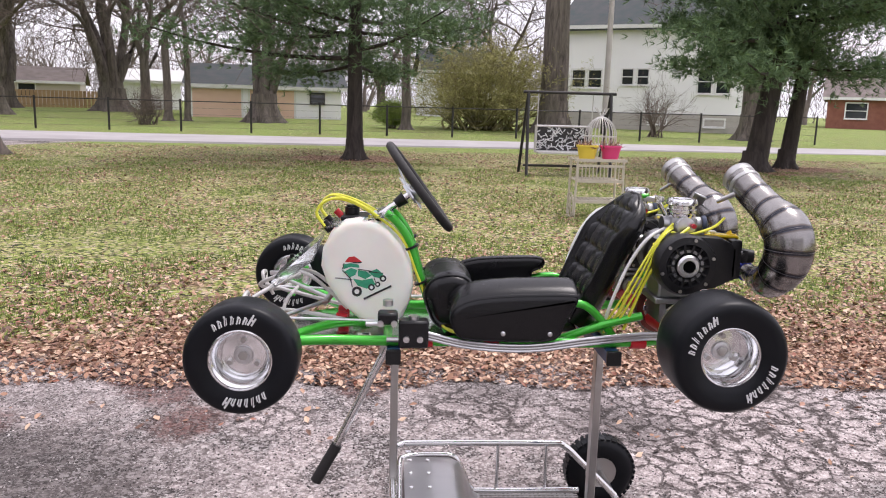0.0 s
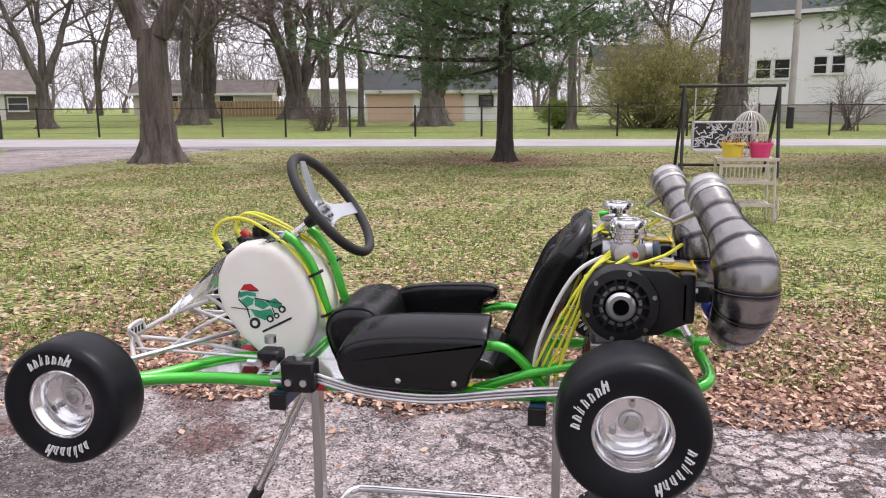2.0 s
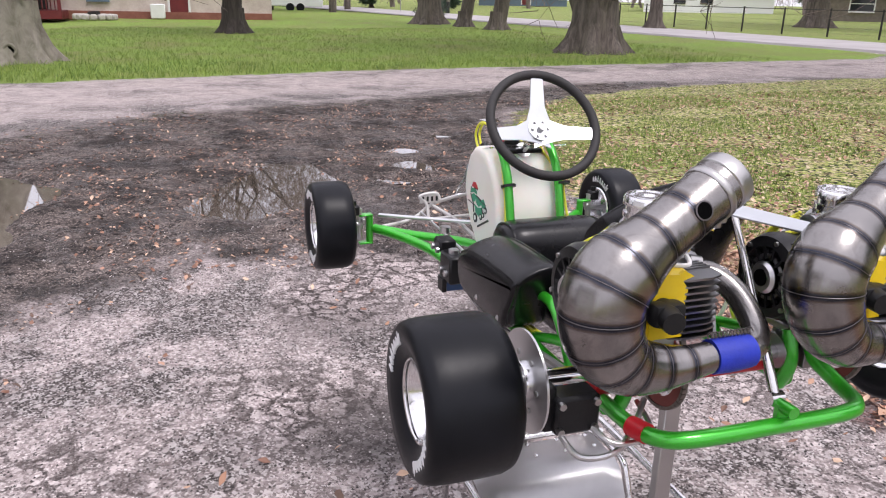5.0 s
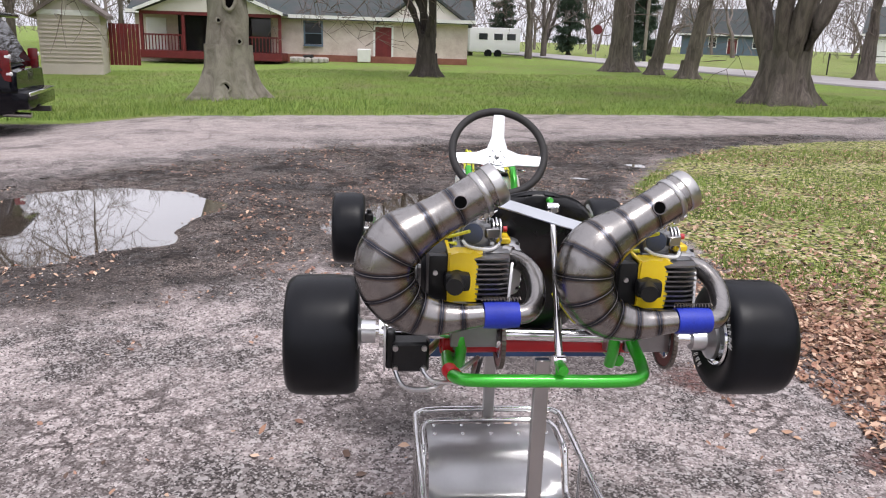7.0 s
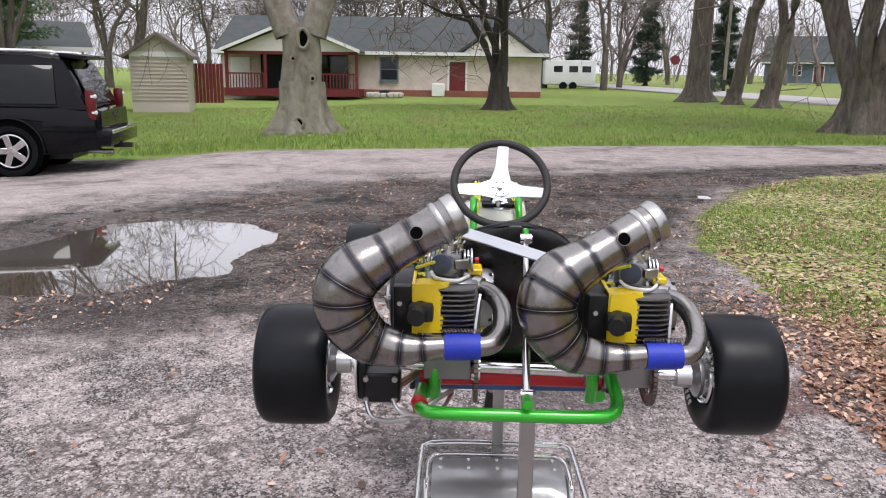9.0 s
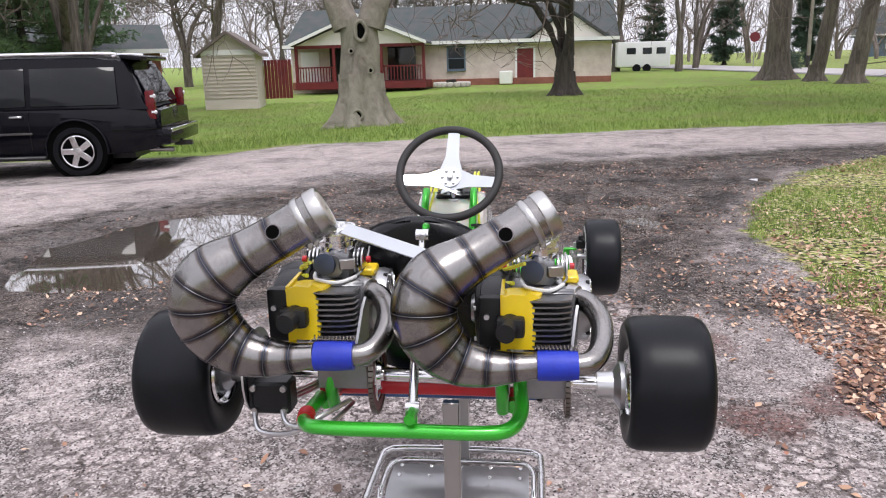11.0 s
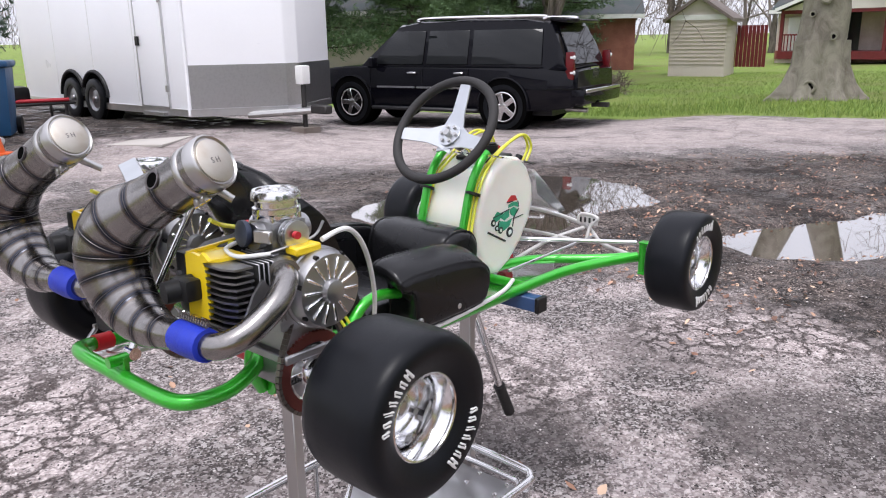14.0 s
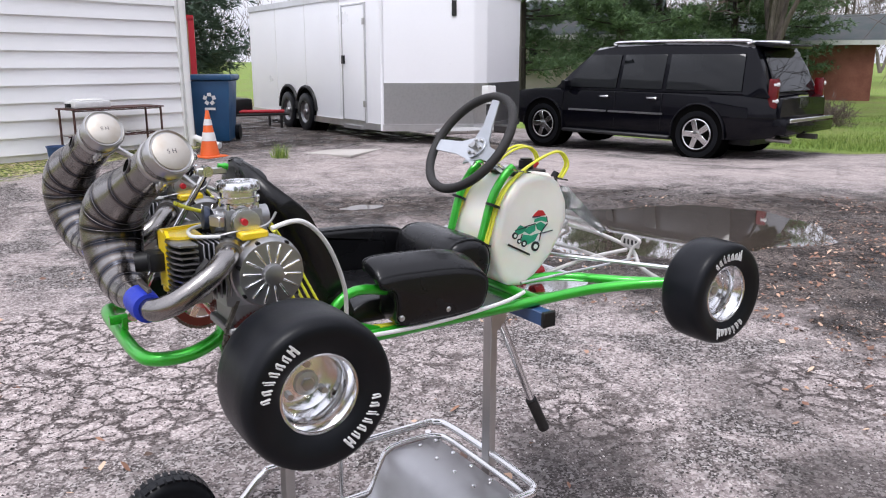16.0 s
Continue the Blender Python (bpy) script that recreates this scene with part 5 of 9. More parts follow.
sw = part("steering_wheel", tube(BM(), ring, 0.0115, 12, straight=True, closed=True), M_grip, kart, "black padded steering wheel with polished spokes")
hubp = SW - S_AX * 0.03
for a, ln in ((4, 0.13), (104, 0.128), (-100, 0.128)):
    dr = S_UP * math.cos(radians(a)) + Vector((0, 1, 0)) * math.sin(radians(a))
    sd = S_AX.cross(dr).normalized()
    bm = slab(BM(), [hubp + sd * 0.052 - dr * 0.012 - S_AX * 0.002, hubp - sd * 0.052 - dr * 0.012 - S_AX * 0.002, hubp + dr * 0.026 - sd * 0.03 + S_AX * 0.001, hubp + dr * 0.06 - sd * 0.019 + S_AX * 0.008, hubp + dr * ln - sd * 0.0155 + S_AX * 0.03, hubp + dr * ln + sd * 0.0155 + S_AX * 0.03, hubp + dr * 0.06 + sd * 0.019 + S_AX * 0.008, hubp + dr * 0.026 + sd * 0.03 + S_AX * 0.001], S_AX * 0.004)
    part("spoke", recalc(bm), M_spoke, sw, "polished plate spoke")
bm = cyl(BM(), hubp - S_AX * 0.006, hubp + S_AX * 0.008, 0.03, n=24)
part("hub_plate", bm, M_spoke, sw)
u, v, _ = basis(S_AX)
for i in range(6):
    p = hubp + (u * math.cos(i * 1.047) + v * math.sin(i * 1.047)) * 0.021
    part("hub_bolt", cyl(BM(), p, p + S_AX * 0.014, 0.0045, n=6), M_steel, sw)
part("hub_nut", cyl(BM(), hubp, hubp + S_AX * 0.02, 0.009, n=6), M_steel, sw)
bm = cyl(BM(), hubp, hubp - S_AX * 0.2, 0.0095, n=14)
part("steering_shaft", bm, M_chrome, kart)
part("shaft_collar", cyl(BM(), hubp - S_AX * 0.02, hubp - S_AX * 0.05, 0.018, 0.013, 18), M_black_case, kart)
part("shaft_bearing", cyl(BM(), hubp - S_AX * 0.105, hubp - S_AX * 0.125, 0.02, n=18), M_alu_bead, kart)
for y, s in ((YC - 0.02, -1), (YC + 0.02, 1)):
    part("tie_rod", cyl(BM(), (-0.33, y, 0.875), (-0.505, YC + s * 0.3, 0.872), 0.006, n=10), M_alu_bead, kart)
part("steering_shaft_lower", cyl(BM(), (-0.2, YC, 1.05), (-0.34, YC, 0.86), 0.0085, n=12), M_steel, kart)

# pedals, foot rests and nose hoop in pale tube
for s in (-1, 1):
    y = YC + s * 0.1
    part("nose_tube", tube(BM(), [(-0.26, YC + s * 0.07, 0.835), (-0.4, YC + s * 0.09, 0.865), (-0.52, YC + s * 0.13, 0.885)], 0.0052), M_pipe_white, kart)
    part("nose_tube", tube(BM(), [(-0.4, YC + s * 0.02, 0.95), (-0.47, YC + s * 0.07, 0.925), (-0.535, YC + s * 0.13, 0.885), (-0.5, YC + s * 0.2, 0.855), (-0.46, YC + s * 0.3, 0.85)], 0.0056), M_pipe_white, kart)
    bm = tube(BM(), [(-0.5, YC + s * 0.15, 0.85), (-0.52, YC + s * 0.15, 0.89), (-0.525, YC + s * 0.17, 0.915), (-0.525, YC + s * 0.12, 0.922), (-0.52, YC + s * 0.11, 0.9)], 0.005)
    ped = part("pedal", bm, M_pipe_white, kart, "pale tube pedal with a cut-out plate")
    bm = BM()
    box(bm, (-0.524, YC + s * 0.14, 0.907), (0.004, 0.062, 0.026), None, 0.001)
    part("pedal_plate", bm, M_pipe_white, ped)
    bm = BM()
    for i in range(4):
        box(bm, (-0.524, YC + s * 0.14 - 0.021 + i * 0.014, 0.907), (0.007, 0.006, 0.014))
    part("plate_mark", bm, M_decal_black, ped)
    part("brake_rod", cyl(BM(), (-0.51, YC + s * 0.17, 0.87), (-0.12, YC + s * 0.165, 0.86), 0.0035, n=8), M_alu_bead, kart)
part("nose_cross_tube", tube(BM(), [(-0.43, YC - 0.17, 0.87), (-0.44, YC, 0.873), (-0.43, YC + 0.17, 0.87)], 0.005), M_pipe_white, kart)
part("nose_arch", tube(BM(), [(-0.27, YC - 0.04, 0.86), (-0.36, YC - 0.03, 0.94), (-0.41, YC, 0.955), (-0.36, YC + 0.03, 0.94), (-0.27, YC + 0.04, 0.86)], 0.005), M_pipe_white, kart)

# twin master cylinders on the left rail
for x, z in ((-0.095, 0.845), (-0.16, 0.885)):
    bm = BM()
    w = 0.075 if x > -0.1 else 0.05
    box(bm, (x, YL - 0.028, z), (w, 0.045, 0.07 if x > -0.1 else 0.03), None, 0.005)
    mc = part("master_cylinder", bm, M_black_case, kart, "black hydraulic cylinder block")
    for dx in (-0.018, 0.016):
        part("bolt", cyl(BM(), (x + dx, YL - 0.05, z - 0.01), (x + dx, YL - 0.058, z - 0.01), 0.008, n=12), M_alu_bead, mc)
    part("hose_fitting", cyl(BM(), (x - w / 2, YL - 0.028, z - 0.018), (x - w / 2 - 0.03, YL - 0.028, z - 0.018), 0.007, n=10), M_alu_bead, mc)
    part("filler_cap", cyl(BM(), (x, YL - 0.028, z + 0.03), (x, YL - 0.028, z + 0.045), 0.013, n=12), M_alu_bead, mc)
for k, dz in enumerate((0.0, 0.008, -0.007)):
    part("brake_line", tube(BM(), [(-0.06, YL - 0.02, 0.835 + dz), (0.05, YL - 0.024, 0.812 + dz), (0.2, YL - 0.028, 0.806 + dz), (0.36, YL - 0.024, 0.825 + dz), (0.5, YL - 0.02, 0.838 + dz), (0.62, YL - 0.06, 0.85 + dz)], 0.0042, 8), M_alu_bead if k else M_steel, kart, "braided steel line")
part("throttle_line", tube(BM(), [(0.47, YR + 0.02, 0.83), (0.2, YR + 0.022, 0.822), (-0.02, YR + 0.02, 0.835), (-0.12, YR - 0.01, 0.84)], 0.005, 8), M_cable, kart)


# seat
def cushion(name, outline, y0, y1, rnd, label, pipe=True, fall=0.0):
    """An upholstered block over a side outline, rounded, with piping round both cheeks. fall: how far the outer edge sags below the inner one."""
    inner = y0 if abs(y0 - YC) < abs(y1 - YC) else y1
    low = min(z for _, z in outline)
    high = max(z for _, z in outline)

    def sag(y, z):
        return fall * abs(y - inner) / (y1 - y0) * smooth(low, high, z)

    def plump(bm):
        for v in bm.verts:
            u = (2 * v.co.y - y0 - y1) / (y1 - y0)
            v.co.z += (0.012 if fall else 0.0) * (1 - u * u) * smooth(low + 0.5 * (high - low), high, v.co.z) - sag(v.co.y, v.co.z)
        return bm

    flat = spline_2d(outline)
    steps = [radians(a) for a in range(0, 91, 15)]
    ends = [(0.55 * rnd * (1 - math.sin(a)), rnd * (1 - math.cos(a))) for a in steps]
    rows = [(gap, y0 + far) for gap, far in ends] + [(0.0, y0 + (y1 - y0) * k) for k in (0.3, 0.5, 0.7)] + [(gap, y1 - far) for gap, far in reversed(ends)]
    bm = ring_loft(BM(), [[(x, y, z) for x, z in inset(flat, gap)] for gap, y in rows])
    recalc(bm)
    ob = part(name, plump(bm), M_vinyl, kart, label, 75)
    if pipe:
        for y in (y0 + rnd * 0.3, y1 - rnd * 0.3):
            part("piping", plump(tube(BM(), [(x, y, z) for x, z in inset(flat, rnd * 0.14)], 0.003, 6, closed=True, straight=True)), M_vinyl, ob)
    return ob


def inset(flat, gap):
    """A closed outline drawn in by gap, towards its inside."""
    n, out = len(flat), []
    turn = sum(flat[i - 1][0] * flat[i][1] - flat[i][0] * flat[i - 1][1] for i in range(n))
    for i in range(n):
        (ax, az), (bx, bz) = flat[i - 1], flat[(i + 1) % n]
        d = math.hypot(bx - ax, bz - az) or 1e-6
        s = gap / d if turn > 0 else -gap / d
        out.append((flat[i][0] - (bz - az) * s, flat[i][1] + (bx - ax) * s))
    return out


def spline_2d(outline):
    return [(p[0], p[1]) for p in spline(outline, 3, True)]


PAD_LEFT = [(0.03, 0.834), (0.004, 0.86), (-0.006, 0.9), (0.0, 0.93), (0.022, 0.952), (0.06, 0.966), (0.12, 0.974), (0.2, 0.978), (0.3, 0.979), (0.318, 0.97), (0.31, 0.94), (0.286, 0.885), (0.262, 0.834), (0.14, 0.828)]
PAD_RIGHT = [(0.045, 0.834), (0.022, 0.86), (0.014, 0.9), (0.018, 0.928), (0.038, 0.95), (0.07, 0.964), (0.12, 0.972), (0.2, 0.976), (0.27, 0.977), (0.3, 0.968), (0.296, 0.944), (0.266, 0.93), (0.258, 0.89), (0.25, 0.834), (0.14, 0.828)]
for y0, y1 in ((-0.352, -0.25), (0.02, 0.11)):
    pad = cushion("side_pad", PAD_LEFT if y0 < YC else PAD_RIGHT, y0, y1, 0.026, "rounded black vinyl side cushion with piped edges", True, 0.03)
    for x in (0.129, 0.248):
        yy = y0 + 0.0025 if y0 < YC else y1 - 0.0025
        part("stud", lathe(BM(), [(0.007, -0.003), (0.007, 0.002), (0.003, 0.005)], (x, yy, 0.852), (0, -1 if y0 < YC else 1, 0), 12), M_alu_bead, pad)
cushion("front_pad", [(-0.03, 0.83), (-0.064, 0.89), (-0.068, 0.935), (-0.045, 0.968), (0.005, 0.981), (0.055, 0.965), (0.075, 0.9), (0.06, 0.83)], -0.246, 0.016, 0.05, "round-edged black vinyl front cushion")
cushion("seat_pan", [(0.0, 0.825), (0.0, 0.86), (0.14, 0.87), (0.28, 0.875), (0.34, 0.84), (0.3, 0.822)], -0.24, 0.02, 0.012, "black vinyl seat base", False)


def seat_back():
    up, fw = Vector((0.4, 0, 0.917)), Vector((-0.917, 0, 0.4))
    o = Vector((0.362, YC, 0.838))
    H, nu, nv = 0.385, 84, 100

    def half(v):
        return 0.15 * (0.93 + 0.07 * smooth(0, 0.4, v)) * (max(0.0, 1 - max(0, (v - 0.62) / 0.38) ** 2.4)) ** 0.5

    def front(u, v):
        w = half(v)
        bulge = 0.024 * (1 - abs(u) ** 4) * (1 - max(0, (v - 0.8) / 0.2) ** 3)
        puff = 0.0
        if 0.05 < v < 0.94 and abs(u) < 0.8:
            fv, fu = (v * H / 0.066) % 1.0, (u * w / 0.062 + 0.5) % 1.0
            puff = 0.011 * (1 - abs(2 * fv - 1) ** 5) * (1 - abs(2 * fu - 1) ** 5) - 0.009
        edge = -0.012 * math.exp(-(((abs(u) - 0.84) * 0.15 / 0.006) ** 2))
        wrap = 0.045 * abs(u) ** 3 * (1 - smooth(0.6, 0.95, v))
        return o + up * v * H + Vector((0, u * w, 0)) + fw * (bulge + puff + edge + wrap)

    def rear(u, v):
        w = half(v) * 0.985
        return o + up * (v * H - 0.004) + Vector((0, u * w, 0)) - fw * (0.042 * (1 - abs(u) ** 6 * 0.5) * (1 - max(0, (v - 0.75) / 0.25) ** 2 * 0.75)) + fw * 0.03 * abs(u) ** 3 * (1 - smooth(0.6, 0.95, v))

    bm = BM()
    grids = []
    for fn in (front, rear):
        grids.append([[bm.verts.new(fn(2 * i / nu - 1, min(0.998, j / nv))) for i in range(nu + 1)] for j in range(nv + 1)])
    for g, flip in ((grids[0], False), (grids[1], True)):
        for j in range(nv):
            for i in range(nu):
                q = (g[j][i], g[j][i + 1], g[j + 1][i + 1], g[j + 1][i])
                bm.faces.new(q[::-1] if flip else q)
    a, b = grids
    for j in range(nv):
        bm.faces.new((a[j][0], a[j + 1][0], b[j + 1][0], b[j][0]))
        bm.faces.new((a[j][nu], b[j][nu], b[j + 1][nu], a[j + 1][nu]))
    for i in range(nu):
        bm.faces.new((a[0][i], b[0][i], b[0][i + 1], a[0][i + 1]))
        bm.faces.new((a[nv][i], a[nv][i + 1], b[nv][i + 1], b[nv][i]))
    recalc(bm)
    back = part("seat_back", bm, M_vinyl, kart, "high black vinyl backrest stitched in blocks", 80)
    rim_pts = [front(-0.97, j / 20) for j in range(0, 20)] + [front(u, 0.985) for u in (-0.8, -0.4, 0, 0.4, 0.8)] + [front(0.97, j / 20) for j in range(19, -1, -1)]
    part("piping", tube(BM(), rim_pts, 0.0035, 6, per=2), M_vinyl, back)
    return back


seat_back()
bm = lathe(BM(), [(0.007, -0.008), (0.008, 0), (0.005, 0.005), (0.005, 0.012)], (0.55, -0.09, 1.178), (1, 0, 0.2), 16)
part("seat_bolt", bm, M_green, kart, "green seat bolt and washer")
part("seat_mount", box(BM(), (0.575, -0.09, 1.17), (0.06, 0.012, 0.014), None, 0.002), M_alu_bead, kart)

# rear axle, sprockets, chains, brake
part("rear_axle", cyl(BM(), (0.573, -0.5, 0.888), (0.597, 0.28, 0.878), 0.0145, n=20), M_chrome, kart, "bright steel rear axle tube")
for y, s in ((-0.492, -1), (0.268, 1)):
    part("wheel_hub", lathe(BM(), [(0.024, -0.03), (0.026, 0.0), (0.045, 0.012), (0.045, 0.02)], (0.575 if y < 0 else 0.597, y, 0.886 if y < 0 else 0.878), (0, s, 0), 24), M_alu_bead, kart)


def sprocket(y, r):
    c = (0.585, y, 0.882)
    bm = BM()
    n = 60
    outer, inner = [], []
    for i in range(n * 2):
        a = math.pi * i / n
        rr = r if i % 2 else r * 0.955
        outer.append((c[0] + math.cos(a) * rr, y - 0.003, c[2] + math.sin(a) * rr))
        inner.append((c[0] + math.cos(a) * r * 0.72, y - 0.003, c[2] + math.sin(a) * r * 0.72))
    lo = [bm.verts.new(p) for p in outer]
    li = [bm.verts.new(p) for p in inner]
    ho = [bm.verts.new((p[0], y + 0.003, p[2])) for p in outer]
    hi = [bm.verts.new((p[0], y + 0.003, p[2])) for p in inner]
    m = n * 2
    for i in range(m):
        j = (i + 1) % m
        bm.faces.new((lo[i], lo[j], li[j], li[i]))
        bm.faces.new((ho[i], hi[i], hi[j], ho[j]))
        bm.faces.new((lo[i], ho[i], ho[j], lo[j]))
        bm.faces.new((li[i], li[j], hi[j], hi[i]))
    sp = part("sprocket", recalc(bm), M_sprocket, kart, "rust-red toothed sprocket ring", 30)
    for i in range(6):
        a = i * math.pi / 3
        rot = Matrix.Rotation(-a, 3, "Y")
        part("carrier_arm", box(BM(), Vector(c) + rot @ Vector((r * 0.48, 0, 0)), (r * 0.5, 0.006, 0.016), rot, 0.001), M_alu, sp)
    part("carrier_hub", recalc(lathe(BM(), [(0.026, -0.01), (0.03, 0), (0.026, 0.01)], c, (0, 1, 0), 24)), M_alu, sp, "polished sprocket hub")
    part("carrier_disc", recalc(lathe(BM(), [(r * 0.66, -0.0015), (r * 0.66, 0.0015), (0.02, 0.0015), (0.02, -0.0015)], c, (0, 1, 0), 36, closed=True)), M_alu_bead, sp)
    top = Vector((0.585, y, 1.0))
    links = BM()
    path = []
    for i in range(28):
        a = math.radians(-200 + i * 220 / 27)
        path.append(Vector((c[0] + math.cos(a) * (r + 0.002), y, c[2] + math.sin(a) * (r + 0.002))))
    path += [Vector((c[0] + (r) * (1 - k * 0.72), y, c[2] + 0.03 + k * 0.11)) for k in (0.15, 0.3, 0.45, 0.6, 0.75, 0.9, 1.0)]
    path += [Vector((c[0] - r * (0.28 + k * 0.72), y, c[2] + 0.14 - k * 0.11)) for k in (0.0, 0.15, 0.3, 0.45, 0.6, 0.75, 0.9)]
    for a, b in zip(path, path[1:] + path[:1]):
        d = b - a
        if d.length < 1e-4:
            continue
        steps = max(1, round(d.length / 0.012))
        for k in range(steps):
            p = a + d * (k + 0.5) / steps
            rot = Matrix((d.normalized(), Vector((0, 1, 0)), d.normalized().cross(Vector((0, 1, 0))))).transposed()
            box(links, p, (0.0085, 0.009, 0.006), rot)
    part("chain", links, M_chain, sp, "oily drive chain", 0)


sprocket(-0.191, 0.07)
sprocket(0.182, 0.07)
bm = lathe(BM(), [(0.086, -0.002), (0.086, 0.002), (0.03, 0.002), (0.03, -0.002)], (0.578, -0.442, 0.888), (0, 1, 0), 48, closed=True)
disc = part("brake_disc", recalc(bm), M_alu_bead, kart, "thin bright steel brake disc")
part("disc_carrier", recalc(lathe(BM(), [(0.034, -0.012), (0.036, 0.0), (0.034, 0.012)], (0.578, -0.442, 0.888), (0, 1, 0), 28)), M_alu, disc)
for i in range(6):
    a = i * math.pi / 3
    q = Vector((0.578 + math.cos(a) * 0.048, -0.446, 0.888 + math.sin(a) * 0.048))
    part("disc_bolt", cyl(BM(), q, q + Vector((0, 0.012, 0)), 0.005, n=8), M_steel, disc)
bm = BM()
box(bm, (0.64, -0.388, 0.862), (0.05, 0.078, 0.066), None, 0.006)
box(bm, (0.63, -0.43, 0.87), (0.04, 0.02, 0.08), None, 0.004)
cal = part("brake_caliper", bm, M_black_case, kart, "black brake caliper")
for y in (-0.42, -0.36):
    for z in (0.84, 0.885):
        part("caliper_bolt", cyl(BM(), (0.66, y, z), (0.672, y, z), 0.006, n=8), M_steel, cal)
part("caliper_line", tube(BM(), [(0.668, -0.42, 0.835), (0.70, -0.40, 0.812), (0.70, -0.34, 0.81), (0.67, -0.29, 0.83), (0.62, -0.24, 0.845)], 0.005, 8), M_alu_bead, cal)
part("caliper_line", tube(BM(), [(0.668, -0.365, 0.84), (0.70, -0.34, 0.825), (0.69, -0.27, 0.825), (0.6, -0.24, 0.83)], 0.0045, 8), M_alu_bead, cal)


def engine(dy, dx, dz):
    """One two-stroke: starter side left, ribbed clutch cover right, finned cylinder rearward, carburettor on top."""
    ex, ey, ez = 0.605 + dx, -0.252 + dy, 1.036 + dz
    bm = BM()
    box(bm, (ex - 0.015, ey, ez - 0.005), (0.12, 0.115, 0.115), None, 0.018, 2)
    box(bm, (ex - 0.02, ey, ez - 0.075), (0.1, 0.1, 0.05), None, 0.006)
    box(bm, (ex - 0.02, ey, ez - 0.105), (0.12, 0.12, 0.016), None, 0.003)
    cyl(bm, (ex - 0.03, ey, ez + 0.05), (ex - 0.02, ey, ez + 0.085), 0.032, 0.028, 20)
    eng = part("engine", bm, M_alu_cast, kart, "small two-stroke kart engine")
    # starter side: black bowl and housing
    bm = lathe(BM(), [(0.076, -0.03), (0.078, 0.02), (0.072, 0.036), (0.055, 0.04), (0.048, 0.03), (0.033, 0.028), (0.026, 0.03)], (ex - 0.026, ey - 0.082, ez), (0, -1, 0), 36)
    hs = part("starter_cover", recalc(bm), M_black_case, eng, "black round starter cover")
    for i in range(14):
        a = i * math.pi / 7
        rot = Matrix.Rotation(-a, 3, "Y")
        part("cooling_vane", box(BM(), Vector((ex - 0.026, ey - 0.117, ez)) + rot @ Vector((0.043, 0, 0)), (0.022, 0.008, 0.005), rot), M_black_matt, hs, "", 0)
    bm = lathe(BM(), [(0.012, 0.0), (0.027, 0.0), (0.029, 0.012), (0.024, 0.018), (0.016, 0.018), (0.014, 0.004)], (ex - 0.026, ey - 0.113, ez), (0, -1, 0), 28)
    part("starter_nut", recalc(bm), M_alu_bead, hs, "bright steel starter nut")
    # black plug in the nut: the bore's shade given as colour
    part("nut_bore", recalc(cyl(BM(), (ex - 0.026, ey - 0.12, ez), (ex - 0.026, ey - 0.1325, ez), 0.0145, n=20)), M_hollow_shade, hs)
    part("starter_ring", recalc(lathe(BM(), [(0.032, 0.0), (0.034, 0.006), (0.041, 0.006), (0.042, 0.0)], (ex - 0.026, ey - 0.112, ez), (0, -1, 0), 28)), M_fin, hs)
    for i in range(6):
        a = i * math.pi / 3 + 0.3
        q = Vector((ex - 0.026 + math.cos(a) * 0.066, ey - 0.115, ez + math.sin(a) * 0.066))
        part("cover_screw", cyl(BM(), q, q - Vector((0, 0.008, 0)), 0.0045, n=8), M_steel, hs)
    bm = slab(BM(), [(ex - 0.05, ey - 0.108, ez + 0.074), (ex + 0.06, ey - 0.108, ez + 0.07), (ex + 0.105, ey - 0.108, ez + 0.048), (ex + 0.105, ey - 0.108, ez - 0.034), (ex + 0.05, ey - 0.108, ez - 0.06), (ex, ey - 0.108, ez - 0.066)], (0, 0.055, 0))
    part("fan_housing", bevelled(recalc(bm), 0.008, 2), M_black_case, eng, "black fan housing")
    bm = BM()
    box(bm, (ex + 0.1, ey - 0.088, ez + 0.015), (0.03, 0.04, 0.1), None, 0.008, 2)
    part("ignition_coil", bm, M_black_case, eng, "black ignition coil")
    bm = BM()
    box(bm, (ex + 0.132, ey - 0.052, ez + 0.018), (0.03, 0.05, 0.036), None, 0.009, 2)
    cyl(bm, (ex + 0.12, ey - 0.052, ez + 0.018), (ex + 0.165, ey - 0.06, ez + 0.016), 0.02, 0.017, 16)
    part("plug_cap", bm, M_black_matt, eng, "black rubber plug cap")
    part("coil_bolt", cyl(BM(), (ex + 0.114, ey - 0.094, ez + 0.03), (ex + 0.12, ey - 0.094, ez + 0.03), 0.005, n=8), M_alu_bead, eng)
    # yellow shroud: a ragged rear plate, a top plate and a left flange
    y0, z0 = ey - 0.07, ez - 0.028
    edge = [(y0, z0 - 0.006), (y0 + 0.012, z0), (y0 + 0.058, z0), (y0 + 0.062, z0 + 0.03), (y0 + 0.056, z0 + 0.04), (y0 + 0.06, z0 + 0.075), (y0 + 0.05, z0 + 0.088), (y0 + 0.068, z0 + 0.094), (y0 + 0.05, z0 + 0.104), (y0 + 0.044, z0 + 0.098), (y0 + 0.02, z0 + 0.1), (y0 + 0.004, z0 + 0.095)]
    bm = slab(BM(), [(ex + 0.114, y, z) for y, z in edge], (0.006, 0, 0))
    sh = part("cooling_shroud", recalc(bm), M_yellow, eng, "bright yellow cooling shroud")
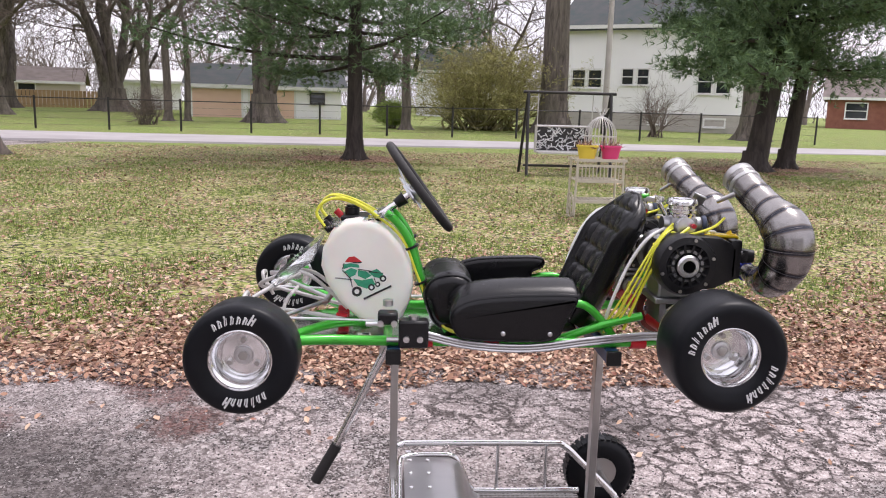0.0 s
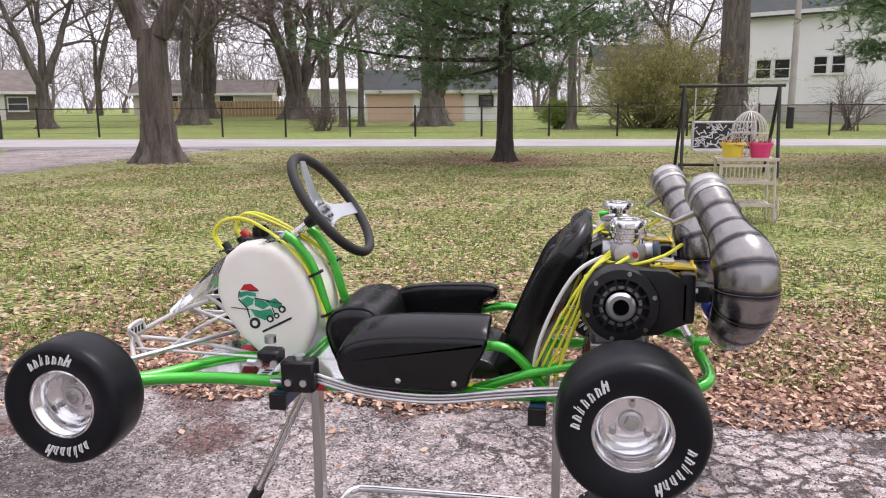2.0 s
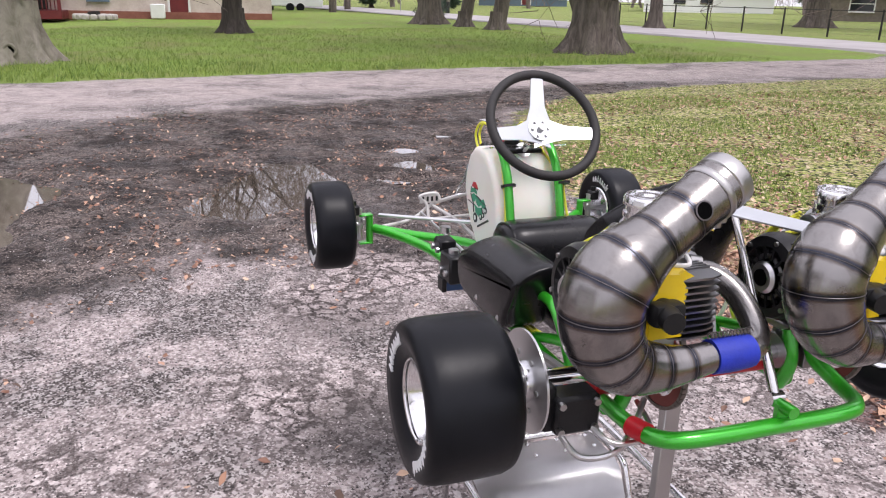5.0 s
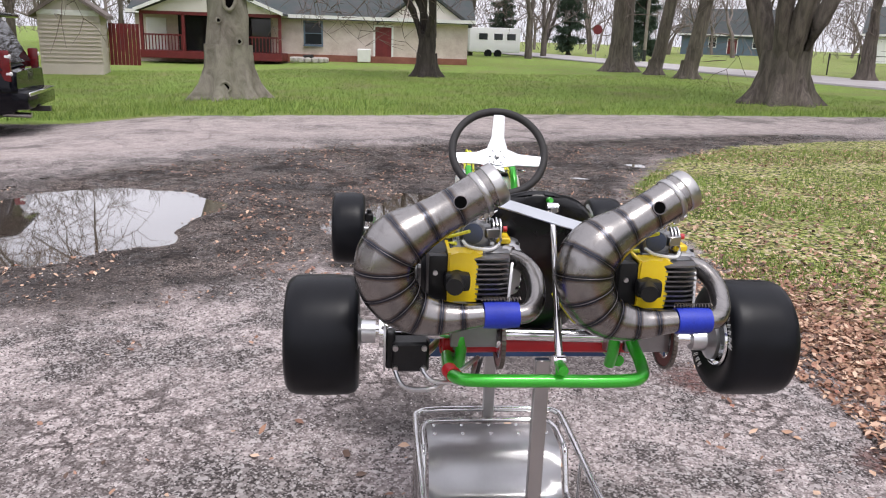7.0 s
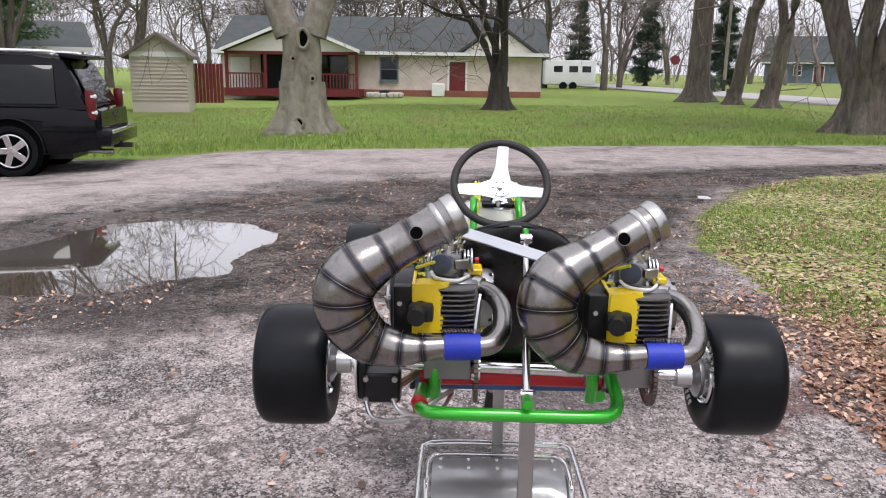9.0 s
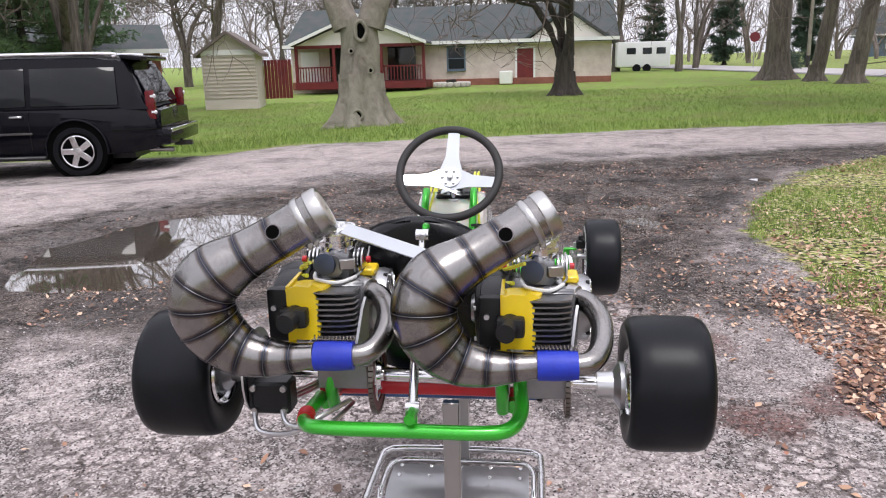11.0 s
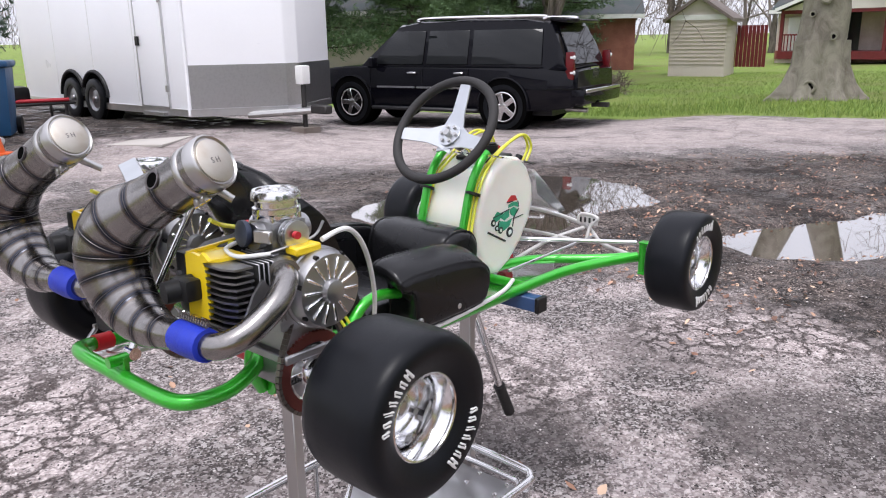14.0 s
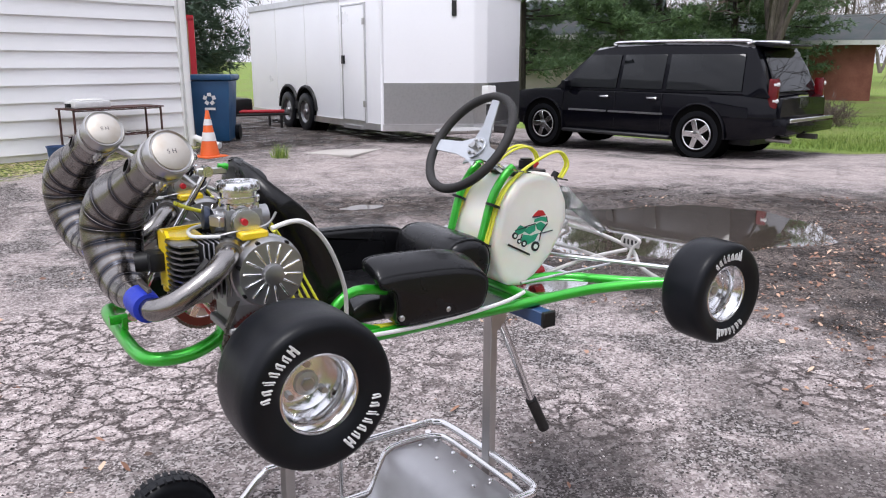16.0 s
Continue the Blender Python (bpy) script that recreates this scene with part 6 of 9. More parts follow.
    bm = slab(BM(), [(ex + 0.06, y0, ez + 0.061), (ex + 0.118, y0, ez + 0.06), (ex + 0.118, y0 + 0.056, ez + 0.06), (ex + 0.1, y0 + 0.07, ez + 0.06), (ex + 0.06, y0 + 0.075, ez + 0.061)], (0, 0, 0.006))
    part("shroud_top", recalc(bm), M_yellow, sh)
    bm = slab(BM(), [(ex + 0.03, y0, ez + 0.074), (ex + 0.116, y0, ez + 0.07), (ex + 0.116, y0, ez - 0.03), (ex + 0.06, y0, ez - 0.04)], (0, 0.006, 0))
    part("shroud_side", recalc(bm), M_yellow, sh)
    part("shroud_tab", box(BM(), (ex - 0.012, ey + 0.055, ez + 0.068), (0.05, 0.03, 0.014), None, 0.003), M_yellow, sh)
    part("shroud_tab", box(BM(), (ex + 0.112, y0 + 0.006, z0 - 0.01), (0.012, 0.012, 0.014), None, 0.003), M_yellow, sh)
    # cylinder: upright fins on the barrel, level ones on the head
    bm = cyl(BM(), (ex + 0.02, ey + 0.01, ez + 0.008), (ex + 0.105, ey + 0.01, ez + 0.008), 0.034, n=20)
    part("cylinder", bm, M_black_case, eng)
    for i in range(6):
        part("barrel_fin", box(BM(), (ex + 0.032 + i * 0.0085, ey + 0.012, ez + 0.012), (0.003, 0.095, 0.1), None, 0.0012), M_fin, eng)
    for i in range(10):
        z = ez - 0.034 + i * 0.0102
        b2 = slab(BM(), [(ex + 0.083, ey - 0.03, z), (ex + 0.114, ey - 0.03, z), (ex + 0.122, ey - 0.01, z), (ex + 0.121, ey + 0.03, z), (ex + 0.112, ey + 0.052, z), (ex + 0.083, ey + 0.056, z)], (0, 0, 0.0032))
        part("head_fin", recalc(b2), M_fin, eng)
    part("head_lug", slab(BM(), [(ex + 0.116, ey + 0.05, ez - 0.04), (ex + 0.07, ey + 0.06, ez - 0.04), (ex + 0.06, ey + 0.064, ez + 0.02), (ex + 0.075, ey + 0.062, ez + 0.04), (ex + 0.09, ey + 0.058, ez + 0.02)], (0, 0.005, 0)), M_alu_cast, eng, "cast mounting lug")
    # clutch cover right
    cx, cy = ex - 0.031, ey + 0.08
    bm = lathe(BM(), [(0.062, -0.03), (0.066, -0.026), (0.066, -0.016), (0.063, -0.014), (0.063, 0.0), (0.058, 0.012), (0.02, 0.014)], (cx, cy, ez + 0.002), (0, 1, 0), 48)
    cv = part("clutch_cover", recalc(bm), M_alu_cast, eng, "ribbed grey aluminium clutch cover")
    for i in range(14):
        a = i * 2 * math.pi / 14 + 0.1
        rot = Matrix.Rotation(-a, 3, "Y")
        part("cover_rib", box(BM(), Vector((cx, cy + 0.013, ez + 0.002)) + rot @ Vector((0.037, 0, 0)), (0.034, 0.006, 0.005), rot, 0.0015), M_alu, cv, "bright raised rib")
    part("cover_boss", recalc(lathe(BM(), [(0.02, 0.0), (0.018, 0.012), (0.012, 0.014)], (cx, cy + 0.012, ez + 0.002), (0, 1, 0), 24)), M_alu_cast, cv)
    for i in range(7):
        a = i * 2 * math.pi / 7 + 0.3
        q = Vector((cx + math.cos(a) * 0.06, cy + 0.004, ez + 0.002 + math.sin(a) * 0.06))
        part("cover_screw", cyl(BM(), q, q + Vector((0, 0.007, 0)), 0.004, n=8), M_black_matt, cv)
    part("clutch_drum", recalc(lathe(BM(), [(0.052, -0.06), (0.056, -0.055), (0.056, -0.035), (0.05, -0.03)], (cx, cy, ez + 0.002), (0, 1, 0), 36)), M_steel, eng)
    # carburettor
    qx, qy, qz = ex - 0.01, ey - 0.004, ez + 0.072
    bm = BM()
    box(bm, (qx, qy, qz + 0.012), (0.07, 0.06, 0.05), None, 0.008, 2)
    cyl(bm, (qx - 0.05, qy, qz + 0.015), (qx + 0.05, qy, qz + 0.015), 0.022, n=16)
    cb = part("carburettor", bm, M_alu_cast, eng, "cast carburettor under a round bright stack")
    bm = lathe(BM(), [(0.03, 0.03), (0.034, 0.04), (0.034, 0.046), (0.038, 0.048), (0.038, 0.056), (0.034, 0.058), (0.034, 0.066), (0.039, 0.068), (0.039, 0.078), (0.036, 0.083), (0.031, 0.083), (0.03, 0.08), (0.024, 0.08), (0.023, 0.082), (0.012, 0.082), (0.011, 0.0795), (0.002, 0.0795)], (qx, qy, qz), (0, 0, 1), 36)
    part("intake_ring", recalc(bm), M_alu, cb, "grooved polished intake ring")
    for s in (-1, 1):
        for i in range(3):
            bm = lathe(BM(), [(0.02, 0.0), (0.024, 0.001), (0.024, 0.004), (0.02, 0.005)], (qx + s * 0.004, qy + s * (0.034 + i * 0.0075), qz + 0.016), (0, s, 0), 20)
            part("pump_plate", bm, M_alu if i % 2 else M_alu_bead, cb)
        bm = cyl(BM(), (qx + 0.012, qy + s * 0.058, qz + 0.02), (qx + 0.012, qy + s * 0.066, qz + 0.02), 0.006, n=10)
        part("pump_fitting", bm, M_red_anod, cb)
    bm = lathe(BM(), [(0.019, 0.0), (0.021, 0.004), (0.021, 0.01), (0.012, 0.013)], (qx + 0.052, qy - 0.01, qz + 0.02), (1, -0.15, 0.1), 20)
    part("fuel_knob", bm, M_purple, cb, "dark slate-blue fuel knob")
    for s in (-1, 1):
        for k in (-1, 1):
            part("carb_screw", cyl(BM(), (qx + k * 0.026, qy + s * 0.022, qz + 0.036), (qx + k * 0.026, qy + s * 0.022, qz + 0.046), 0.004, n=8), M_chrome, cb)
    part("carb_flange", box(BM(), (qx + 0.002, qy, qz - 0.016), (0.078, 0.052, 0.007), None, 0.002), M_alu_bead, cb)
    part("manifold", cyl(BM(), (qx, qy, qz - 0.03), (qx, qy, qz + 0.0), 0.03, 0.026, 18), M_alu_cast, cb)
    part("linkage_rod", tube(BM(), [(qx + 0.055, qy + 0.04, qz - 0.004), (qx + 0.03, qy + 0.052, qz + 0.002), (qx - 0.03, qy + 0.05, qz + 0.008), (qx - 0.05, qy + 0.052, qz + 0.03)], 0.0022, 6), M_steel, cb)
    part("throttle_lever", box(BM(), (qx + 0.05, qy + 0.03, qz + 0.02), (0.012, 0.03, 0.02), yaw3(20), 0.002), M_steel, cb)
    part("fuel_hose", tube(BM(), [(qx, qy - 0.06, qz + 0.015), (qx - 0.05, qy - 0.085, qz - 0.02), (qx - 0.1, qy - 0.06, qz - 0.12), (qx - 0.14, qy - 0.03, qz - 0.26)], 0.004, 8), M_hose, eng)
    part("fuel_hose", tube(BM(), [(qx + 0.06, qy - 0.045, qz + 0.0), (qx + 0.02, qy - 0.08, qz - 0.012), (qx - 0.045, qy - 0.075, qz - 0.018), (qx - 0.085, qy - 0.05, qz - 0.03)], 0.0042, 8), M_hose, eng)
    part("pulse_line", tube(BM(), [(qx + 0.055, qy - 0.03, qz + 0.004), (qx + 0.085, qy - 0.02, qz + 0.0), (qx + 0.09, qy + 0.02, qz - 0.004), (qx + 0.05, qy + 0.045, qz - 0.004)], 0.0035, 8), M_cable, eng)
    for sgn in (-1, 1):
        part("engine_mount", box(BM(), (ex - 0.02 + sgn * 0.035, ey, ez - 0.135), (0.018, 0.1, 0.06), None, 0.002), M_fin, eng)


engine(0, 0, 0)
engine(0.382, 0.0, -0.012)


def exhaust(dy, dx, dz, lean=0.0):
    """A hand-rolled chamber: header, blue sleeve, cone segments with welds between them, capped stinger."""
    o = Vector((dx, dy, dz))
    P = [(0.782, -0.262, 1.003, 0.0225), (0.784, -0.3, 1.0, 0.026), (0.781, -0.342, 0.998, 0.034), (0.78, -0.388, 1.007, 0.0425), (0.784, -0.42, 1.03, 0.0495), (0.789, -0.442, 1.062, 0.0545), (0.791, -0.45, 1.097, 0.0565), (0.789, -0.442, 1.129, 0.0565), (0.783, -0.417, 1.154, 0.054), (0.772, -0.372, 1.18, 0.0425), (0.76, -0.322, 1.207, 0.0395), (0.744, -0.247, 1.249, 0.0395)]
    P = [(Vector(p[:3]) + o + Vector((lean * (p[2] - 1.0), 0, 0)), p[3]) for p in P]
    head = [(0.635, -0.205, 1.078), (0.655, -0.17, 1.074), (0.69, -0.149, 1.052), (0.738, -0.152, 1.022), (0.77, -0.172, 1.006), (0.778, -0.206, 1.003), (0.78, -0.255, 1.003)]
    ex = part("exhaust_header", tube(BM(), [Vector(p) + o for p in head], 0.0195, 16), M_heat, kart, "bent steel exhaust header")
    fl = cyl(BM(), Vector(head[0]) + o, Vector(head[0]) + o + Vector((0.008, 0.016, -0.002)), 0.026, 0.026, 18)
    part("flange", fl, M_steel, ex)
    bm = tube(BM(), [(*(Vector(p) + o), r) for p, r in (((0.78, -0.193, 1.004), 0.0245), ((0.781, -0.226, 1.0035), 0.0262), ((0.781, -0.26, 1.003), 0.0255))], n=18)
    part("blue_sleeve", bm, M_blue, ex, "royal blue woven sleeve over the joint")
    coil = [Vector((0.777 + 0.0045 * math.cos(a * 1.25), -0.19 - 0.075 * a / 60, 1.034 + 0.0045 * math.sin(a * 1.25))) + o for a in range(61)]
    part("spring", tube(BM(), coil, 0.0012, 5, straight=True), M_chain, ex, "thin retaining spring")
    pipe = None
    line = [(Vector(q[:3]), float(q[3])) for q in spline([(*p, r) for p, r in P], 12)]
    tan = [(line[min(i + 1, len(line) - 1)][0] - line[max(i - 1, 0)][0]).normalized() for i in range(len(line))]
    side0, hoops = basis(tan[0])[0], []
    for (q, r), t in zip(line, tan):
        side0 = (side0 - t * side0.dot(t)).normalized()
        w = t.cross(side0)
        hoops.append([q + (side0 * math.cos(k * math.pi / 16) + w * math.sin(k * math.pi / 16)) * r for k in range(32)])
    joints = hoops[::12]
    for i in range(len(P) - 1):
        rings = hoops[12 * i:12 * i + 13]
        bm = ring_loft(BM(), rings, caps=i in (0, len(P) - 2))
        if pipe is None:
            seg = pipe = part("expansion_chamber", bm, M_heat, kart, "fat hand-welded steel expansion chamber with dark heat bands", 60)
        else:
            seg = part("cone_segment", bm, M_heat, pipe, "", 60)
        near = []
        for v in range(13 * 32):
            p, k = rings[v // 32][v % 32], v // 32
            d = min((p - joints[i][v % 32]).length if i else 1.0, (p - joints[i + 1][v % 32]).length if i < len(P) - 2 else 1.0)
            near.append(max(0.0, 1 - d / 0.0095))
        near += [0.0] * (len(seg.data.vertices) - len(near))
        seg.data.attributes.new("seam", "FLOAT", "POINT").data.foreach_set("value", near[:len(seg.data.vertices)])
        seg.data.attributes.new("heat", "FLOAT", "POINT").data.foreach_set("value", [(0.15, 0.4, 0.7, 0.95, 1.0, 0.9, 0.75, 0.6, 0.5, 0.3, 0.1)[i]] * len(seg.data.vertices))
        if i:
            part("weld_seam", tube(BM(), joints[i], 0.0006, 6, straight=True, closed=True), M_weld, pipe, "dark weld bead")
    (a, ra), (b, rb) = P[-2], P[-1]
    d = (b - a).normalized()
    bm = lathe(BM(), [(rb * 1.0, -0.012), (rb * 1.05, -0.01), (rb * 1.05, 0.008), (rb * 0.97, 0.012), (rb * 0.9, 0.009), (0.002, 0.009)], b, d, 32)
    part("end_ring", recalc(bm), M_steel, pipe, "turned steel end ring")
    bm = lathe(BM(), [(rb * 0.84, 0.006), (rb * 0.83, 0.0112), (rb * 0.8, 0.0122), (0.002, 0.0125)], b, d, 32)
    part("end_cap", recalc(bm), M_cap, pipe, "round bead-blasted end cap")
    bm = lathe(BM(), [(rb * 1.02, -0.006), (rb * 1.06, -0.004), (rb * 1.06, 0.004), (rb * 1.02, 0.006)], b - d * 0.03, d, 32)
    part("band_clamp", recalc(bm), M_steel, pipe)
    low = Vector((0.2, 0.3, -1))
    low = (low - d * low.dot(d)).normalized()
    for k in (-0.03, -0.042):
        q = b + d * k + low * rb * 1.05
        part("clamp_lug", box(BM(), q, (0.014, 0.01, 0.012), None, 0.002), M_steel, pipe)
    part("clamp_screw", cyl(BM(), b - d * 0.052 + low * rb * 1.14, b - d * 0.018 + low * rb * 1.14, 0.003, n=8), M_chrome, pipe)
    # outlet hole on the rear-facing side; a flat black disc paints its shade
    side = Vector((0.86, -0.2, 0.18))
    side = (side - d * side.dot(d)).normalized()
    mid = a.lerp(b, 0.1)
    bm = lathe(BM(), [(0.0125, -0.004), (0.0135, 0.0015), (0.0115, 0.0018), (0.0105, -0.003)], mid + side * (ra + rb) / 2, side, 24)
    part("outlet_lip", recalc(bm), M_weld, pipe)
    bm = lathe(BM(), [(0.0115, 0.0), (0.0115, 0.0016), (0.001, 0.0016)], mid + side * ((ra + rb) / 2), side, 24)
    part("outlet_hole", recalc(bm), M_hollow_shade, pipe, "flat black disc standing in for the shaded outlet")
    word = bpy.data.curves.new("stamp", "FONT")
    word.body, word.size, word.extrude, word.align_x, word.align_y = "S H", 0.012, 0.0006, "CENTER", "CENTER"
    word.materials.append(M_weld)
    t = new("stamp", word)
    zup = Vector((0, 0, 1))
    zup = (zup - d * zup.dot(d)).normalized()
    xr = zup.cross(d)
    t.matrix_basis = Matrix.Translation(b + d * 0.0122) @ Matrix((xr, zup, d)).transposed().to_4x4()
    t.parent = pipe
    # stay from the chamber to the engine
    q0 = b - d * 0.05 - side * 0.03
    bm = cyl(BM(), q0, q0.lerp(Vector((0.64, -0.24, 1.16)) + o, 0.5), 0.007, 0.006, 10)
    part("chamber_stay", bm, M_steel, pipe)
    return pipe


exhaust(0.004, 0.002, -0.002)
exhaust(0.384, -0.002, -0.014, -0.12)
sa, sb = Vector((0.655, -0.225, 1.197)), Vector((0.718, -0.045, 1.155))
sd = (sb - sa).normalized()
sn = (Vector((0.45, 0, 1)) - sd * sd.dot(Vector((0.45, 0, 1)))).normalized()
bm = box(BM(), (sa + sb) / 2, ((sb - sa).length, 0.032, 0.004), Matrix((sd, sn.cross(sd), sn)).transposed(), 0.001)
part("support_plate", bm, M_spoke, kart, "polished flat support strap between the chambers")

# yellow hoses looping between the carburettors and the rail
for dy in (0.0, 0.382):
    for k in range(3):
        part("fuel_hose", tube(BM(), [(0.56, -0.3 + dy, 1.12 + 0.006 * k), (0.52, -0.325 + dy + 0.008 * k, 1.09), (0.49 - 0.012 * k, -0.32 + dy, 1.0), (0.45 - 0.014 * k, -0.3 + dy, 0.9), (0.42 - 0.01 * k, -0.27 + dy + 0.012 * k, 0.83)], 0.0029, 8), M_hose, kart, "clear yellow fuel hose")
    part("fuel_hose", tube(BM(), [(0.55, -0.3 + dy, 1.11), (0.6, -0.318 + dy, 1.108), (0.66, -0.31 + dy, 1.125), (0.7, -0.28 + dy, 1.145)], 0.0036, 8), M_hose, kart, "clear yellow fuel hose")
# hoses from the tank, and the long white cables
for y, k in ((-0.178, 0), (-0.167, 1), (-0.046, 2), (-0.057, 3)):
    s = -1 if y < YC else 1
    part("fuel_hose", tube(BM(), [(-0.33, y, 1.09), (-0.352, y, 1.125), (-0.325, y, 1.158), (-0.27, y, 1.163 - 0.006 * k), (-0.2, y, 1.125 - 0.004 * k), (-0.125, y + s * 0.012, 1.06), (-0.078, y + s * 0.02, 0.95), (-0.03, y + s * 0.05, 0.85), (0.06, y + s * 0.1, 0.822), (0.3, y + s * 0.1, 0.824), (0.44, y + s * 0.07, 0.86), (0.5, y, 0.95)], 0.0035, 8), M_hose, kart, "clear yellow fuel hose")
for y in (-0.178, -0.046):
    for x, z in ((-0.074, 0.945), (-0.1, 1.04)):
        s = -1 if y < YC else 1
        part("cable_tie", lathe(BM(), [(0.019, -0.003), (0.019, 0.003)], (x, y + s * 0.008, z), (-0.4, 0, 0.9), 14), M_black_matt, kart)
part("throttle_cable", tube(BM(), [(0.56, 0.19, 1.1), (0.5, 0.185, 1.105), (0.44, 0.16, 1.05), (0.39, 0.125, 0.95), (0.375, 0.1, 0.86), (0.36, 0.08, 0.82)], 0.0045, 8), M_cable, kart, "white sheathed cable")
part("throttle_cable", tube(BM(), [(0.56, -0.27, 1.12), (0.5, -0.29, 1.09), (0.455, -0.29, 1.02), (0.42, -0.29, 0.93), (0.41, -0.27, 0.86), (0.43, -0.26, 0.83)], 0.0045, 8), M_cable, kart, "white sheathed cable")

# ---- the stand ----
stand = thing("kart_stand", (0.2, YC, 0.0), "chrome tube kart stand with tray and rubber wheels on gravel", "kart stand")
for x in (-0.145, 0.42):
    bar = part("cross_bar", box(BM(), (x, YC + 0.008, 0.784), (0.034, 0.46, 0.034), None, 0.002), M_blue_bar, stand, "blue square bar")
    for y in (YC - 0.226, YC + 0.242):
        part("bar_cap", box(BM(), (x, y, 0.784), (0.038, 0.012, 0.038), None, 0.002), M_black_matt, bar)
for x, y, z0 in ((-0.14, -0.092, 0.27), (0.458, -0.06, 0.17)):
    bm = BM()
    box(bm, (x, y, (0.77 + z0) / 2), (0.022, 0.036, 0.77 - z0), None, 0.002)
    part("post", bm, M_steel, stand, "square steel post")
bm = slab(BM(), [(-0.13, -0.104, 0.77), (-0.175, -0.104, 0.765), (-0.185, -0.104, 0.72), (-0.16, -0.104, 0.69), (-0.13, -0.104, 0.69)], (0, 0.024, 0))
part("lever_bracket", recalc(bm), M_steel, stand)
prop = part("lever", cyl(BM(), (-0.16, -0.094, 0.74), (-0.31, -0.11, 0.43), 0.011, n=14), M_chrome, stand, "long steel lever")
part("lever_grip", cyl(BM(), (-0.302, -0.109, 0.445), (-0.362, -0.116, 0.336), 0.016, n=16), M_grip, prop, "black rubber grip")
LO, HI = -0.334, 0.142
part("top_rail", tube(BM(), [(0.6, HI, 0.15), (0.48, HI, 0.27), (0.42, HI, 0.325), (0.36, HI, 0.335), (-0.05, HI, 0.335), (-0.115, HI - 0.012, 0.335), (-0.135, HI - 0.06, 0.335), (-0.14, YC, 0.335), (-0.135, LO + 0.06, 0.335), (-0.115, LO + 0.012, 0.335), (-0.05, LO, 0.335), (0.36, LO, 0.335), (0.42, LO, 0.325), (0.48, LO, 0.27), (0.6, LO, 0.15)], 0.0105, 12), M_chrome, stand, "bright chrome top rail")
part("lower_rail", tube(BM(), [(0.47, HI - 0.02, 0.18), (0.16, HI - 0.02, 0.18), (0.115, HI - 0.02, 0.19), (0.085, HI - 0.02, 0.25), (0.06, HI - 0.02, 0.295), (0.02, HI - 0.02, 0.305), (-0.06, HI - 0.022, 0.305), (-0.105, HI - 0.04, 0.305), (-0.12, HI - 0.08, 0.305), (-0.122, YC, 0.305), (-0.12, LO + 0.08, 0.305), (-0.105, LO + 0.04, 0.305), (-0.06, LO + 0.022, 0.305), (0.02, LO + 0.02, 0.305), (0.06, LO + 0.02, 0.295), (0.085, LO + 0.02, 0.25), (0.115, LO + 0.02, 0.19), (0.16, LO + 0.02, 0.18), (0.47, LO + 0.02, 0.18)], 0.0095, 12), M_chrome, stand, "bright chrome lower rail")
for y in (LO + 0.008, HI - 0.008):
    for x in (0.2, 0.36):
        part("strut", cyl(BM(), (x, y, 0.18), (x, y, 0.33), 0.006, n=10), M_chrome, stand)
    part("rear_leg", tube(BM(), [(0.6, y, 0.15), (0.62, y, 0.1), (0.62, y, 0.02)], 0.01, 10), M_chrome, stand)
    part("front_leg", tube(BM(), [(-0.09, y, 0.31), (-0.11, y, 0.15), (-0.115, y, 0.0)], 0.01, 10), M_chrome, stand)
rows_x = [(-0.105, 0.296), (-0.095, 0.304), (0.04, 0.303), (0.07, 0.288), (0.098, 0.235), (0.12, 0.186), (0.14, 0.176)]
bm = BM()
grid = [[bm.verts.new((x, LO + 0.035 + (HI - LO - 0.07) * i / 8, z)) for i in range(9)] for x, z in rows_x]
for a, b in zip(grid, grid[1:]):
    for i in range(8):
        bm.faces.new((a[i], b[i], b[i + 1], a[i + 1]))
bmesh.ops.solidify(bm, geom=bm.faces[:], thickness=0.004)
tray = part("tray", recalc(bm), M_alu_bead, stand, "worn brushed metal tray", 60)
for x in (-0.085, -0.03):
    for k in range(5):
        y = LO + 0.06 + k * 0.089
        part("rivet", lathe(BM(), [(0.007, 0.0), (0.006, 0.003), (0.002, 0.0045)], (x, y, 0.3045), (0, 0, 1), 10), M_chrome, tray)
bm = BM()
for i in range(22):
    x = 0.14 + i * 0.0145
    box(bm, (x, YC + 0.014, 0.177), (0.005, HI - LO - 0.05, 0.003))
for j in range(28):
    y = LO + 0.03 + j * 0.0153
    box(bm, (0.3, y, 0.1785), (0.32, 0.005, 0.003))
tagged(part("basket_mesh", bm, M_wire_mesh, stand, "fine steel mesh floor", 0), kind="stuff")
part("wheel_axle", cyl(BM(), (0.61, -0.6, 0.126), (0.61, 0.4, 0.126), 0.009, n=12), M_steel, stand)
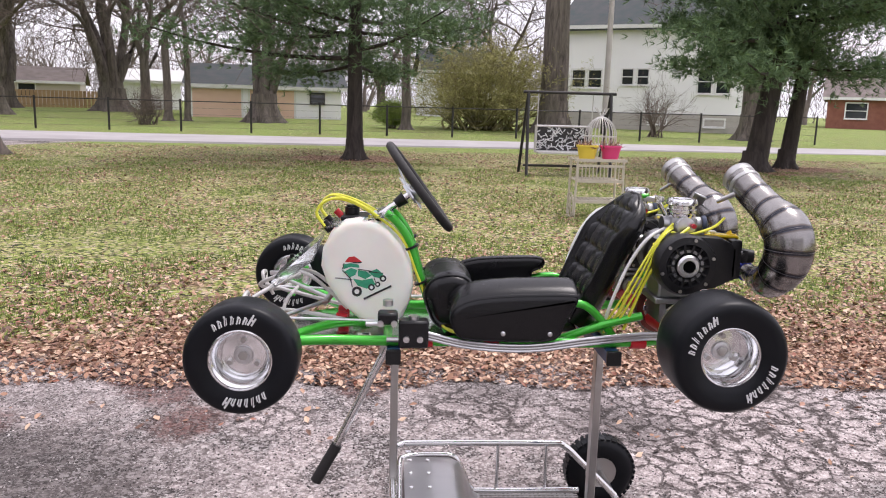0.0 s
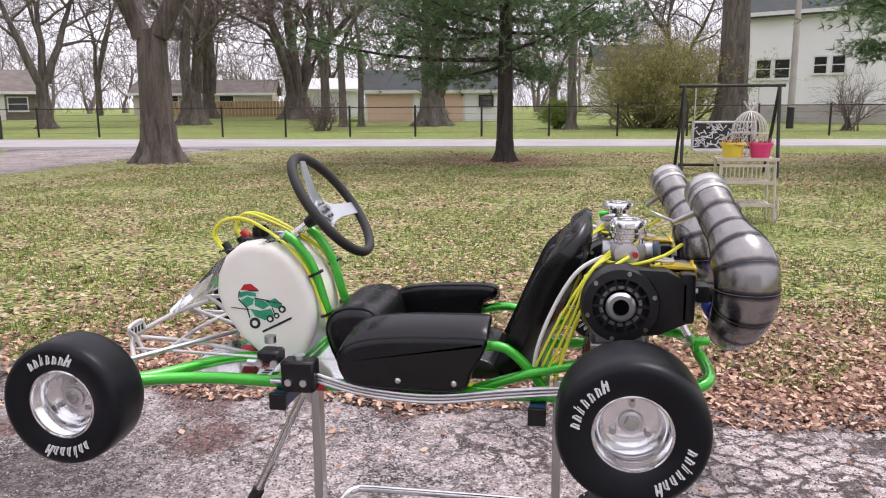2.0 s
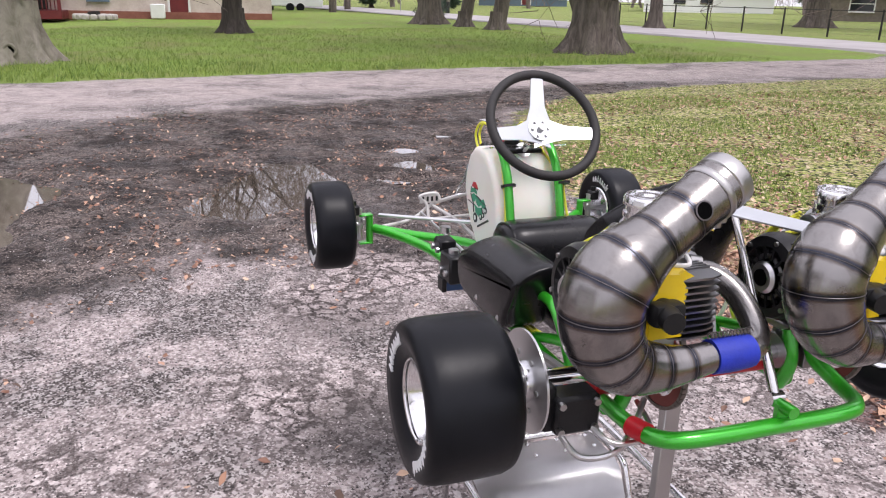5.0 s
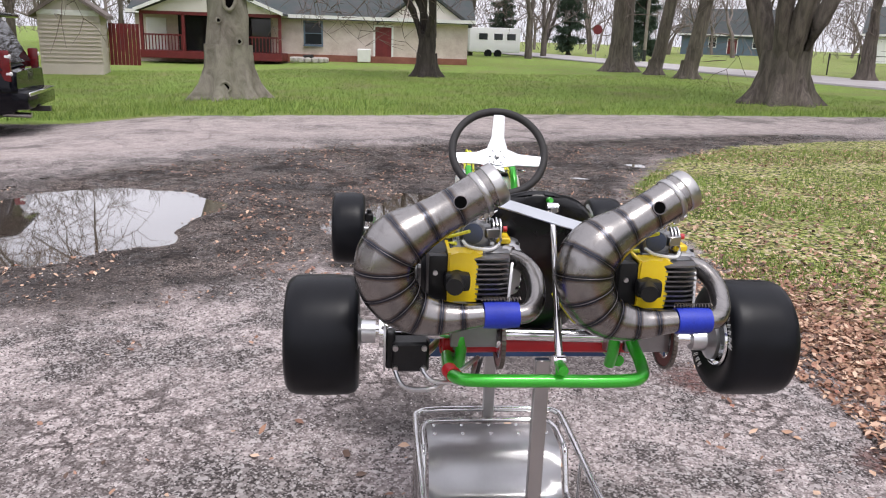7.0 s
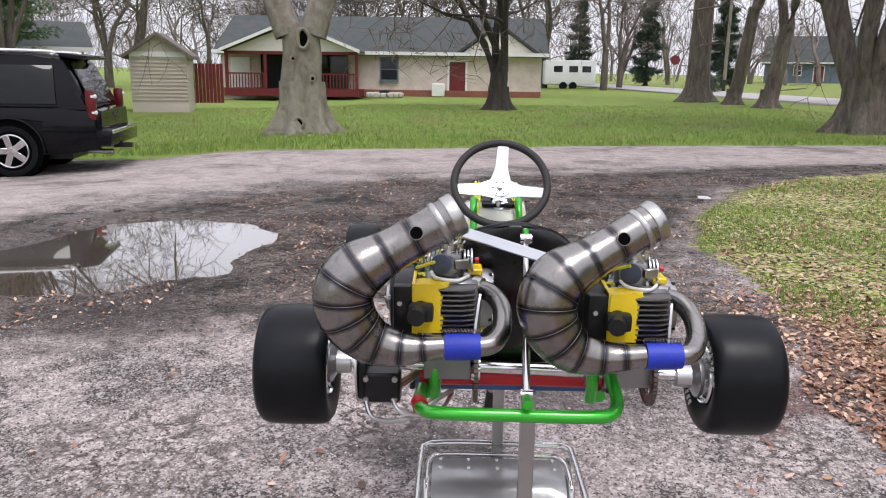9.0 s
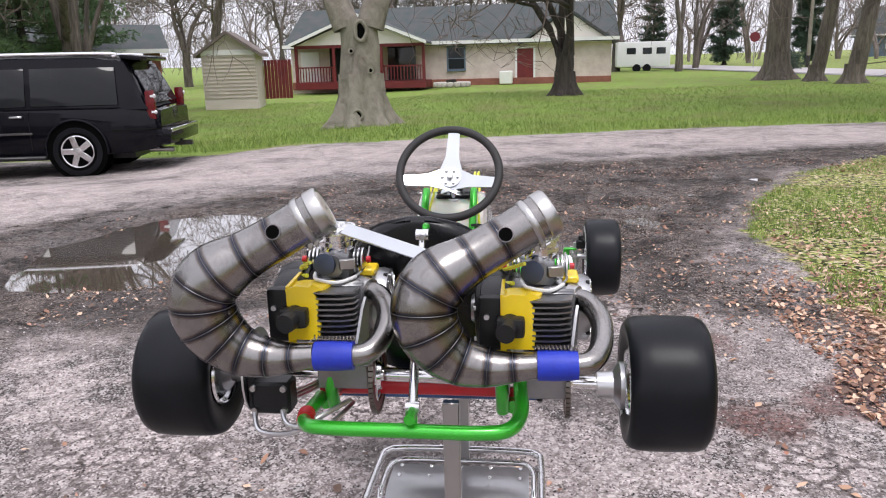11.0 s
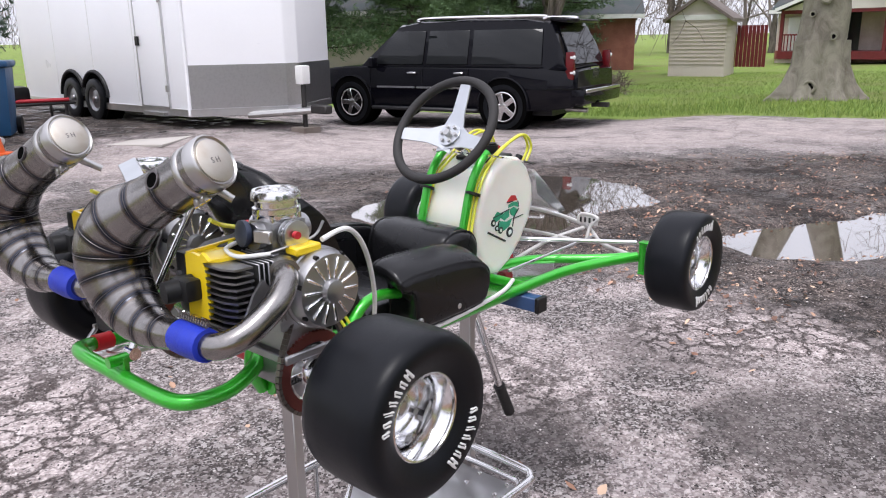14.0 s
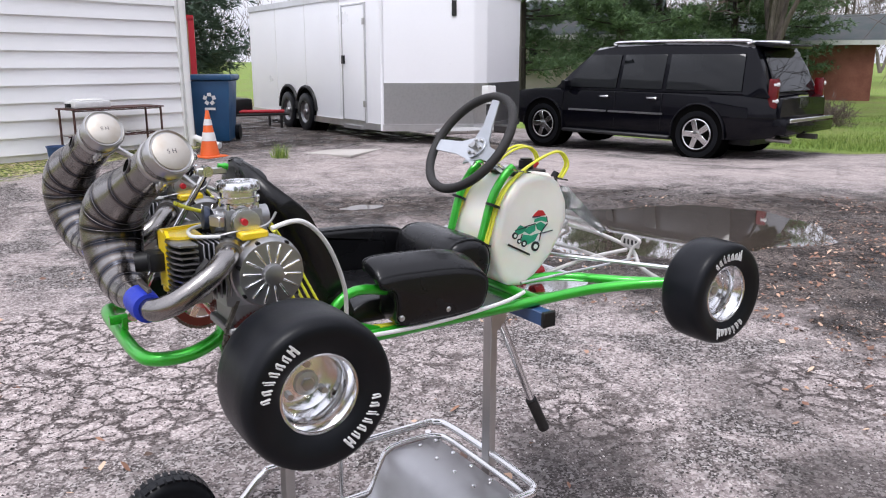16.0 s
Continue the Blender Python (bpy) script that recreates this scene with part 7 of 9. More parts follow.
for y, s in ((-0.59, -1), (0.385, 1)):
    c = (0.61, y, 0.126)
    wh = part("stand_wheel", recalc(lathe(BM(), [(0.05, -0.03), (0.056, -0.032), (0.05, -0.012), (0.02, -0.008), (0.018, -0.03), (0.018, 0.03), (0.02, 0.008), (0.05, 0.012), (0.056, 0.032), (0.05, 0.03)], c, (0, s, 0), 28)), M_steel, stand)
    part("tyre", recalc(lathe(BM(), [(0.055, -0.03), (0.075, -0.04), (0.1, -0.04), (0.118, -0.03), (0.126, -0.012), (0.126, 0.012), (0.118, 0.03), (0.1, 0.04), (0.075, 0.04), (0.055, 0.03), (0.052, 0.0)], c, (0, s, 0), 40, closed=True)), M_rubber, wh, "treaded black pneumatic tyre")
    bm = BM()
    for k in range(36):
        a = k * math.pi / 18
        rot = Matrix.Rotation(-a, 3, "Y")
        for q in (-0.018, 0.018):
            box(bm, Vector(c) + rot @ Vector((0.1235, q, 0)), (0.006, 0.024, 0.015), rot)
    tagged(part("tread_block", bm, M_rubber, wh, "", 0), kind="stuff")

# ---- houses, vehicles and yard things ----


def window(parent, c, w, h, d, out, frame=None, panes=2):
    """A sash window: frame, glass and sill. d: along the wall, out: away from it."""
    d, out, c = Vector(d), Vector(out), Vector(c)
    up = Vector((0, 0, 1))
    rot = Matrix((d, out, up)).transposed()
    bm = BM()
    t = 0.09 if w > 0.6 else 0.06
    for s in (-1, 1):
        box(bm, c + d * s * (w / 2 + t / 2) + out * 0.03, (t, 0.07, h + 2 * t), rot)
        box(bm, c + up * s * (h / 2 + t / 2) + out * 0.03, (w, 0.07, t), rot)
    box(bm, c + out * 0.025, (w, 0.05, 0.05), rot)
    win = part("window", bm, frame or M_white_trim, parent, "", 0)
    for s in (-1, 1):
        part("pane", box(BM(), c + up * s * h / 4 + out * 0.004, (w, 0.02, h / 2 - 0.03), rot), M_window, win, "", 0)
    part("sill", box(BM(), c - up * (h / 2 + t) + out * 0.06, (w + 0.2, 0.14, 0.05), rot), frame or M_white_trim, win, "", 0)
    return win


def house(name, corner, along, length, depth, wall_h, roof_h, wall_m, roof_m, label, windows=(), doors=(), category="house", gable=False, group="houses", eave=0.4, frame=None):
    """A house: corner is the visible wall's base end, along the way of that wall (unit), the house lies behind it.
    gable: the visible wall is the gable end. windows: (place along, sill height, width, height); doors: (place, width, height, material)."""
    d = Vector((along[0], along[1], 0)).normalized()
    out = Vector((d.y, -d.x, 0))
    c = Vector(corner)
    if out.dot(Vector((-c.x, -c.y, 0))) < 0:
        out = -out
    back, up = -out, Vector((0, 0, 1))
    hs = thing(name, c, label, category, group)
    base = -up * 1.2
    ring = [c, c + d * length, c + d * length + back * depth, c + back * depth]
    bm = BM()
    ring_loft(bm, [[p + base for p in ring], [p + up * wall_h for p in ring]])
    a, b = (ring[0] + ring[1]) / 2, (ring[2] + ring[3]) / 2
    if gable:
        g = [bm.verts.new(ring[0] + up * wall_h), bm.verts.new(ring[1] + up * wall_h), bm.verts.new(a + up * (wall_h + roof_h))]
        bm.faces.new(g)
        g = [bm.verts.new(ring[2] + up * wall_h), bm.verts.new(ring[3] + up * wall_h), bm.verts.new(b + up * (wall_h + roof_h))]
        bm.faces.new(g)
    else:
        for p, q in ((ring[0], ring[3]), (ring[1], ring[2])):
            bm.faces.new([bm.verts.new(v) for v in (p + up * wall_h, q + up * wall_h, (p + q) / 2 + up * (wall_h + roof_h))])
    part("wall", recalc(bm), wall_m, hs, "", 0)
    bm = BM()
    th = up * 0.14
    if gable:
        e0, e1 = out * eave, back * eave
        ridge = (a + out * eave + up * (wall_h + roof_h), b + back * eave + up * (wall_h + roof_h))
        sides = ((ring[0], ring[3], -d), (ring[1], ring[2], d))
        for p, q, o in sides:
            drop = up * (wall_h - roof_h * eave / (length / 2))
            slab(bm, [p + e0 + o * eave + drop, q + e1 + o * eave + drop, ridge[1], ridge[0]], th)
    else:
        ridge = ((ring[0] + ring[3]) / 2 - d * eave + up * (wall_h + roof_h), (ring[1] + ring[2]) / 2 + d * eave + up * (wall_h + roof_h))
        for p, q, o in ((ring[0], ring[1], out), (ring[3], ring[2], back)):
            drop = up * (wall_h - roof_h * eave / (depth / 2))
            slab(bm, [p - d * eave + o * eave + drop, q + d * eave + o * eave + drop, ridge[1], ridge[0]], th)
    part("roof", recalc(bm), roof_m, hs, "", 0)
    rot = Matrix((d, out, up)).transposed()
    part("fascia", box(BM(), c + d * length / 2 + out * (eave if not gable else 0.02) + up * (wall_h - (0.05 if not gable else -0.02)), (length + 2 * eave * (not gable), 0.05, 0.2), rot), M_white_trim, hs, "", 0)
    for at, sill, w, h in windows:
        window(hs, c + d * at + up * (sill + h / 2), w, h, d, out, frame)
    for at, w, h, m in doors:
        dr = part("door", box(BM(), c + d * at + up * h / 2 + out * 0.02, (w, 0.06, h), rot), m, hs, "", 0)
        bm = BM()
        for s in (-1, 1):
            box(bm, c + d * (at + s * (w / 2 + 0.06)) + up * h / 2 + out * 0.03, (0.12, 0.09, h), rot)
        box(bm, c + d * at + up * (h + 0.06) + out * 0.03, (w + 0.24, 0.09, 0.12), rot)
        part("door_frame", bm, M_white_trim, dr, "", 0)
    return hs, c, d, out, rot


# long brick house with a gabled porch, behind the drive lawn
hs, c, d, out, rot = house("brick_house", (-45.6, -14.6, 0.0), (0.02, 1), 19.3, 9, 2.55, 2.2, M_brick_tan, M_shingle, "long tan brick ranch house with gabled porch and red trim",
    windows=((10.2, 0.95, 0.95, 1.25),), doors=((14.3, 0.95, 2.05, M_red_paint), (1.2, 0.9, 2.05, M_white_trim)), frame=M_blue_siding)
up = Vector((0, 0, 1))
bm = BM()
pc = c + d * 4.85 + out * 2.4
slab(bm, [pc - d * 3.95 + out * 0.5 + up * 2.45, pc + up * 4.05 + out * 0.5, pc + up * 4.05 - out * 6, pc - d * 3.95 - out * 6 + up * 2.45], up * 0.12)
slab(bm, [pc + d * 3.95 + out * 0.5 + up * 2.45, pc + up * 4.05 + out * 0.5, pc + up * 4.05 - out * 6, pc + d * 3.95 - out * 6 + up * 2.45], up * 0.12)
part("porch_roof", recalc(bm), M_shingle, hs, "", 0)
part("porch_gable", recalc(slab(BM(), [pc - d * 3.7 + up * 2.5, pc + d * 3.7 + up * 2.5, pc + up * 3.95], out * 0.1)), M_gable, hs, "", 0)
part("porch_beam", box(BM(), pc + up * 2.42, (7.6, 0.16, 0.2), rot), M_red_paint, hs, "", 0)
rake = pc + out * 0.52
for s in (-1, 1):
    part("rake_board", recalc(slab(BM(), [rake + d * s * 4.0 + up * 2.42, rake + up * 4.02, rake + up * 4.2, rake + d * s * 4.0 + up * 2.6], out * 0.05)), M_white_trim, hs, "", 0)
part("porch_floor", box(BM(), pc - out * 1.1 + up * 0.2, (7.7, 2.5, 0.4), rot), M_red_paint, hs, "", 0)
for at in (-3.75, -1.5, 1.3, 3.75):
    part("porch_post", box(BM(), pc + d * at + up * 1.3, (0.16, 0.16, 2.3), rot), M_red_paint, hs, "", 0)
for at, w in ((-2.6, 2.1), (2.5, 2.3)):
    ra = part("porch_rail", box(BM(), pc + d * at + up * 1.25, (w, 0.07, 0.08), rot), M_red_paint, hs, "", 0)
    for k in range(12):
        part("baluster", box(BM(), pc + d * (at - w / 2 + w * (k + 0.5) / 12) + up * 0.82, (0.05, 0.05, 0.8), rot), M_red_paint, ra, "", 0)
part("sliding_door", box(BM(), c + d * 3.4 + out * 0.03 + up * 1.4, (1.9, 0.06, 2.0), rot), M_window, hs, "", 0)
part("sliding_door", box(BM(), c + d * 6.9 + out * 0.03 + up * 1.4, (1.7, 0.06, 2.0), rot), M_window, hs, "", 0)
part("gable_wing", recalc(slab(BM(), [c + d * 14.2 + out * 0.25 + up * 2.3, c + d * 19.3 + out * 0.25 + up * 2.3, c + d * 16.7 + out * 0.25 + up * 4.1], -out * 3)), M_gable, hs, "", 0)
for s, o in ((-1, 13.9), (1, 19.5)):
    part("rake_board", recalc(slab(BM(), [c + d * o + out * 0.4 + up * 2.2, c + d * 16.7 + out * 0.4 + up * 4.15, c + d * 16.7 + out * 0.4 + up * 4.33, c + d * o + out * 0.4 + up * 2.38], -out * 4)), M_shingle, hs, "", 0)
part("brick_plinth", box(BM(), c + d * 9.65 + out * 0.03 + up * 0.15, (19.3, 0.1, 0.45), rot), M_brick_red, hs, "", 0)
part("air_conditioner", box(BM(), c + d * 13.2 + out * 0.7 + up * 0.42, (0.75, 0.7, 0.75), rot, 0.04), M_white_trim, hs)

hs, c, d, out, rot = house("garden_shed", (-29.5, -13.45, 0.1), (-0.22, 0.975), 2.2, 2.6, 1.9, 0.75, M_tan_siding, M_shingle_brown, "beige sided garden shed with a pitched roof", gable=True, category="shed", eave=0.25)
bm = BM()
for k in range(12):
    box(bm, c + d * 1.1 + out * 0.02 + up * (0.1 + k * 0.15), (2.2, 0.03, 0.012), rot)
part("siding_lap", bm, M_tan_siding, hs, "", 0)["kind"] = "stuff"
fence = thing("red_fence_panel", (-32.4, -11.7, 0), "dark red board fence panel beside the shed", "fence")
for k in range(9):
    part("board", box(BM(), (-32.4 - 0.03 * k, -11.9 + k * 0.15, 0.85), (0.04, 0.135, 1.7)), M_red_paint, fence, "", 0)

hs, c, d, out, rot = house("blue_house", (-111, 43.0, 0.75), (0.4, 0.92), 13, 9, 2.6, 3.6, M_blue_siding, M_shingle, "slate blue cottage with white windows and red door",
    windows=((4.3, 0.9, 0.9, 1.3), (10.2, 0.9, 0.9, 1.3), (12.2, 0.9, 0.9, 1.3)), doors=((7.0, 1.2, 2.1, M_red_paint),))
hs, c, d, out, rot = house("white_house", (-72.9, 46.9, 0.25), (0.56, 0.82), 7.2, 11, 3.0, 2.7, M_white_siding, M_shingle, "small white sided house with a grey roof",
    windows=((3.6, 1.3, 1.0, 1.3), (6.3, 1.3, 1.0, 1.5)), gable=False, frame=M_black_iron)
hs, c, d, out, rot = house("white_garage", (-70, 52.6, 0.3), (0.62, 0.78), 6.6, 5, 2.2, 0.5, M_white_siding, M_white_trim, "low white garage beside a white house", gable=False, category="garage")
hs, c, d, out, rot = house("dark_ranch_house", (-45.1, 44.2, 0.45), (0.75, 0.66), 9.2, 8, 2.1, 1.6, M_wood_grey, M_shingle_brown, "low dark ranch house with white windows",
    windows=((2.4, 0.8, 1.5, 1.0), (5.2, 0.8, 0.6, 1.0), (7.6, 0.8, 1.2, 0.9)), doors=((6.2, 0.9, 1.9, M_white_trim),))
hs, c, d, out, rot = house("garage", (-11.9, 43.5, 0.5), (0.985, 0.16), 8.6, 8, 1.8, 1.25, M_white_siding, M_shingle, "white garage with wide peach doors and dark roof",
    windows=((7.2, 0.95, 0.7, 0.5),), doors=((1.5, 2.7, 1.6, M_peach), (4.6, 2.5, 1.6, M_peach)), category="garage", frame=M_black_iron)
hs, c, d, out, rot = house("white_shed", (-20.5, 56, 0.6), (0.96, 0.27), 4.6, 5, 2.1, 0.8, M_white_siding, M_white_trim, "white outbuilding behind a large maple", category="shed")
hs, c, d, out, rot = house("white_two_storey_house", (9.4, 43.1, 0.5), (0.87, -0.49), 10.4, 9, 5.6, 2.8, M_white_siding, M_shingle, "white two-storey house with paired dark windows",
    windows=((3.8, 2.45, 0.58, 0.83), (4.65, 2.45, 0.58, 0.83), (7.95, 2.04, 0.68, 1.2), (8.9, 2.04, 0.68, 1.2), (1.0, 2.27, 0.72, 0.95), (1.95, 2.27, 0.72, 0.95), (5.6, 0.35, 0.9, 0.35), (8.6, 0.3, 1.0, 0.35)))
part("foundation", box(BM(), c + d * 5.2 + out * 0.012 + up * 0.3, (10.4, 0.08, 1.2), rot), M_concrete, hs, "grey block foundation", 0)
hs, c, d, out, rot = house("red_brick_bungalow", (33, 56.5, 0.65), (0.86, -0.5), 9, 8, 2.3, 1.7, M_brick_red, M_shingle_brown, "red brick bungalow with a white porch", windows=((2, 0.8, 1.4, 1.1), (6, 0.8, 1.2, 1.1)))
hs, c, d, out, rot = house("white_cottage", (2.2, 60, 0.6), (0.98, 0.1), 6, 6, 3.6, 1.8, M_white_siding, M_shingle, "white cottage far behind the street", windows=((1.5, 2.2, 0.8, 1.1), (3.6, 2.2, 0.8, 1.1)))
hs, c, d, out, rot = house("low_house", (-38, 62, 0.6), (0.93, 0.3), 12, 8, 2.0, 1.2, M_tan_siding, M_shingle_brown, "low house far behind the street", windows=((3, 0.8, 1.6, 1.0), (8, 0.8, 1.2, 1.0)))
hs, c, d, out, rot = house("tan_house", (-18.6, -26.0, 0.3), (-0.6, 0.8), 7, 7, 2.1, 1.5, M_tan_siding, M_shingle, "tan sided house behind the trailer", windows=((2.6, 0.8, 0.5, 0.9),))
hs, c, d, out, rot = house("red_brick_house", (-30.5, -24.0, 0.3), (-0.5, 0.86), 7.5, 7, 2.0, 1.2, M_brick_red, M_shingle, "red brick house behind the parked vehicle", windows=((4.2, 0.9, 1.1, 0.9),))

# wooden fence run and the dark pipe fence along the far side of the street
fence = thing("board_fence", (-27, 55, 0.5), "raw yellow board fence between far yards", "fence")
for k in range(40):
    part("board", box(BM(), (-31 + k * 0.26, 54.5 + k * 0.06, 1.2), (0.24, 0.03, 1.3)), M_wood_fence, fence, "", 0)
fence = thing("pipe_fence", (-6, 26.3, 0.28), "thin dark wire fence with steel posts along the street", "fence")
for k in range(24):
    x = -40 + k * 2.47
    y = 27.2 + 0.075 * x
    z = relief(x, y)
    tall = 1.15 if k != 10 else 1.45
    part("post", cyl(BM(), (x, y, z - 0.1), (x, y, z + tall), 0.04 if k != 10 else 0.07, n=8), M_black_iron, fence)
    if k < 23:
        x2 = x + 2.47
        y2 = 27.2 + 0.075 * x2
        part("top_rail", cyl(BM(), (x, y, z + 1.08), (x2, y2, relief(x2, y2) + 1.08), 0.02, n=6), M_black_iron, fence)
        bm = BM()
        for j in range(4):
            cyl(bm, (x, y, z + 0.15 + j * 0.23), (x2, y2, relief(x2, y2) + 0.15 + j * 0.23), 0.004, n=3, caps=False)
        tagged(part("wire", bm, M_black_iron, fence, "", 0), kind="stuff")
for x, y, h, lb in ((-20.9, 24.3, 8.5, "weathered wooden utility pole with a dark foot"), (9.6, 34.0, 8.0, "pale utility pole before the white house"), (-63, 21.5, 9.0, "utility pole beside the far street")):
    z = relief(x, y)
    pole = thing("utility_pole", (x, y, z), lb, "pole", "utility poles")
    part("shaft", cyl(BM(), (x, y, z - 0.2), (x, y, z + h), 0.15, 0.11, 14), M_bark_beech if x < -60 else M_concrete, pole)
    part("foot", cyl(BM(), (x, y, z - 0.2), (x, y, z + 0.9), 0.155, 0.152, 14), M_black_iron, pole)
sign = thing("stop_sign", (-66, 18.2, 0.2), "red stop sign on a thin post", "sign")
part("post", cyl(BM(), (-66, 18.2, 0), (-66, 18.2, 2.6), 0.04, n=8), M_steel, sign)
part("plate", cyl(BM(), (-65.95, 18.2, 2.7), (-65.9, 18.18, 2.7), 0.42, n=8), M_red_paint, sign, "red octagon plate")

# camper trailer far off
c = Vector((-72, 10, 0))
rv = thing("camper_trailer", c, "white camper trailer parked beside the brick house", "camper")
part("body", bevelled(recalc(box(BM(), c + up * 1.55, (2.4, 4.7, 2.2))), 0.15, 2), M_white_siding, rv)
for y in (-1.1, 0.3, 1.5):
    part("window", box(BM(), c + Vector((1.21, y, 1.85)), (0.03, 0.8, 0.55)), M_window, rv, "", 0)
for y in (-0.6, 0.3):
    part("wheel", cyl(BM(), c + Vector((1.0, y, 0.35)), c + Vector((1.22, y, 0.35)), 0.36, n=20), M_rubber, rv)

# fire ring on the lawn, stump
ring = thing("fire_ring", (-42.5, -4.4, 0.1), "low round stone fire ring with charred wood", "fire pit")
rng = random.Random(9)
for k in range(16):
    a = k * math.pi / 8
    part("stone", bevelled(recalc(box(BM(), (-42.5 + math.cos(a) * 0.9, -4.4 + math.sin(a) * 0.9, 0.15), (0.32, 0.3, 0.28), yaw3(math.degrees(a)))), 0.05, 1), M_concrete, ring)
part("log", cyl(BM(), (-43.1, -4.7, 0.3), (-41.9, -4.2, 0.36), 0.1, n=10), M_black_iron, ring)

# ---- white sided house end with downspout, right behind the kart ----
WA, WB = Vector((-2.1, -9.85, 0)), Vector((0.4, -9.02, 0))
wd = (WB - WA).normalized()
wn = Vector((-wd.y, wd.x, 0))
wrot = Matrix((wd, wn, up)).transposed()
wz = 0.12
sided = thing("white_siding_house", (WA.x, WA.y, wz), "end of a white lap-sided house beside the drive", "house")
mid = WA + wd * 4.2
part("wall", box(BM(), mid - wn * 2.6 + up * 1.85, (8.4, 5.0, 3.7), wrot), M_white_siding, sided, "", 0)
for k in range(17):
    zz = wz + 0.16 + k * 0.205
    part("plank", recalc(slab(BM(), [WA + wd * 0.1 - wn * 0.09 + up * zz, WA + wd * 0.1 - wn * 0.05 + up * zz, WA + wd * 0.1 - wn * 0.085 + up * (zz + 0.203), WA + wd * 0.1 - wn * 0.1 + up * (zz + 0.203)], wd * 8.2)), M_white_siding, sided, "", 0)
part("corner_board", box(BM(), WA + wd * 0.05 - wn * 0.09 + up * 1.9, (0.12, 0.16, 3.6), wrot), M_white_trim, sided, "", 0)
bm = tube(BM(), [WA + wd * 0.06 + wn * 0.05 + up * 3.6, WA + wd * 0.06 + wn * 0.05 + up * 0.5, WA + wd * 0.04 + wn * 0.12 + up * 0.33, WA - wd * 0.05 + wn * 0.55 + up * 0.24], 0.045, 10, per=4)
part("downspout", bm, M_white_trim, sided, "white square downspout")
part("foundation", box(BM(), mid - wn * 2.6 + up * 0.14, (8.36, 4.98, 0.5), wrot), M_concrete, sided, "", 0)
part("roof", recalc(slab(BM(), [WA - wd * 0.1 + wn * 0.12 + up * 3.7, WA + wd * 9 + wn * 0.12 + up * 3.7, WA + wd * 9 - wn * 3 + up * 5.2, WA - wd * 0.1 - wn * 3 + up * 5.2], up * 0.15)), M_shingle, sided, "", 0)

gz = relief(-2.5, -10.2)
# wheeled bin
bx, by = -2.56, -10.25
bin_ = thing("recycling_bin", (bx, by, gz), "dark blue wheeled recycling bin with white emblem", "bin")
rb = yaw3(-28)
M_bin = surface("blue_bin_plastic", (0.012, 0.07, 0.17), (0.01, 0.045, 0.11), 0.45, 0, 4, 60, 0.4, 0.08)
lo = [rb @ Vector((x, y, 0)) for x, y in ((-0.24, -0.28), (0.24, -0.28), (0.24, 0.28), (-0.24, 0.28))]
bm = ring_loft(BM(), [[Vector((bx, by, gz + 0.04)) + p for p in lo], [Vector((bx, by, gz + 0.92)) + p * 1.22 for p in lo]])
body = part("body", bevelled(recalc(bm), 0.03, 2), M_bin, bin_)
part("lid", bevelled(recalc(box(BM(), (bx, by, gz + 0.965), (0.66, 0.76, 0.08), rb)), 0.03, 2), M_bin, bin_)
part("handle", cyl(BM(), Vector((bx, by, gz + 0.93)) + rb @ Vector((-0.3, -0.4, 0)), Vector((bx, by, gz + 0.93)) + rb @ Vector((0.3, -0.4, 0)), 0.02, n=10), M_bin, bin_)
for s in (-1, 1):
    part("wheel", cyl(BM(), Vector((bx, by, gz + 0.13)) + rb @ Vector((s * 0.25, -0.3, 0)), Vector((bx, by, gz + 0.13)) + rb @ Vector((s * 0.31, -0.3, 0)), 0.13, n=20), M_rubber, bin_)
em = Vector((bx, by, gz + 0.66)) + rb @ Vector((0.0, 0.335, 0))
for k in range(5):
    a = k * 1.2566
    part("emblem", box(BM(), em + rb @ Vector((math.sin(a) * 0.065, 0.012, math.cos(a) * 0.065)), (0.055, 0.01, 0.05), rb @ Matrix.Rotation(a, 3, "Y")), M_marking, body, "", 0)
part("emblem", box(BM(), em + rb @ Vector((0, 0.004, -0.14)), (0.15, 0.01, 0.035), rb), M_marking, body, "", 0)

# traffic cone
cx, cy = -1.98, -8.7
cz = relief(cx, cy)
M_orange = surface("orange_cone_plastic", (0.75, 0.13, 0.02), (0.6, 0.09, 0.015), 0.45, 0, 6, 60, 0.4, 0.05)
cone = thing("traffic_cone", (cx, cy, cz), "orange traffic cone with two white bands", "traffic cone")
part("base", bevelled(recalc(box(BM(), (cx, cy, cz + 0.015), (0.34, 0.34, 0.03), yaw3(20))), 0.008, 1), M_orange, cone)
part("body", lathe(BM(), [(0.13, 0.02), (0.125, 0.04), (0.022, 0.6), (0.018, 0.61)], (cx, cy, cz), (0, 0, 1), 28), M_orange, cone)
for z0, z1 in ((0.22, 0.33), (0.42, 0.5)):
    r = lambda z: 0.13 - (z - 0.02) * 0.184 + 0.002
    part("band", lathe(BM(), [(r(z0), z0), (r(z1), z1)], (cx, cy, cz), (0, 0, 1), 28), M_marking, cone, "white reflective band")

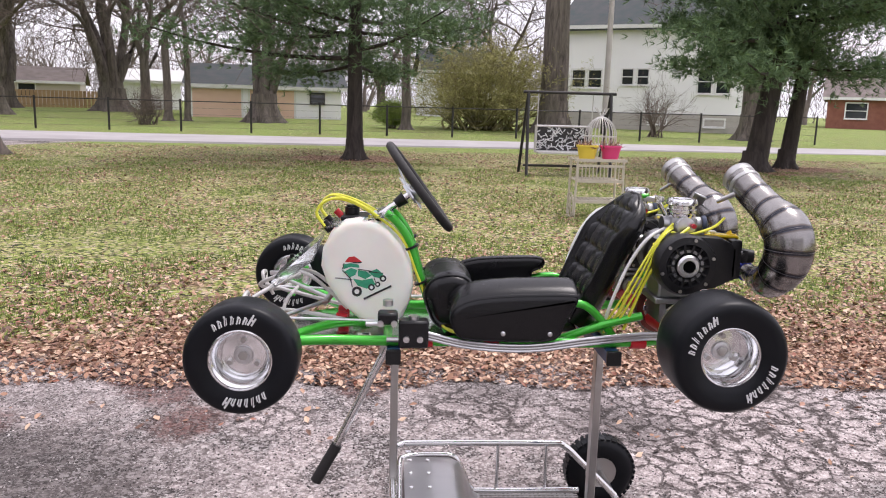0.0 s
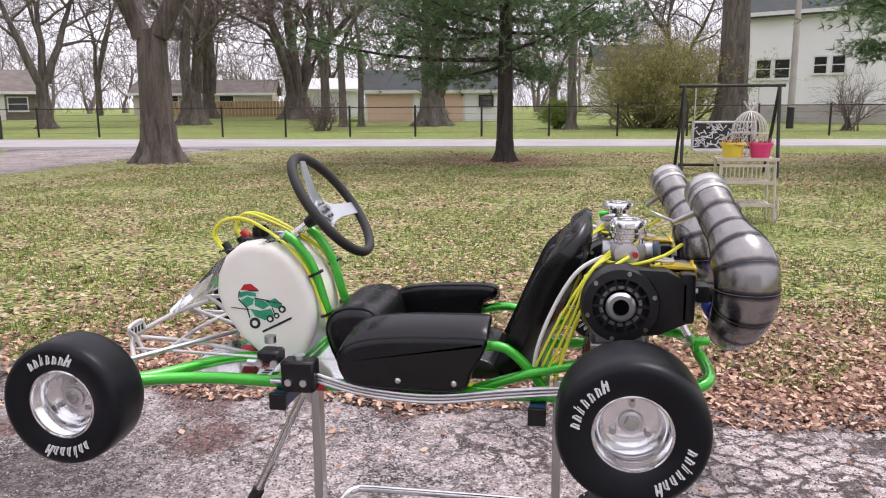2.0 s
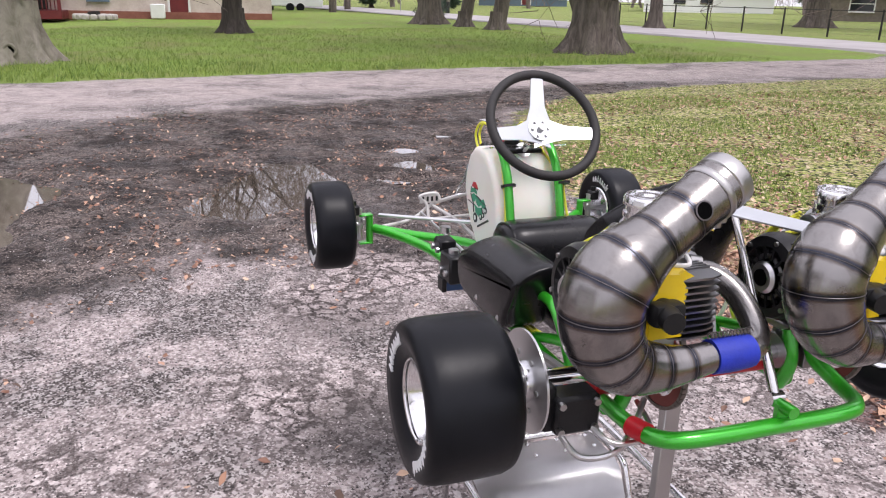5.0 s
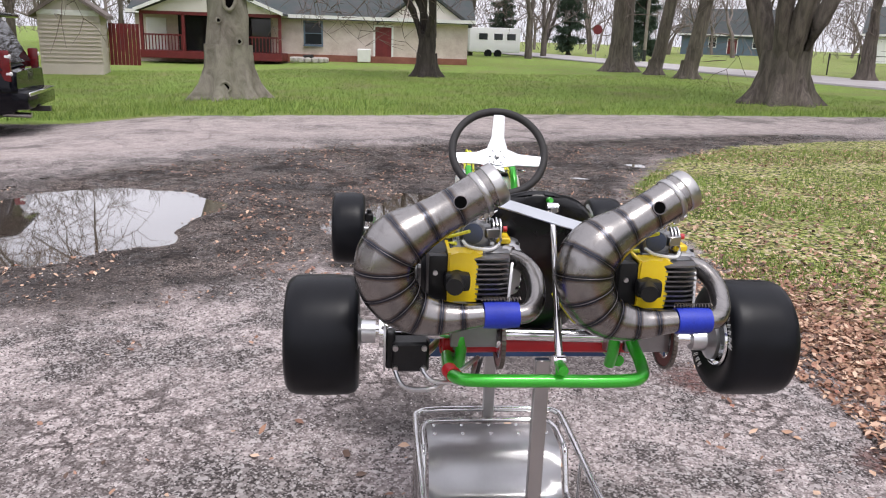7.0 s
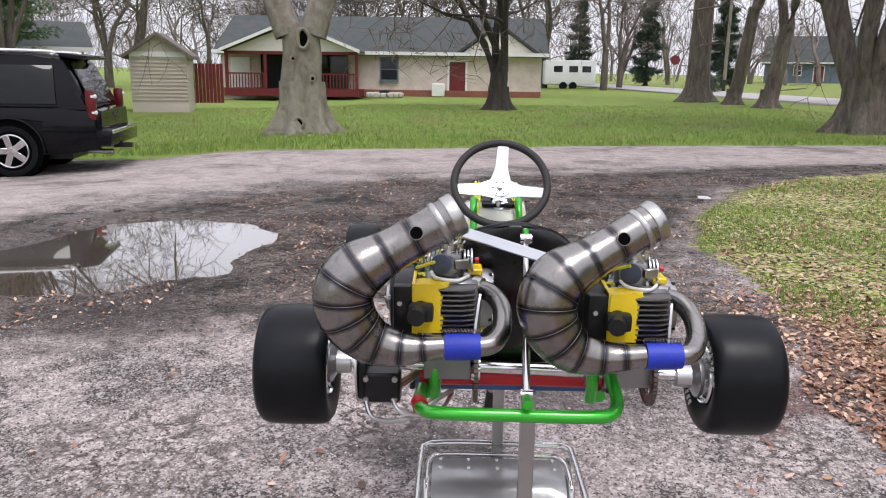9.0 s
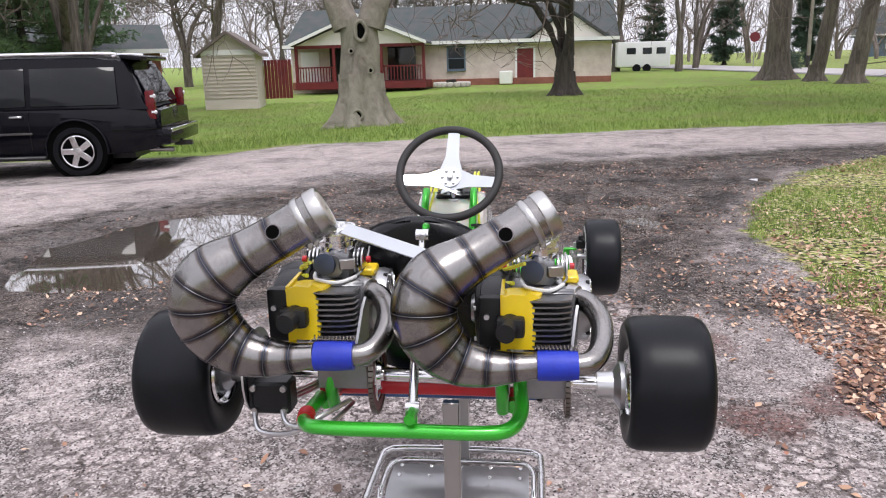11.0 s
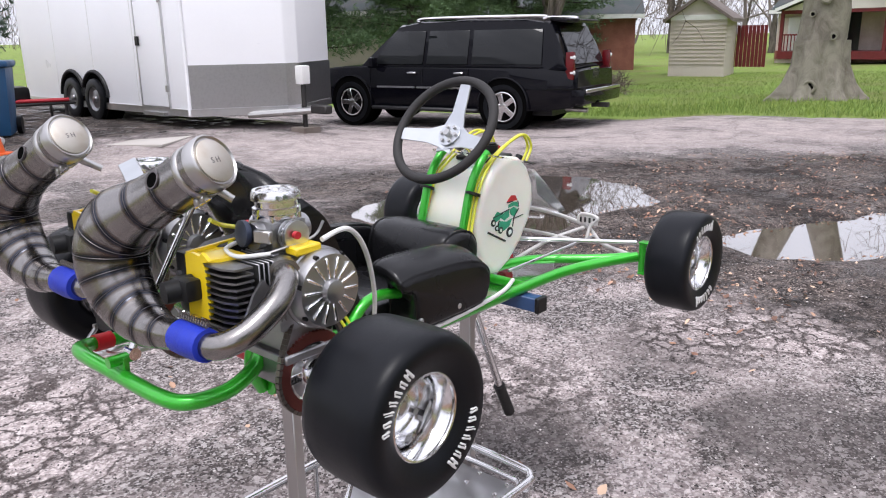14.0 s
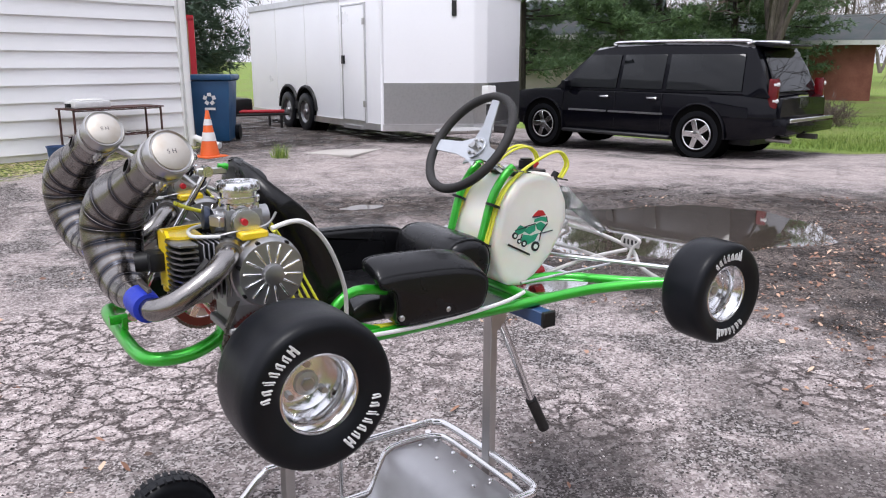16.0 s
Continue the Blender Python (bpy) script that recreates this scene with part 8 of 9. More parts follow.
# wire shelf table against the wall, with clutter
tz = relief(-0.8, -9.1)
table = thing("shelf_table", (-0.8, -9.1, tz), "rusty wire shelf table against white siding", "table")
tc = WA + wd * 1.35 + wn * 0.1
M_rust = surface("rusty_iron", (0.1, 0.045, 0.035), (0.05, 0.03, 0.028), 0.7, 0.2, 9, 70, 0.6, 0.3)
for a in (-0.58, 0.58):
    for b in (0.0, 0.36):
        q = tc + wd * a + wn * b
        part("leg", cyl(BM(), q + up * tz, q + up * (tz + 0.64), 0.014, n=8), M_rust, table)
part("top", box(BM(), tc + wn * 0.18 + up * (tz + 0.64), (1.22, 0.42, 0.018), wrot), M_rust, table, "weathered top")
part("shelf", box(BM(), tc + wn * 0.18 + up * (tz + 0.3), (1.16, 0.02, 0.015), wrot), M_rust, table)
for z in (0.3, 0.62):
    part("rail", cyl(BM(), tc - wd * 0.58 + wn * 0.36 + up * (tz + z), tc + wd * 0.58 + wn * 0.36 + up * (tz + z), 0.008, n=6), M_rust, table)
for k in range(9):
    part("shelf_wire", cyl(BM(), tc + wd * (-0.56 + k * 0.14) + up * (tz + 0.31), tc + wd * (-0.56 + k * 0.14) + wn * 0.36 + up * (tz + 0.31), 0.004, n=5), M_rust, table)
bk = tc + wd * 0.75 + wn * 0.2 + up * tz
bucket = thing("bucket", bk, "small blue plastic bucket beside the shelf table", "bucket")
part("body", recalc(lathe(BM(), [(0.09, 0.0), (0.115, 0.2), (0.122, 0.2), (0.122, 0.215), (0.108, 0.215), (0.085, 0.02)], bk, (0, 0, 1), 24)), M_blue_bar, bucket)
tray_ = thing("white_plastic_box", tc + wd * 0.3 + wn * 0.18 + up * (tz + 0.6525), "white plastic box with tools on the shelf table", "box")
part("body", bevelled(recalc(box(BM(), tc + wd * 0.3 + wn * 0.18 + up * (tz + 0.6925), (0.46, 0.26, 0.08), wrot)), 0.012, 2), M_marking, tray_)
part("lid", bevelled(recalc(box(BM(), tc + wd * 0.3 + wn * 0.18 + up * (tz + 0.745), (0.3, 0.2, 0.025), wrot)), 0.008, 1), M_white_trim, tray_)
part("latch", box(BM(), tc + wd * 0.56 + wn * 0.2 + up * (tz + 0.685), (0.05, 0.05, 0.045), wrot), M_black_matt, tray_)

# plant tuft and a red-framed sign, pallet of scrap behind the bin
rng = random.Random(17)
V, F = [], []
pz = relief(-2.75, -8.2)
for k in range(90):
    a = rng.uniform(0, 6.283)
    dvec = Vector((math.cos(a) * rng.uniform(0.1, 0.8), math.sin(a) * rng.uniform(0.1, 0.8), 1)).normalized()
    q = dvec.cross(up).normalized() * 0.008
    b0 = Vector((-2.75 + rng.gauss(0, 0.05), -8.2 + rng.gauss(0, 0.05), pz - 0.01))
    i = len(V)
    V.extend((b0 - q, b0 + q, b0 + dvec * rng.uniform(0.14, 0.27)))
    F.append((i, i + 1, i + 2))
tuft = thing("plant_tuft", (-2.75, -8.2, pz), "small tuft of narrow green leaves in the drive", "plant")
raw("foliage", V, F, M_grassblade, tuft)
M_red_sign = surface("bright_red_frame", (0.5, 0.02, 0.035), (0.35, 0.012, 0.02), 0.45, 0, 4, 60, 0.4, 0.05)
bd = thing("red_framed_board", (-2.9, -13.3, 0.3), "pale board in a bright red frame behind the house", "board")
part("panel", box(BM(), (-2.95, -13.3, 1.2), (0.3, 0.05, 1.8), yaw3(-20)), M_wood_fence, bd, "", 0)
for s in (-1, 1):
    part("frame", box(BM(), Vector((-2.95, -13.28, 1.2)) + yaw3(-20) @ Vector((s * 0.2, 0, 0)), (0.1, 0.09, 1.9), yaw3(-20)), M_red_sign, bd, "", 0)
part("frame", box(BM(), (-2.95, -13.28, 2.15), (0.5, 0.09, 0.1), yaw3(-20)), M_red_sign, bd, "", 0)
scrap = thing("scrap_rack", (-3.6, -12.3, relief(-3.6, -12.3)), "low black rack with a red bar behind the bin", "rack")
sz = relief(-3.6, -12.3)
for s in (-1, 1):
    part("rail", cyl(BM(), (-4.5, -12.4 + s * 0.3, sz + 0.28), (-2.9, -12.7 + s * 0.3, sz + 0.28), 0.03, n=8), M_black_iron, scrap)
    for x in (-4.4, -3.0):
        part("leg", cyl(BM(), (x, -12.55 + s * 0.3, sz), (x, -12.55 + s * 0.3, sz + 0.29), 0.025, n=8), M_black_iron, scrap)
part("cover", bevelled(recalc(box(BM(), (-3.4, -12.5, sz + 0.42), (0.9, 0.6, 0.3), yaw3(12))), 0.08, 2), M_black_matt, scrap)
part("red_bar", cyl(BM(), (-4.4, -12.1, sz + 0.33), (-3.0, -12.4, sz + 0.34), 0.03, n=8), M_red_sign, scrap)
slab_ob = box(BM(), (-4.0, -8.6, relief(-4.0, -8.6) + 0.0), (1.5, 0.8, 0.03), yaw3(35), 0.004)
tagged(part("concrete_slab", slab_ob, M_concrete, None, "", 0), "broken pale concrete slab lying in the drive", "slab")

# ---- enclosed white trailer ----
TX, TY0, TY1, TZ = -4.65, -8.85, -14.4, 0.38
trailer = thing("enclosed_trailer", (-5.95, -11.6, 0.25), "white enclosed car trailer with silver stone guard", "trailer")
M_trailer = surface("white_trailer_skin", (0.9, 0.905, 0.93), (0.82, 0.825, 0.85), 0.32, 0, 0.8, 30, 0.3, 0.03)
M_tread = metal_mat("tread_plate", (0.52, 0.52, 0.53), 0.34, 0.3, coarse=30)
TIP = (-5.95, -8.15)
plan = [(TX, TY0), (TIP[0] + 0.12, TIP[1]), (TIP[0] - 0.12, TIP[1]), (-7.25, TY0), (-7.25, TY1), (TX, TY1)]
bm = ring_loft(BM(), [[(x, y, TZ) for x, y in plan], [(x, y, 2.42) for x, y in plan]])
body = part("body", bevelled(recalc(bm), 0.03, 2), M_trailer, trailer)
for k in range(4):
    y = TY0 - 0.02 - k * 1.37
    part("skin_seam", box(BM(), (TX + 0.002, y, 1.45), (0.006, 0.012, 1.85)), M_white_trim, body, "", 0)
for z, h in ((2.4, 0.1), (0.42, 0.1)):
    part("edge_trim", box(BM(), (TX + 0.006, (TY0 + TY1) / 2, z), (0.02, TY0 - TY1, h)), M_alu_bead, trailer)
dn = Vector((TIP[0] + 0.12 - TX, TIP[1] - TY0, 0))
dl = dn.length
dn.normalize()
do = Vector((dn.y, -dn.x, 0))
if do.x < 0:
    do = -do
drot = Matrix((dn, do, Vector((0, 0, 1)))).transposed()
mid = Vector((TX, TY0, 0)) + dn * dl / 2
part("stone_guard", box(BM(), mid + do * 0.006 + Vector((0, 0, 0.78)), (dl, 0.016, 0.6), drot), M_tread, trailer, "silver tread-plate stone guard", 0)
part("edge_trim", box(BM(), mid + do * 0.012 + Vector((0, 0, 0.42)), (dl, 0.03, 0.1), drot), M_alu_bead, trailer)
part("edge_trim", box(BM(), mid + do * 0.01 + Vector((0, 0, 2.4)), (dl, 0.02, 0.1), drot), M_alu_bead, trailer)
far = Vector((-7.25 - TIP[0] + 0.12, TY0 - TIP[1], 0))
fl = far.length
far.normalize()
frot = Matrix((far, Vector((-far.y, far.x, 0)), Vector((0, 0, 1)))).transposed()
fm = Vector((TIP[0] - 0.12, TIP[1], 0)) + far * fl / 2
fo = Vector((-far.y, far.x, 0)) * (1 if far.x > 0 else -1)
for z, h, th, m, nm in ((0.78, 0.6, 0.016, M_tread, "stone_guard"), (0.42, 0.1, 0.03, M_alu_bead, "edge_trim"), (2.4, 0.1, 0.02, M_alu_bead, "edge_trim")):
    part(nm, box(BM(), fm + fo * 0.006 + Vector((0, 0, z)), (fl, th, h), frot), m, trailer, "", 0)
part("nose_cap", box(BM(), (TIP[0], TIP[1] + 0.004, 0.78), (0.25, 0.02, 0.6)), M_tread, trailer, "", 0)
part("corner_trim", cyl(BM(), (TX, TY0, TZ), (TX, TY0, 2.42), 0.03, n=10), M_trailer, trailer)
part("decal", box(BM(), mid + dn * 0.28 * dl + do * 0.012 + Vector((0, 0, 2.15)), (0.07, 0.006, 0.22), drot), M_decal_black, body, "small black emblem", 0)
dr = part("side_door", bevelled(recalc(box(BM(), (TX + 0.012, -9.72, 1.36), (0.03, 0.74, 1.74))), 0.012, 2), M_trailer, trailer, "white side door")
bm = BM()
for s in (-1, 1):
    box(bm, (TX + 0.016, -9.72 + s * 0.385, 1.36), (0.03, 0.022, 1.8))
box(bm, (TX + 0.016, -9.72, 2.245), (0.03, 0.79, 0.022))
box(bm, (TX + 0.016, -9.72, 0.475), (0.03, 0.79, 0.022))
part("door_frame", bm, M_alu_bead, dr, "", 0)
part("latch", box(BM(), (TX + 0.04, -10.04, 1.42), (0.04, 0.07, 0.13)), M_black_matt, dr)
for z in (0.75, 1.98):
    part("hinge", box(BM(), (TX + 0.035, -9.34, z), (0.03, 0.05, 0.09)), M_steel, dr)
gz = relief(TX, -12.0) + 0.0
for y in (-11.62, -12.42):
    c = (TX - 0.045, y, gz + 0.335)
    wh = part("wheel", recalc(lathe(BM(), [(0.19, -0.09), (0.205, 0.08), (0.19, 0.095), (0.15, 0.06), (0.06, 0.07), (0.05, 0.1), (0.02, 0.105)], c, (1, 0, 0), 32)), M_fin, trailer)
    part("tyre", recalc(lathe(BM(), [(0.2, -0.09), (0.29, -0.11), (0.325, -0.09), (0.335, -0.04), (0.335, 0.04), (0.325, 0.09), (0.29, 0.11), (0.2, 0.1), (0.19, 0.0)], c, (1, 0, 0), 40, closed=True)), M_rubber, wh)
    bm = BM()
    pts = [(TX + 0.02, y + math.cos(a) * 0.43, gz + 0.36 + math.sin(a) * 0.42) for a in np.linspace(0.05, math.pi - 0.05, 16)]
    part("fender", tube(bm, pts, 0.03, 8, straight=True), M_black_matt, trailer, "black wheel arch")
    # black cylinder behind the wheel stands in for shade in the well
    part("wheel_well", recalc(cyl(BM(), (TX - 0.28, y, gz + 0.36), (TX + 0.008, y, gz + 0.36), 0.4, n=24)), M_hollow_shade, trailer)
part("frame_rail", box(BM(), (TX - 0.2, (TY0 + TY1) / 2, 0.41), (0.08, TY0 - TY1, 0.12)), M_black_iron, trailer)
part("step", box(BM(), (TX - 0.05, -9.72, 0.38), (0.25, 0.6, 0.05)), M_tread, trailer)
for s in (-1, 1):
    part("tongue_beam", cyl(BM(), (TIP[0] + s * 0.6, TIP[1] - 0.3, 0.36), (TIP[0] + 0.08, TIP[1] + 0.55, 0.43), 0.05, n=8), M_steel, trailer)
part("coupler", box(BM(), (TIP[0] + 0.08, TIP[1] + 0.7, 0.45), (0.14, 0.34, 0.12), None, 0.02), M_black_iron, trailer)
jk = part("tongue_jack", cyl(BM(), (TIP[0] + 0.1, TIP[1] + 0.35, 0.08), (TIP[0] + 0.1, TIP[1] + 0.35, 0.8), 0.035, n=14), M_black_iron, trailer)
part("jack_motor", bevelled(recalc(box(BM(), (TIP[0] + 0.1, TIP[1] + 0.35, 0.92), (0.15, 0.16, 0.26))), 0.02, 2), M_white_trim, jk, "white electric jack housing")
part("jack_foot", box(BM(), (TIP[0] + 0.1, TIP[1] + 0.35, relief(TIP[0], TIP[1] + 0.35) + 0.05), (0.3, 0.3, 0.1)), M_wood_grey, jk)

# ---- the black sport utility wagon; nose towards -y ----
SX, SR, SF, SZ = -10.39, -7.28, -10.58, -0.2     # centre line, rear and front axle, ground
suv = thing("sport_utility_car", (SX, (SR + SF) / 2, SZ), "long black sport utility car with chrome trim, parked on the drive", "car")
M_car = surface("black_car_paint", (0.003, 0.003, 0.005), (0.005, 0.005, 0.008), 0.05, 0.0, 3, 60, 0.3, 0.0, 0.002, 0.02, Specular_IOR_Level=0.22)
M_glass_dark = surface("tinted_car_glass", (0.008, 0.009, 0.01), (0.012, 0.013, 0.014), 0.02, 0.0, 1, 20, 0.3, 0.0, 0.002, 0.01, Specular_IOR_Level=0.27)
M_tail = surface("red_tail_lamp", (0.13, 0.005, 0.008), (0.06, 0.004, 0.005), 0.15, 0, 20, 60, 0.4, 0.05)
M_cladding = surface("grey_black_cladding", (0.014, 0.014, 0.016), (0.02, 0.02, 0.02), 0.45, 0, 5, 60, 0.3, 0.1)


def Y(s):
    """A place along the car: 0 at the rear bumper, 5.72 at the nose."""
    return SR + 1.32 - s


# lower body: stations of half width and heights
stations = [(0.0, 0.86, 0.5, 1.02), (0.1, 0.93, 0.42, 1.06), (0.5, 0.985, 0.36, 1.09), (1.2, 1.0, 0.34, 1.1), (2.5, 1.005, 0.33, 1.1), (3.7, 1.005, 0.33, 1.1), (4.3, 1.0, 0.34, 1.1), (4.9, 0.985, 0.36, 1.08), (5.38, 0.96, 0.4, 1.03), (5.6, 0.88, 0.44, 0.98), (5.7, 0.8, 0.48, 0.9), (5.73, 0.72, 0.52, 0.86)]
rings = []
for s, w, z0, z1 in stations:
    y = Y(s)
    rings.append([(SX - w * 0.96, y, SZ + z0), (SX - w, y, SZ + z0 + 0.16), (SX - w * 1.004, y, SZ + 0.72), (SX - w * 0.985, y, SZ + z1 - 0.07), (SX - w * 0.95, y, SZ + z1), (SX, y, SZ + z1 + 0.025), (SX + w * 0.95, y, SZ + z1), (SX + w * 0.985, y, SZ + z1 - 0.07), (SX + w * 1.004, y, SZ + 0.72), (SX + w, y, SZ + z0 + 0.16), (SX + w * 0.96, y, SZ + z0), (SX, y, SZ + z0 - 0.02)])
part("body", recalc(ring_loft(BM(), rings)), M_car, suv, "glossy black lower body", 35)
# cabin
cab = [(0.16, 0.9, 1.06, 1.1), (0.34, 0.86, 1.5, 1.5), (0.52, 0.78, 1.84, 1.84), (1.0, 0.78, 1.9, 1.9), (2.2, 0.78, 1.915, 1.915), (3.2, 0.76, 1.9, 1.9), (3.62, 0.73, 1.84, 1.84), (4.0, 0.8, 1.5, 1.5), (4.4, 0.93, 1.1, 1.1)]
rings = []
for s, w, z, _ in cab:
    y = Y(s)
    wb = 0.955
    k = (z - 1.06) / 0.85
    rings.append([(SX - wb, y, SZ + 1.05), (SX - (wb + (w - wb) * 0.5 * min(1, k + 0.1)), y, SZ + 1.05 + (z - 1.05) * 0.5), (SX - w, y, SZ + z - 0.05 * k), (SX - w * 0.85, y, SZ + z), (SX, y, SZ + z + 0.02), (SX + w * 0.85, y, SZ + z), (SX + w, y, SZ + z - 0.05 * k), (SX + (wb + (w - wb) * 0.5 * min(1, k + 0.1)), y, SZ + 1.05 + (z - 1.05) * 0.5), (SX + wb, y, SZ + 1.05)])
part("cabin", recalc(ring_loft(BM(), rings)), M_car, suv, "black roof and pillars", 35)


def side_x(z):
    """Half width of the cabin's flank at height z over the ground."""
    return 0.955 + (0.78 - 0.955) * min(1.0, (z - 1.05) / 0.8)


for side in (1, -1):
    for s0, s1, t0, t1 in ((0.62, 1.98, 0.66, 1.98), (2.06, 2.92, 2.06, 2.9), (3.0, 4.12, 2.98, 3.66)):
        bm = BM()
        q = []
        for s, z in ((s0, 1.13), (s1, 1.13), (t1, 1.72), (t0, 1.72)):
            q.append(Vector((SX + side * (side_x(z) + 0.006), Y(s), SZ + z)))
        slab(bm, q, (side * 0.012, 0, 0))
        part("side_window", bevelled(recalc(bm), 0.01, 1), M_glass_dark, suv, "dark tinted side window")
    part("belt_trim", recalc(slab(BM(), [(SX + side * 0.968, Y(0.6), SZ + 1.085), (SX + side * 0.968, Y(4.2), SZ + 1.085), (SX + side * 0.968, Y(4.2), SZ + 1.1), (SX + side * 0.968, Y(0.6), SZ + 1.1)], (side * 0.012, 0, 0))), M_car, suv, "", 0)
    part("chrome_strip", recalc(slab(BM(), [(SX + side * 1.006, Y(1.98), SZ + 0.7), (SX + side * 1.006, Y(3.1), SZ + 0.7), (SX + side * 1.006, Y(3.1), SZ + 0.735), (SX + side * 1.006, Y(1.98), SZ + 0.735)], (side * 0.014, 0, 0))), M_chrome, suv, "chrome door strip", 0)
    part("chrome_strip", recalc(slab(BM(), [(SX + side * 1.006, Y(3.14), SZ + 0.7), (SX + side * 1.006, Y(4.0), SZ + 0.7), (SX + side * 1.006, Y(4.0), SZ + 0.735), (SX + side * 1.006, Y(3.14), SZ + 0.735)], (side * 0.014, 0, 0))), M_chrome, suv, "chrome door strip", 0)
    for s in (2.2, 3.2):
        part("door_handle", bevelled(recalc(box(BM(), (SX + side * 1.02, Y(s), SZ + 0.98), (0.05, 0.2, 0.035))), 0.01, 1), M_chrome, suv, "chrome door handle")
    for s in (2.02, 2.98, 4.16):
        part("door_gap", box(BM(), (SX + side * 1.003, Y(s), SZ + 0.76), (0.008, 0.008, 0.62)), M_black_case, suv, "", 0)
    part("running_board", bevelled(recalc(box(BM(), (SX + side * 0.99, Y(2.95), SZ + 0.33), (0.2, 2.3, 0.06))), 0.02, 1), M_cladding, suv)
    mir = part("mirror", bevelled(recalc(box(BM(), (SX + side * 1.1, Y(4.02), SZ + 1.16), (0.18, 0.12, 0.2))), 0.04, 2), M_car, suv)
    part("roof_rail", tube(BM(), [(SX + side * 0.7, Y(0.7), SZ + 1.88), (SX + side * 0.7, Y(0.85), SZ + 1.93), (SX + side * 0.7, Y(3.0), SZ + 1.935), (SX + side * 0.7, Y(3.2), SZ + 1.88)], 0.028, 8), M_alu, suv, "silver roof rail")
    lamp = part("tail_lamp", bevelled(recalc(box(BM(), (SX + side * 0.878, Y(0.13), SZ + 1.11), (0.1, 0.15, 0.46))), 0.03, 2), M_tail, suv, "tall red and clear tail lamp")
    for z in (1.0, 1.25):
        part("lamp_lens", bevelled(recalc(box(BM(), (SX + side * 0.9, Y(0.085), SZ + z), (0.06, 0.1, 0.07))), 0.02, 1), M_marking, lamp, "pale lamp lens")
    part("headlamp", bevelled(recalc(box(BM(), (SX + side * 0.82, Y(5.5), SZ + 0.88), (0.22, 0.25, 0.2))), 0.05, 2), M_alu, suv)
part("rear_window", bevelled(recalc(slab(BM(), [(SX - 0.76, Y(0.17) + 0.012, SZ + 1.12), (SX + 0.76, Y(0.17) + 0.012, SZ + 1.12), (SX + 0.66, Y(0.47) + 0.012, SZ + 1.76), (SX - 0.66, Y(0.47) + 0.012, SZ + 1.76)], (0, 0.02, 0.008))), 0.01, 1), M_glass_dark, suv, "dark rear window")
part("spoiler", bevelled(recalc(box(BM(), (SX, Y(0.42), SZ + 1.86), (1.5, 0.34, 0.07), Matrix.Rotation(-0.12, 3, "X"))), 0.03, 2), M_car, suv)
part("rear_bumper", bevelled(recalc(box(BM(), (SX, Y(-0.02), SZ + 0.6), (1.86, 0.26, 0.26))), 0.06, 2), M_car, suv)
part("bumper_strip", box(BM(), (SX, Y(-0.15), SZ + 0.7), (1.7, 0.03, 0.06), None, 0.01), M_chrome, suv, "bright bumper strip")
part("number_plate", box(BM(), (SX, Y(0.015), SZ + 0.95), (0.32, 0.03, 0.16)), M_alu_cast, suv, "plain number plate")
part("plate_bar", box(BM(), (SX, Y(-0.005), SZ + 0.95), (0.24, 0.012, 0.05)), M_decal_black, suv, "", 0)
part("badge", box(BM(), (SX + 0.55, Y(0.04), SZ + 0.83), (0.16, 0.012, 0.03)), M_chrome, suv, "", 0)
part("badge", box(BM(), (SX, Y(0.03), SZ + 1.06), (0.4, 0.014, 0.03)), M_chrome, suv, "", 0)
part("exhaust_tip", cyl(BM(), (SX + 0.6, Y(0.3), SZ + 0.38), (SX + 0.62, Y(-0.1), SZ + 0.37), 0.04, n=14), M_steel, suv)
part("tow_hitch", box(BM(), (SX, Y(-0.1), SZ + 0.42), (0.1, 0.3, 0.08)), M_black_iron, suv)
part("underbody", box(BM(), (SX, Y(2.8), SZ + 0.36), (1.5, 4.6, 0.2)), M_black_case, suv)
part("grille", box(BM(), (SX, Y(5.72), SZ + 0.75), (1.2, 0.06, 0.3)), M_chrome, suv)
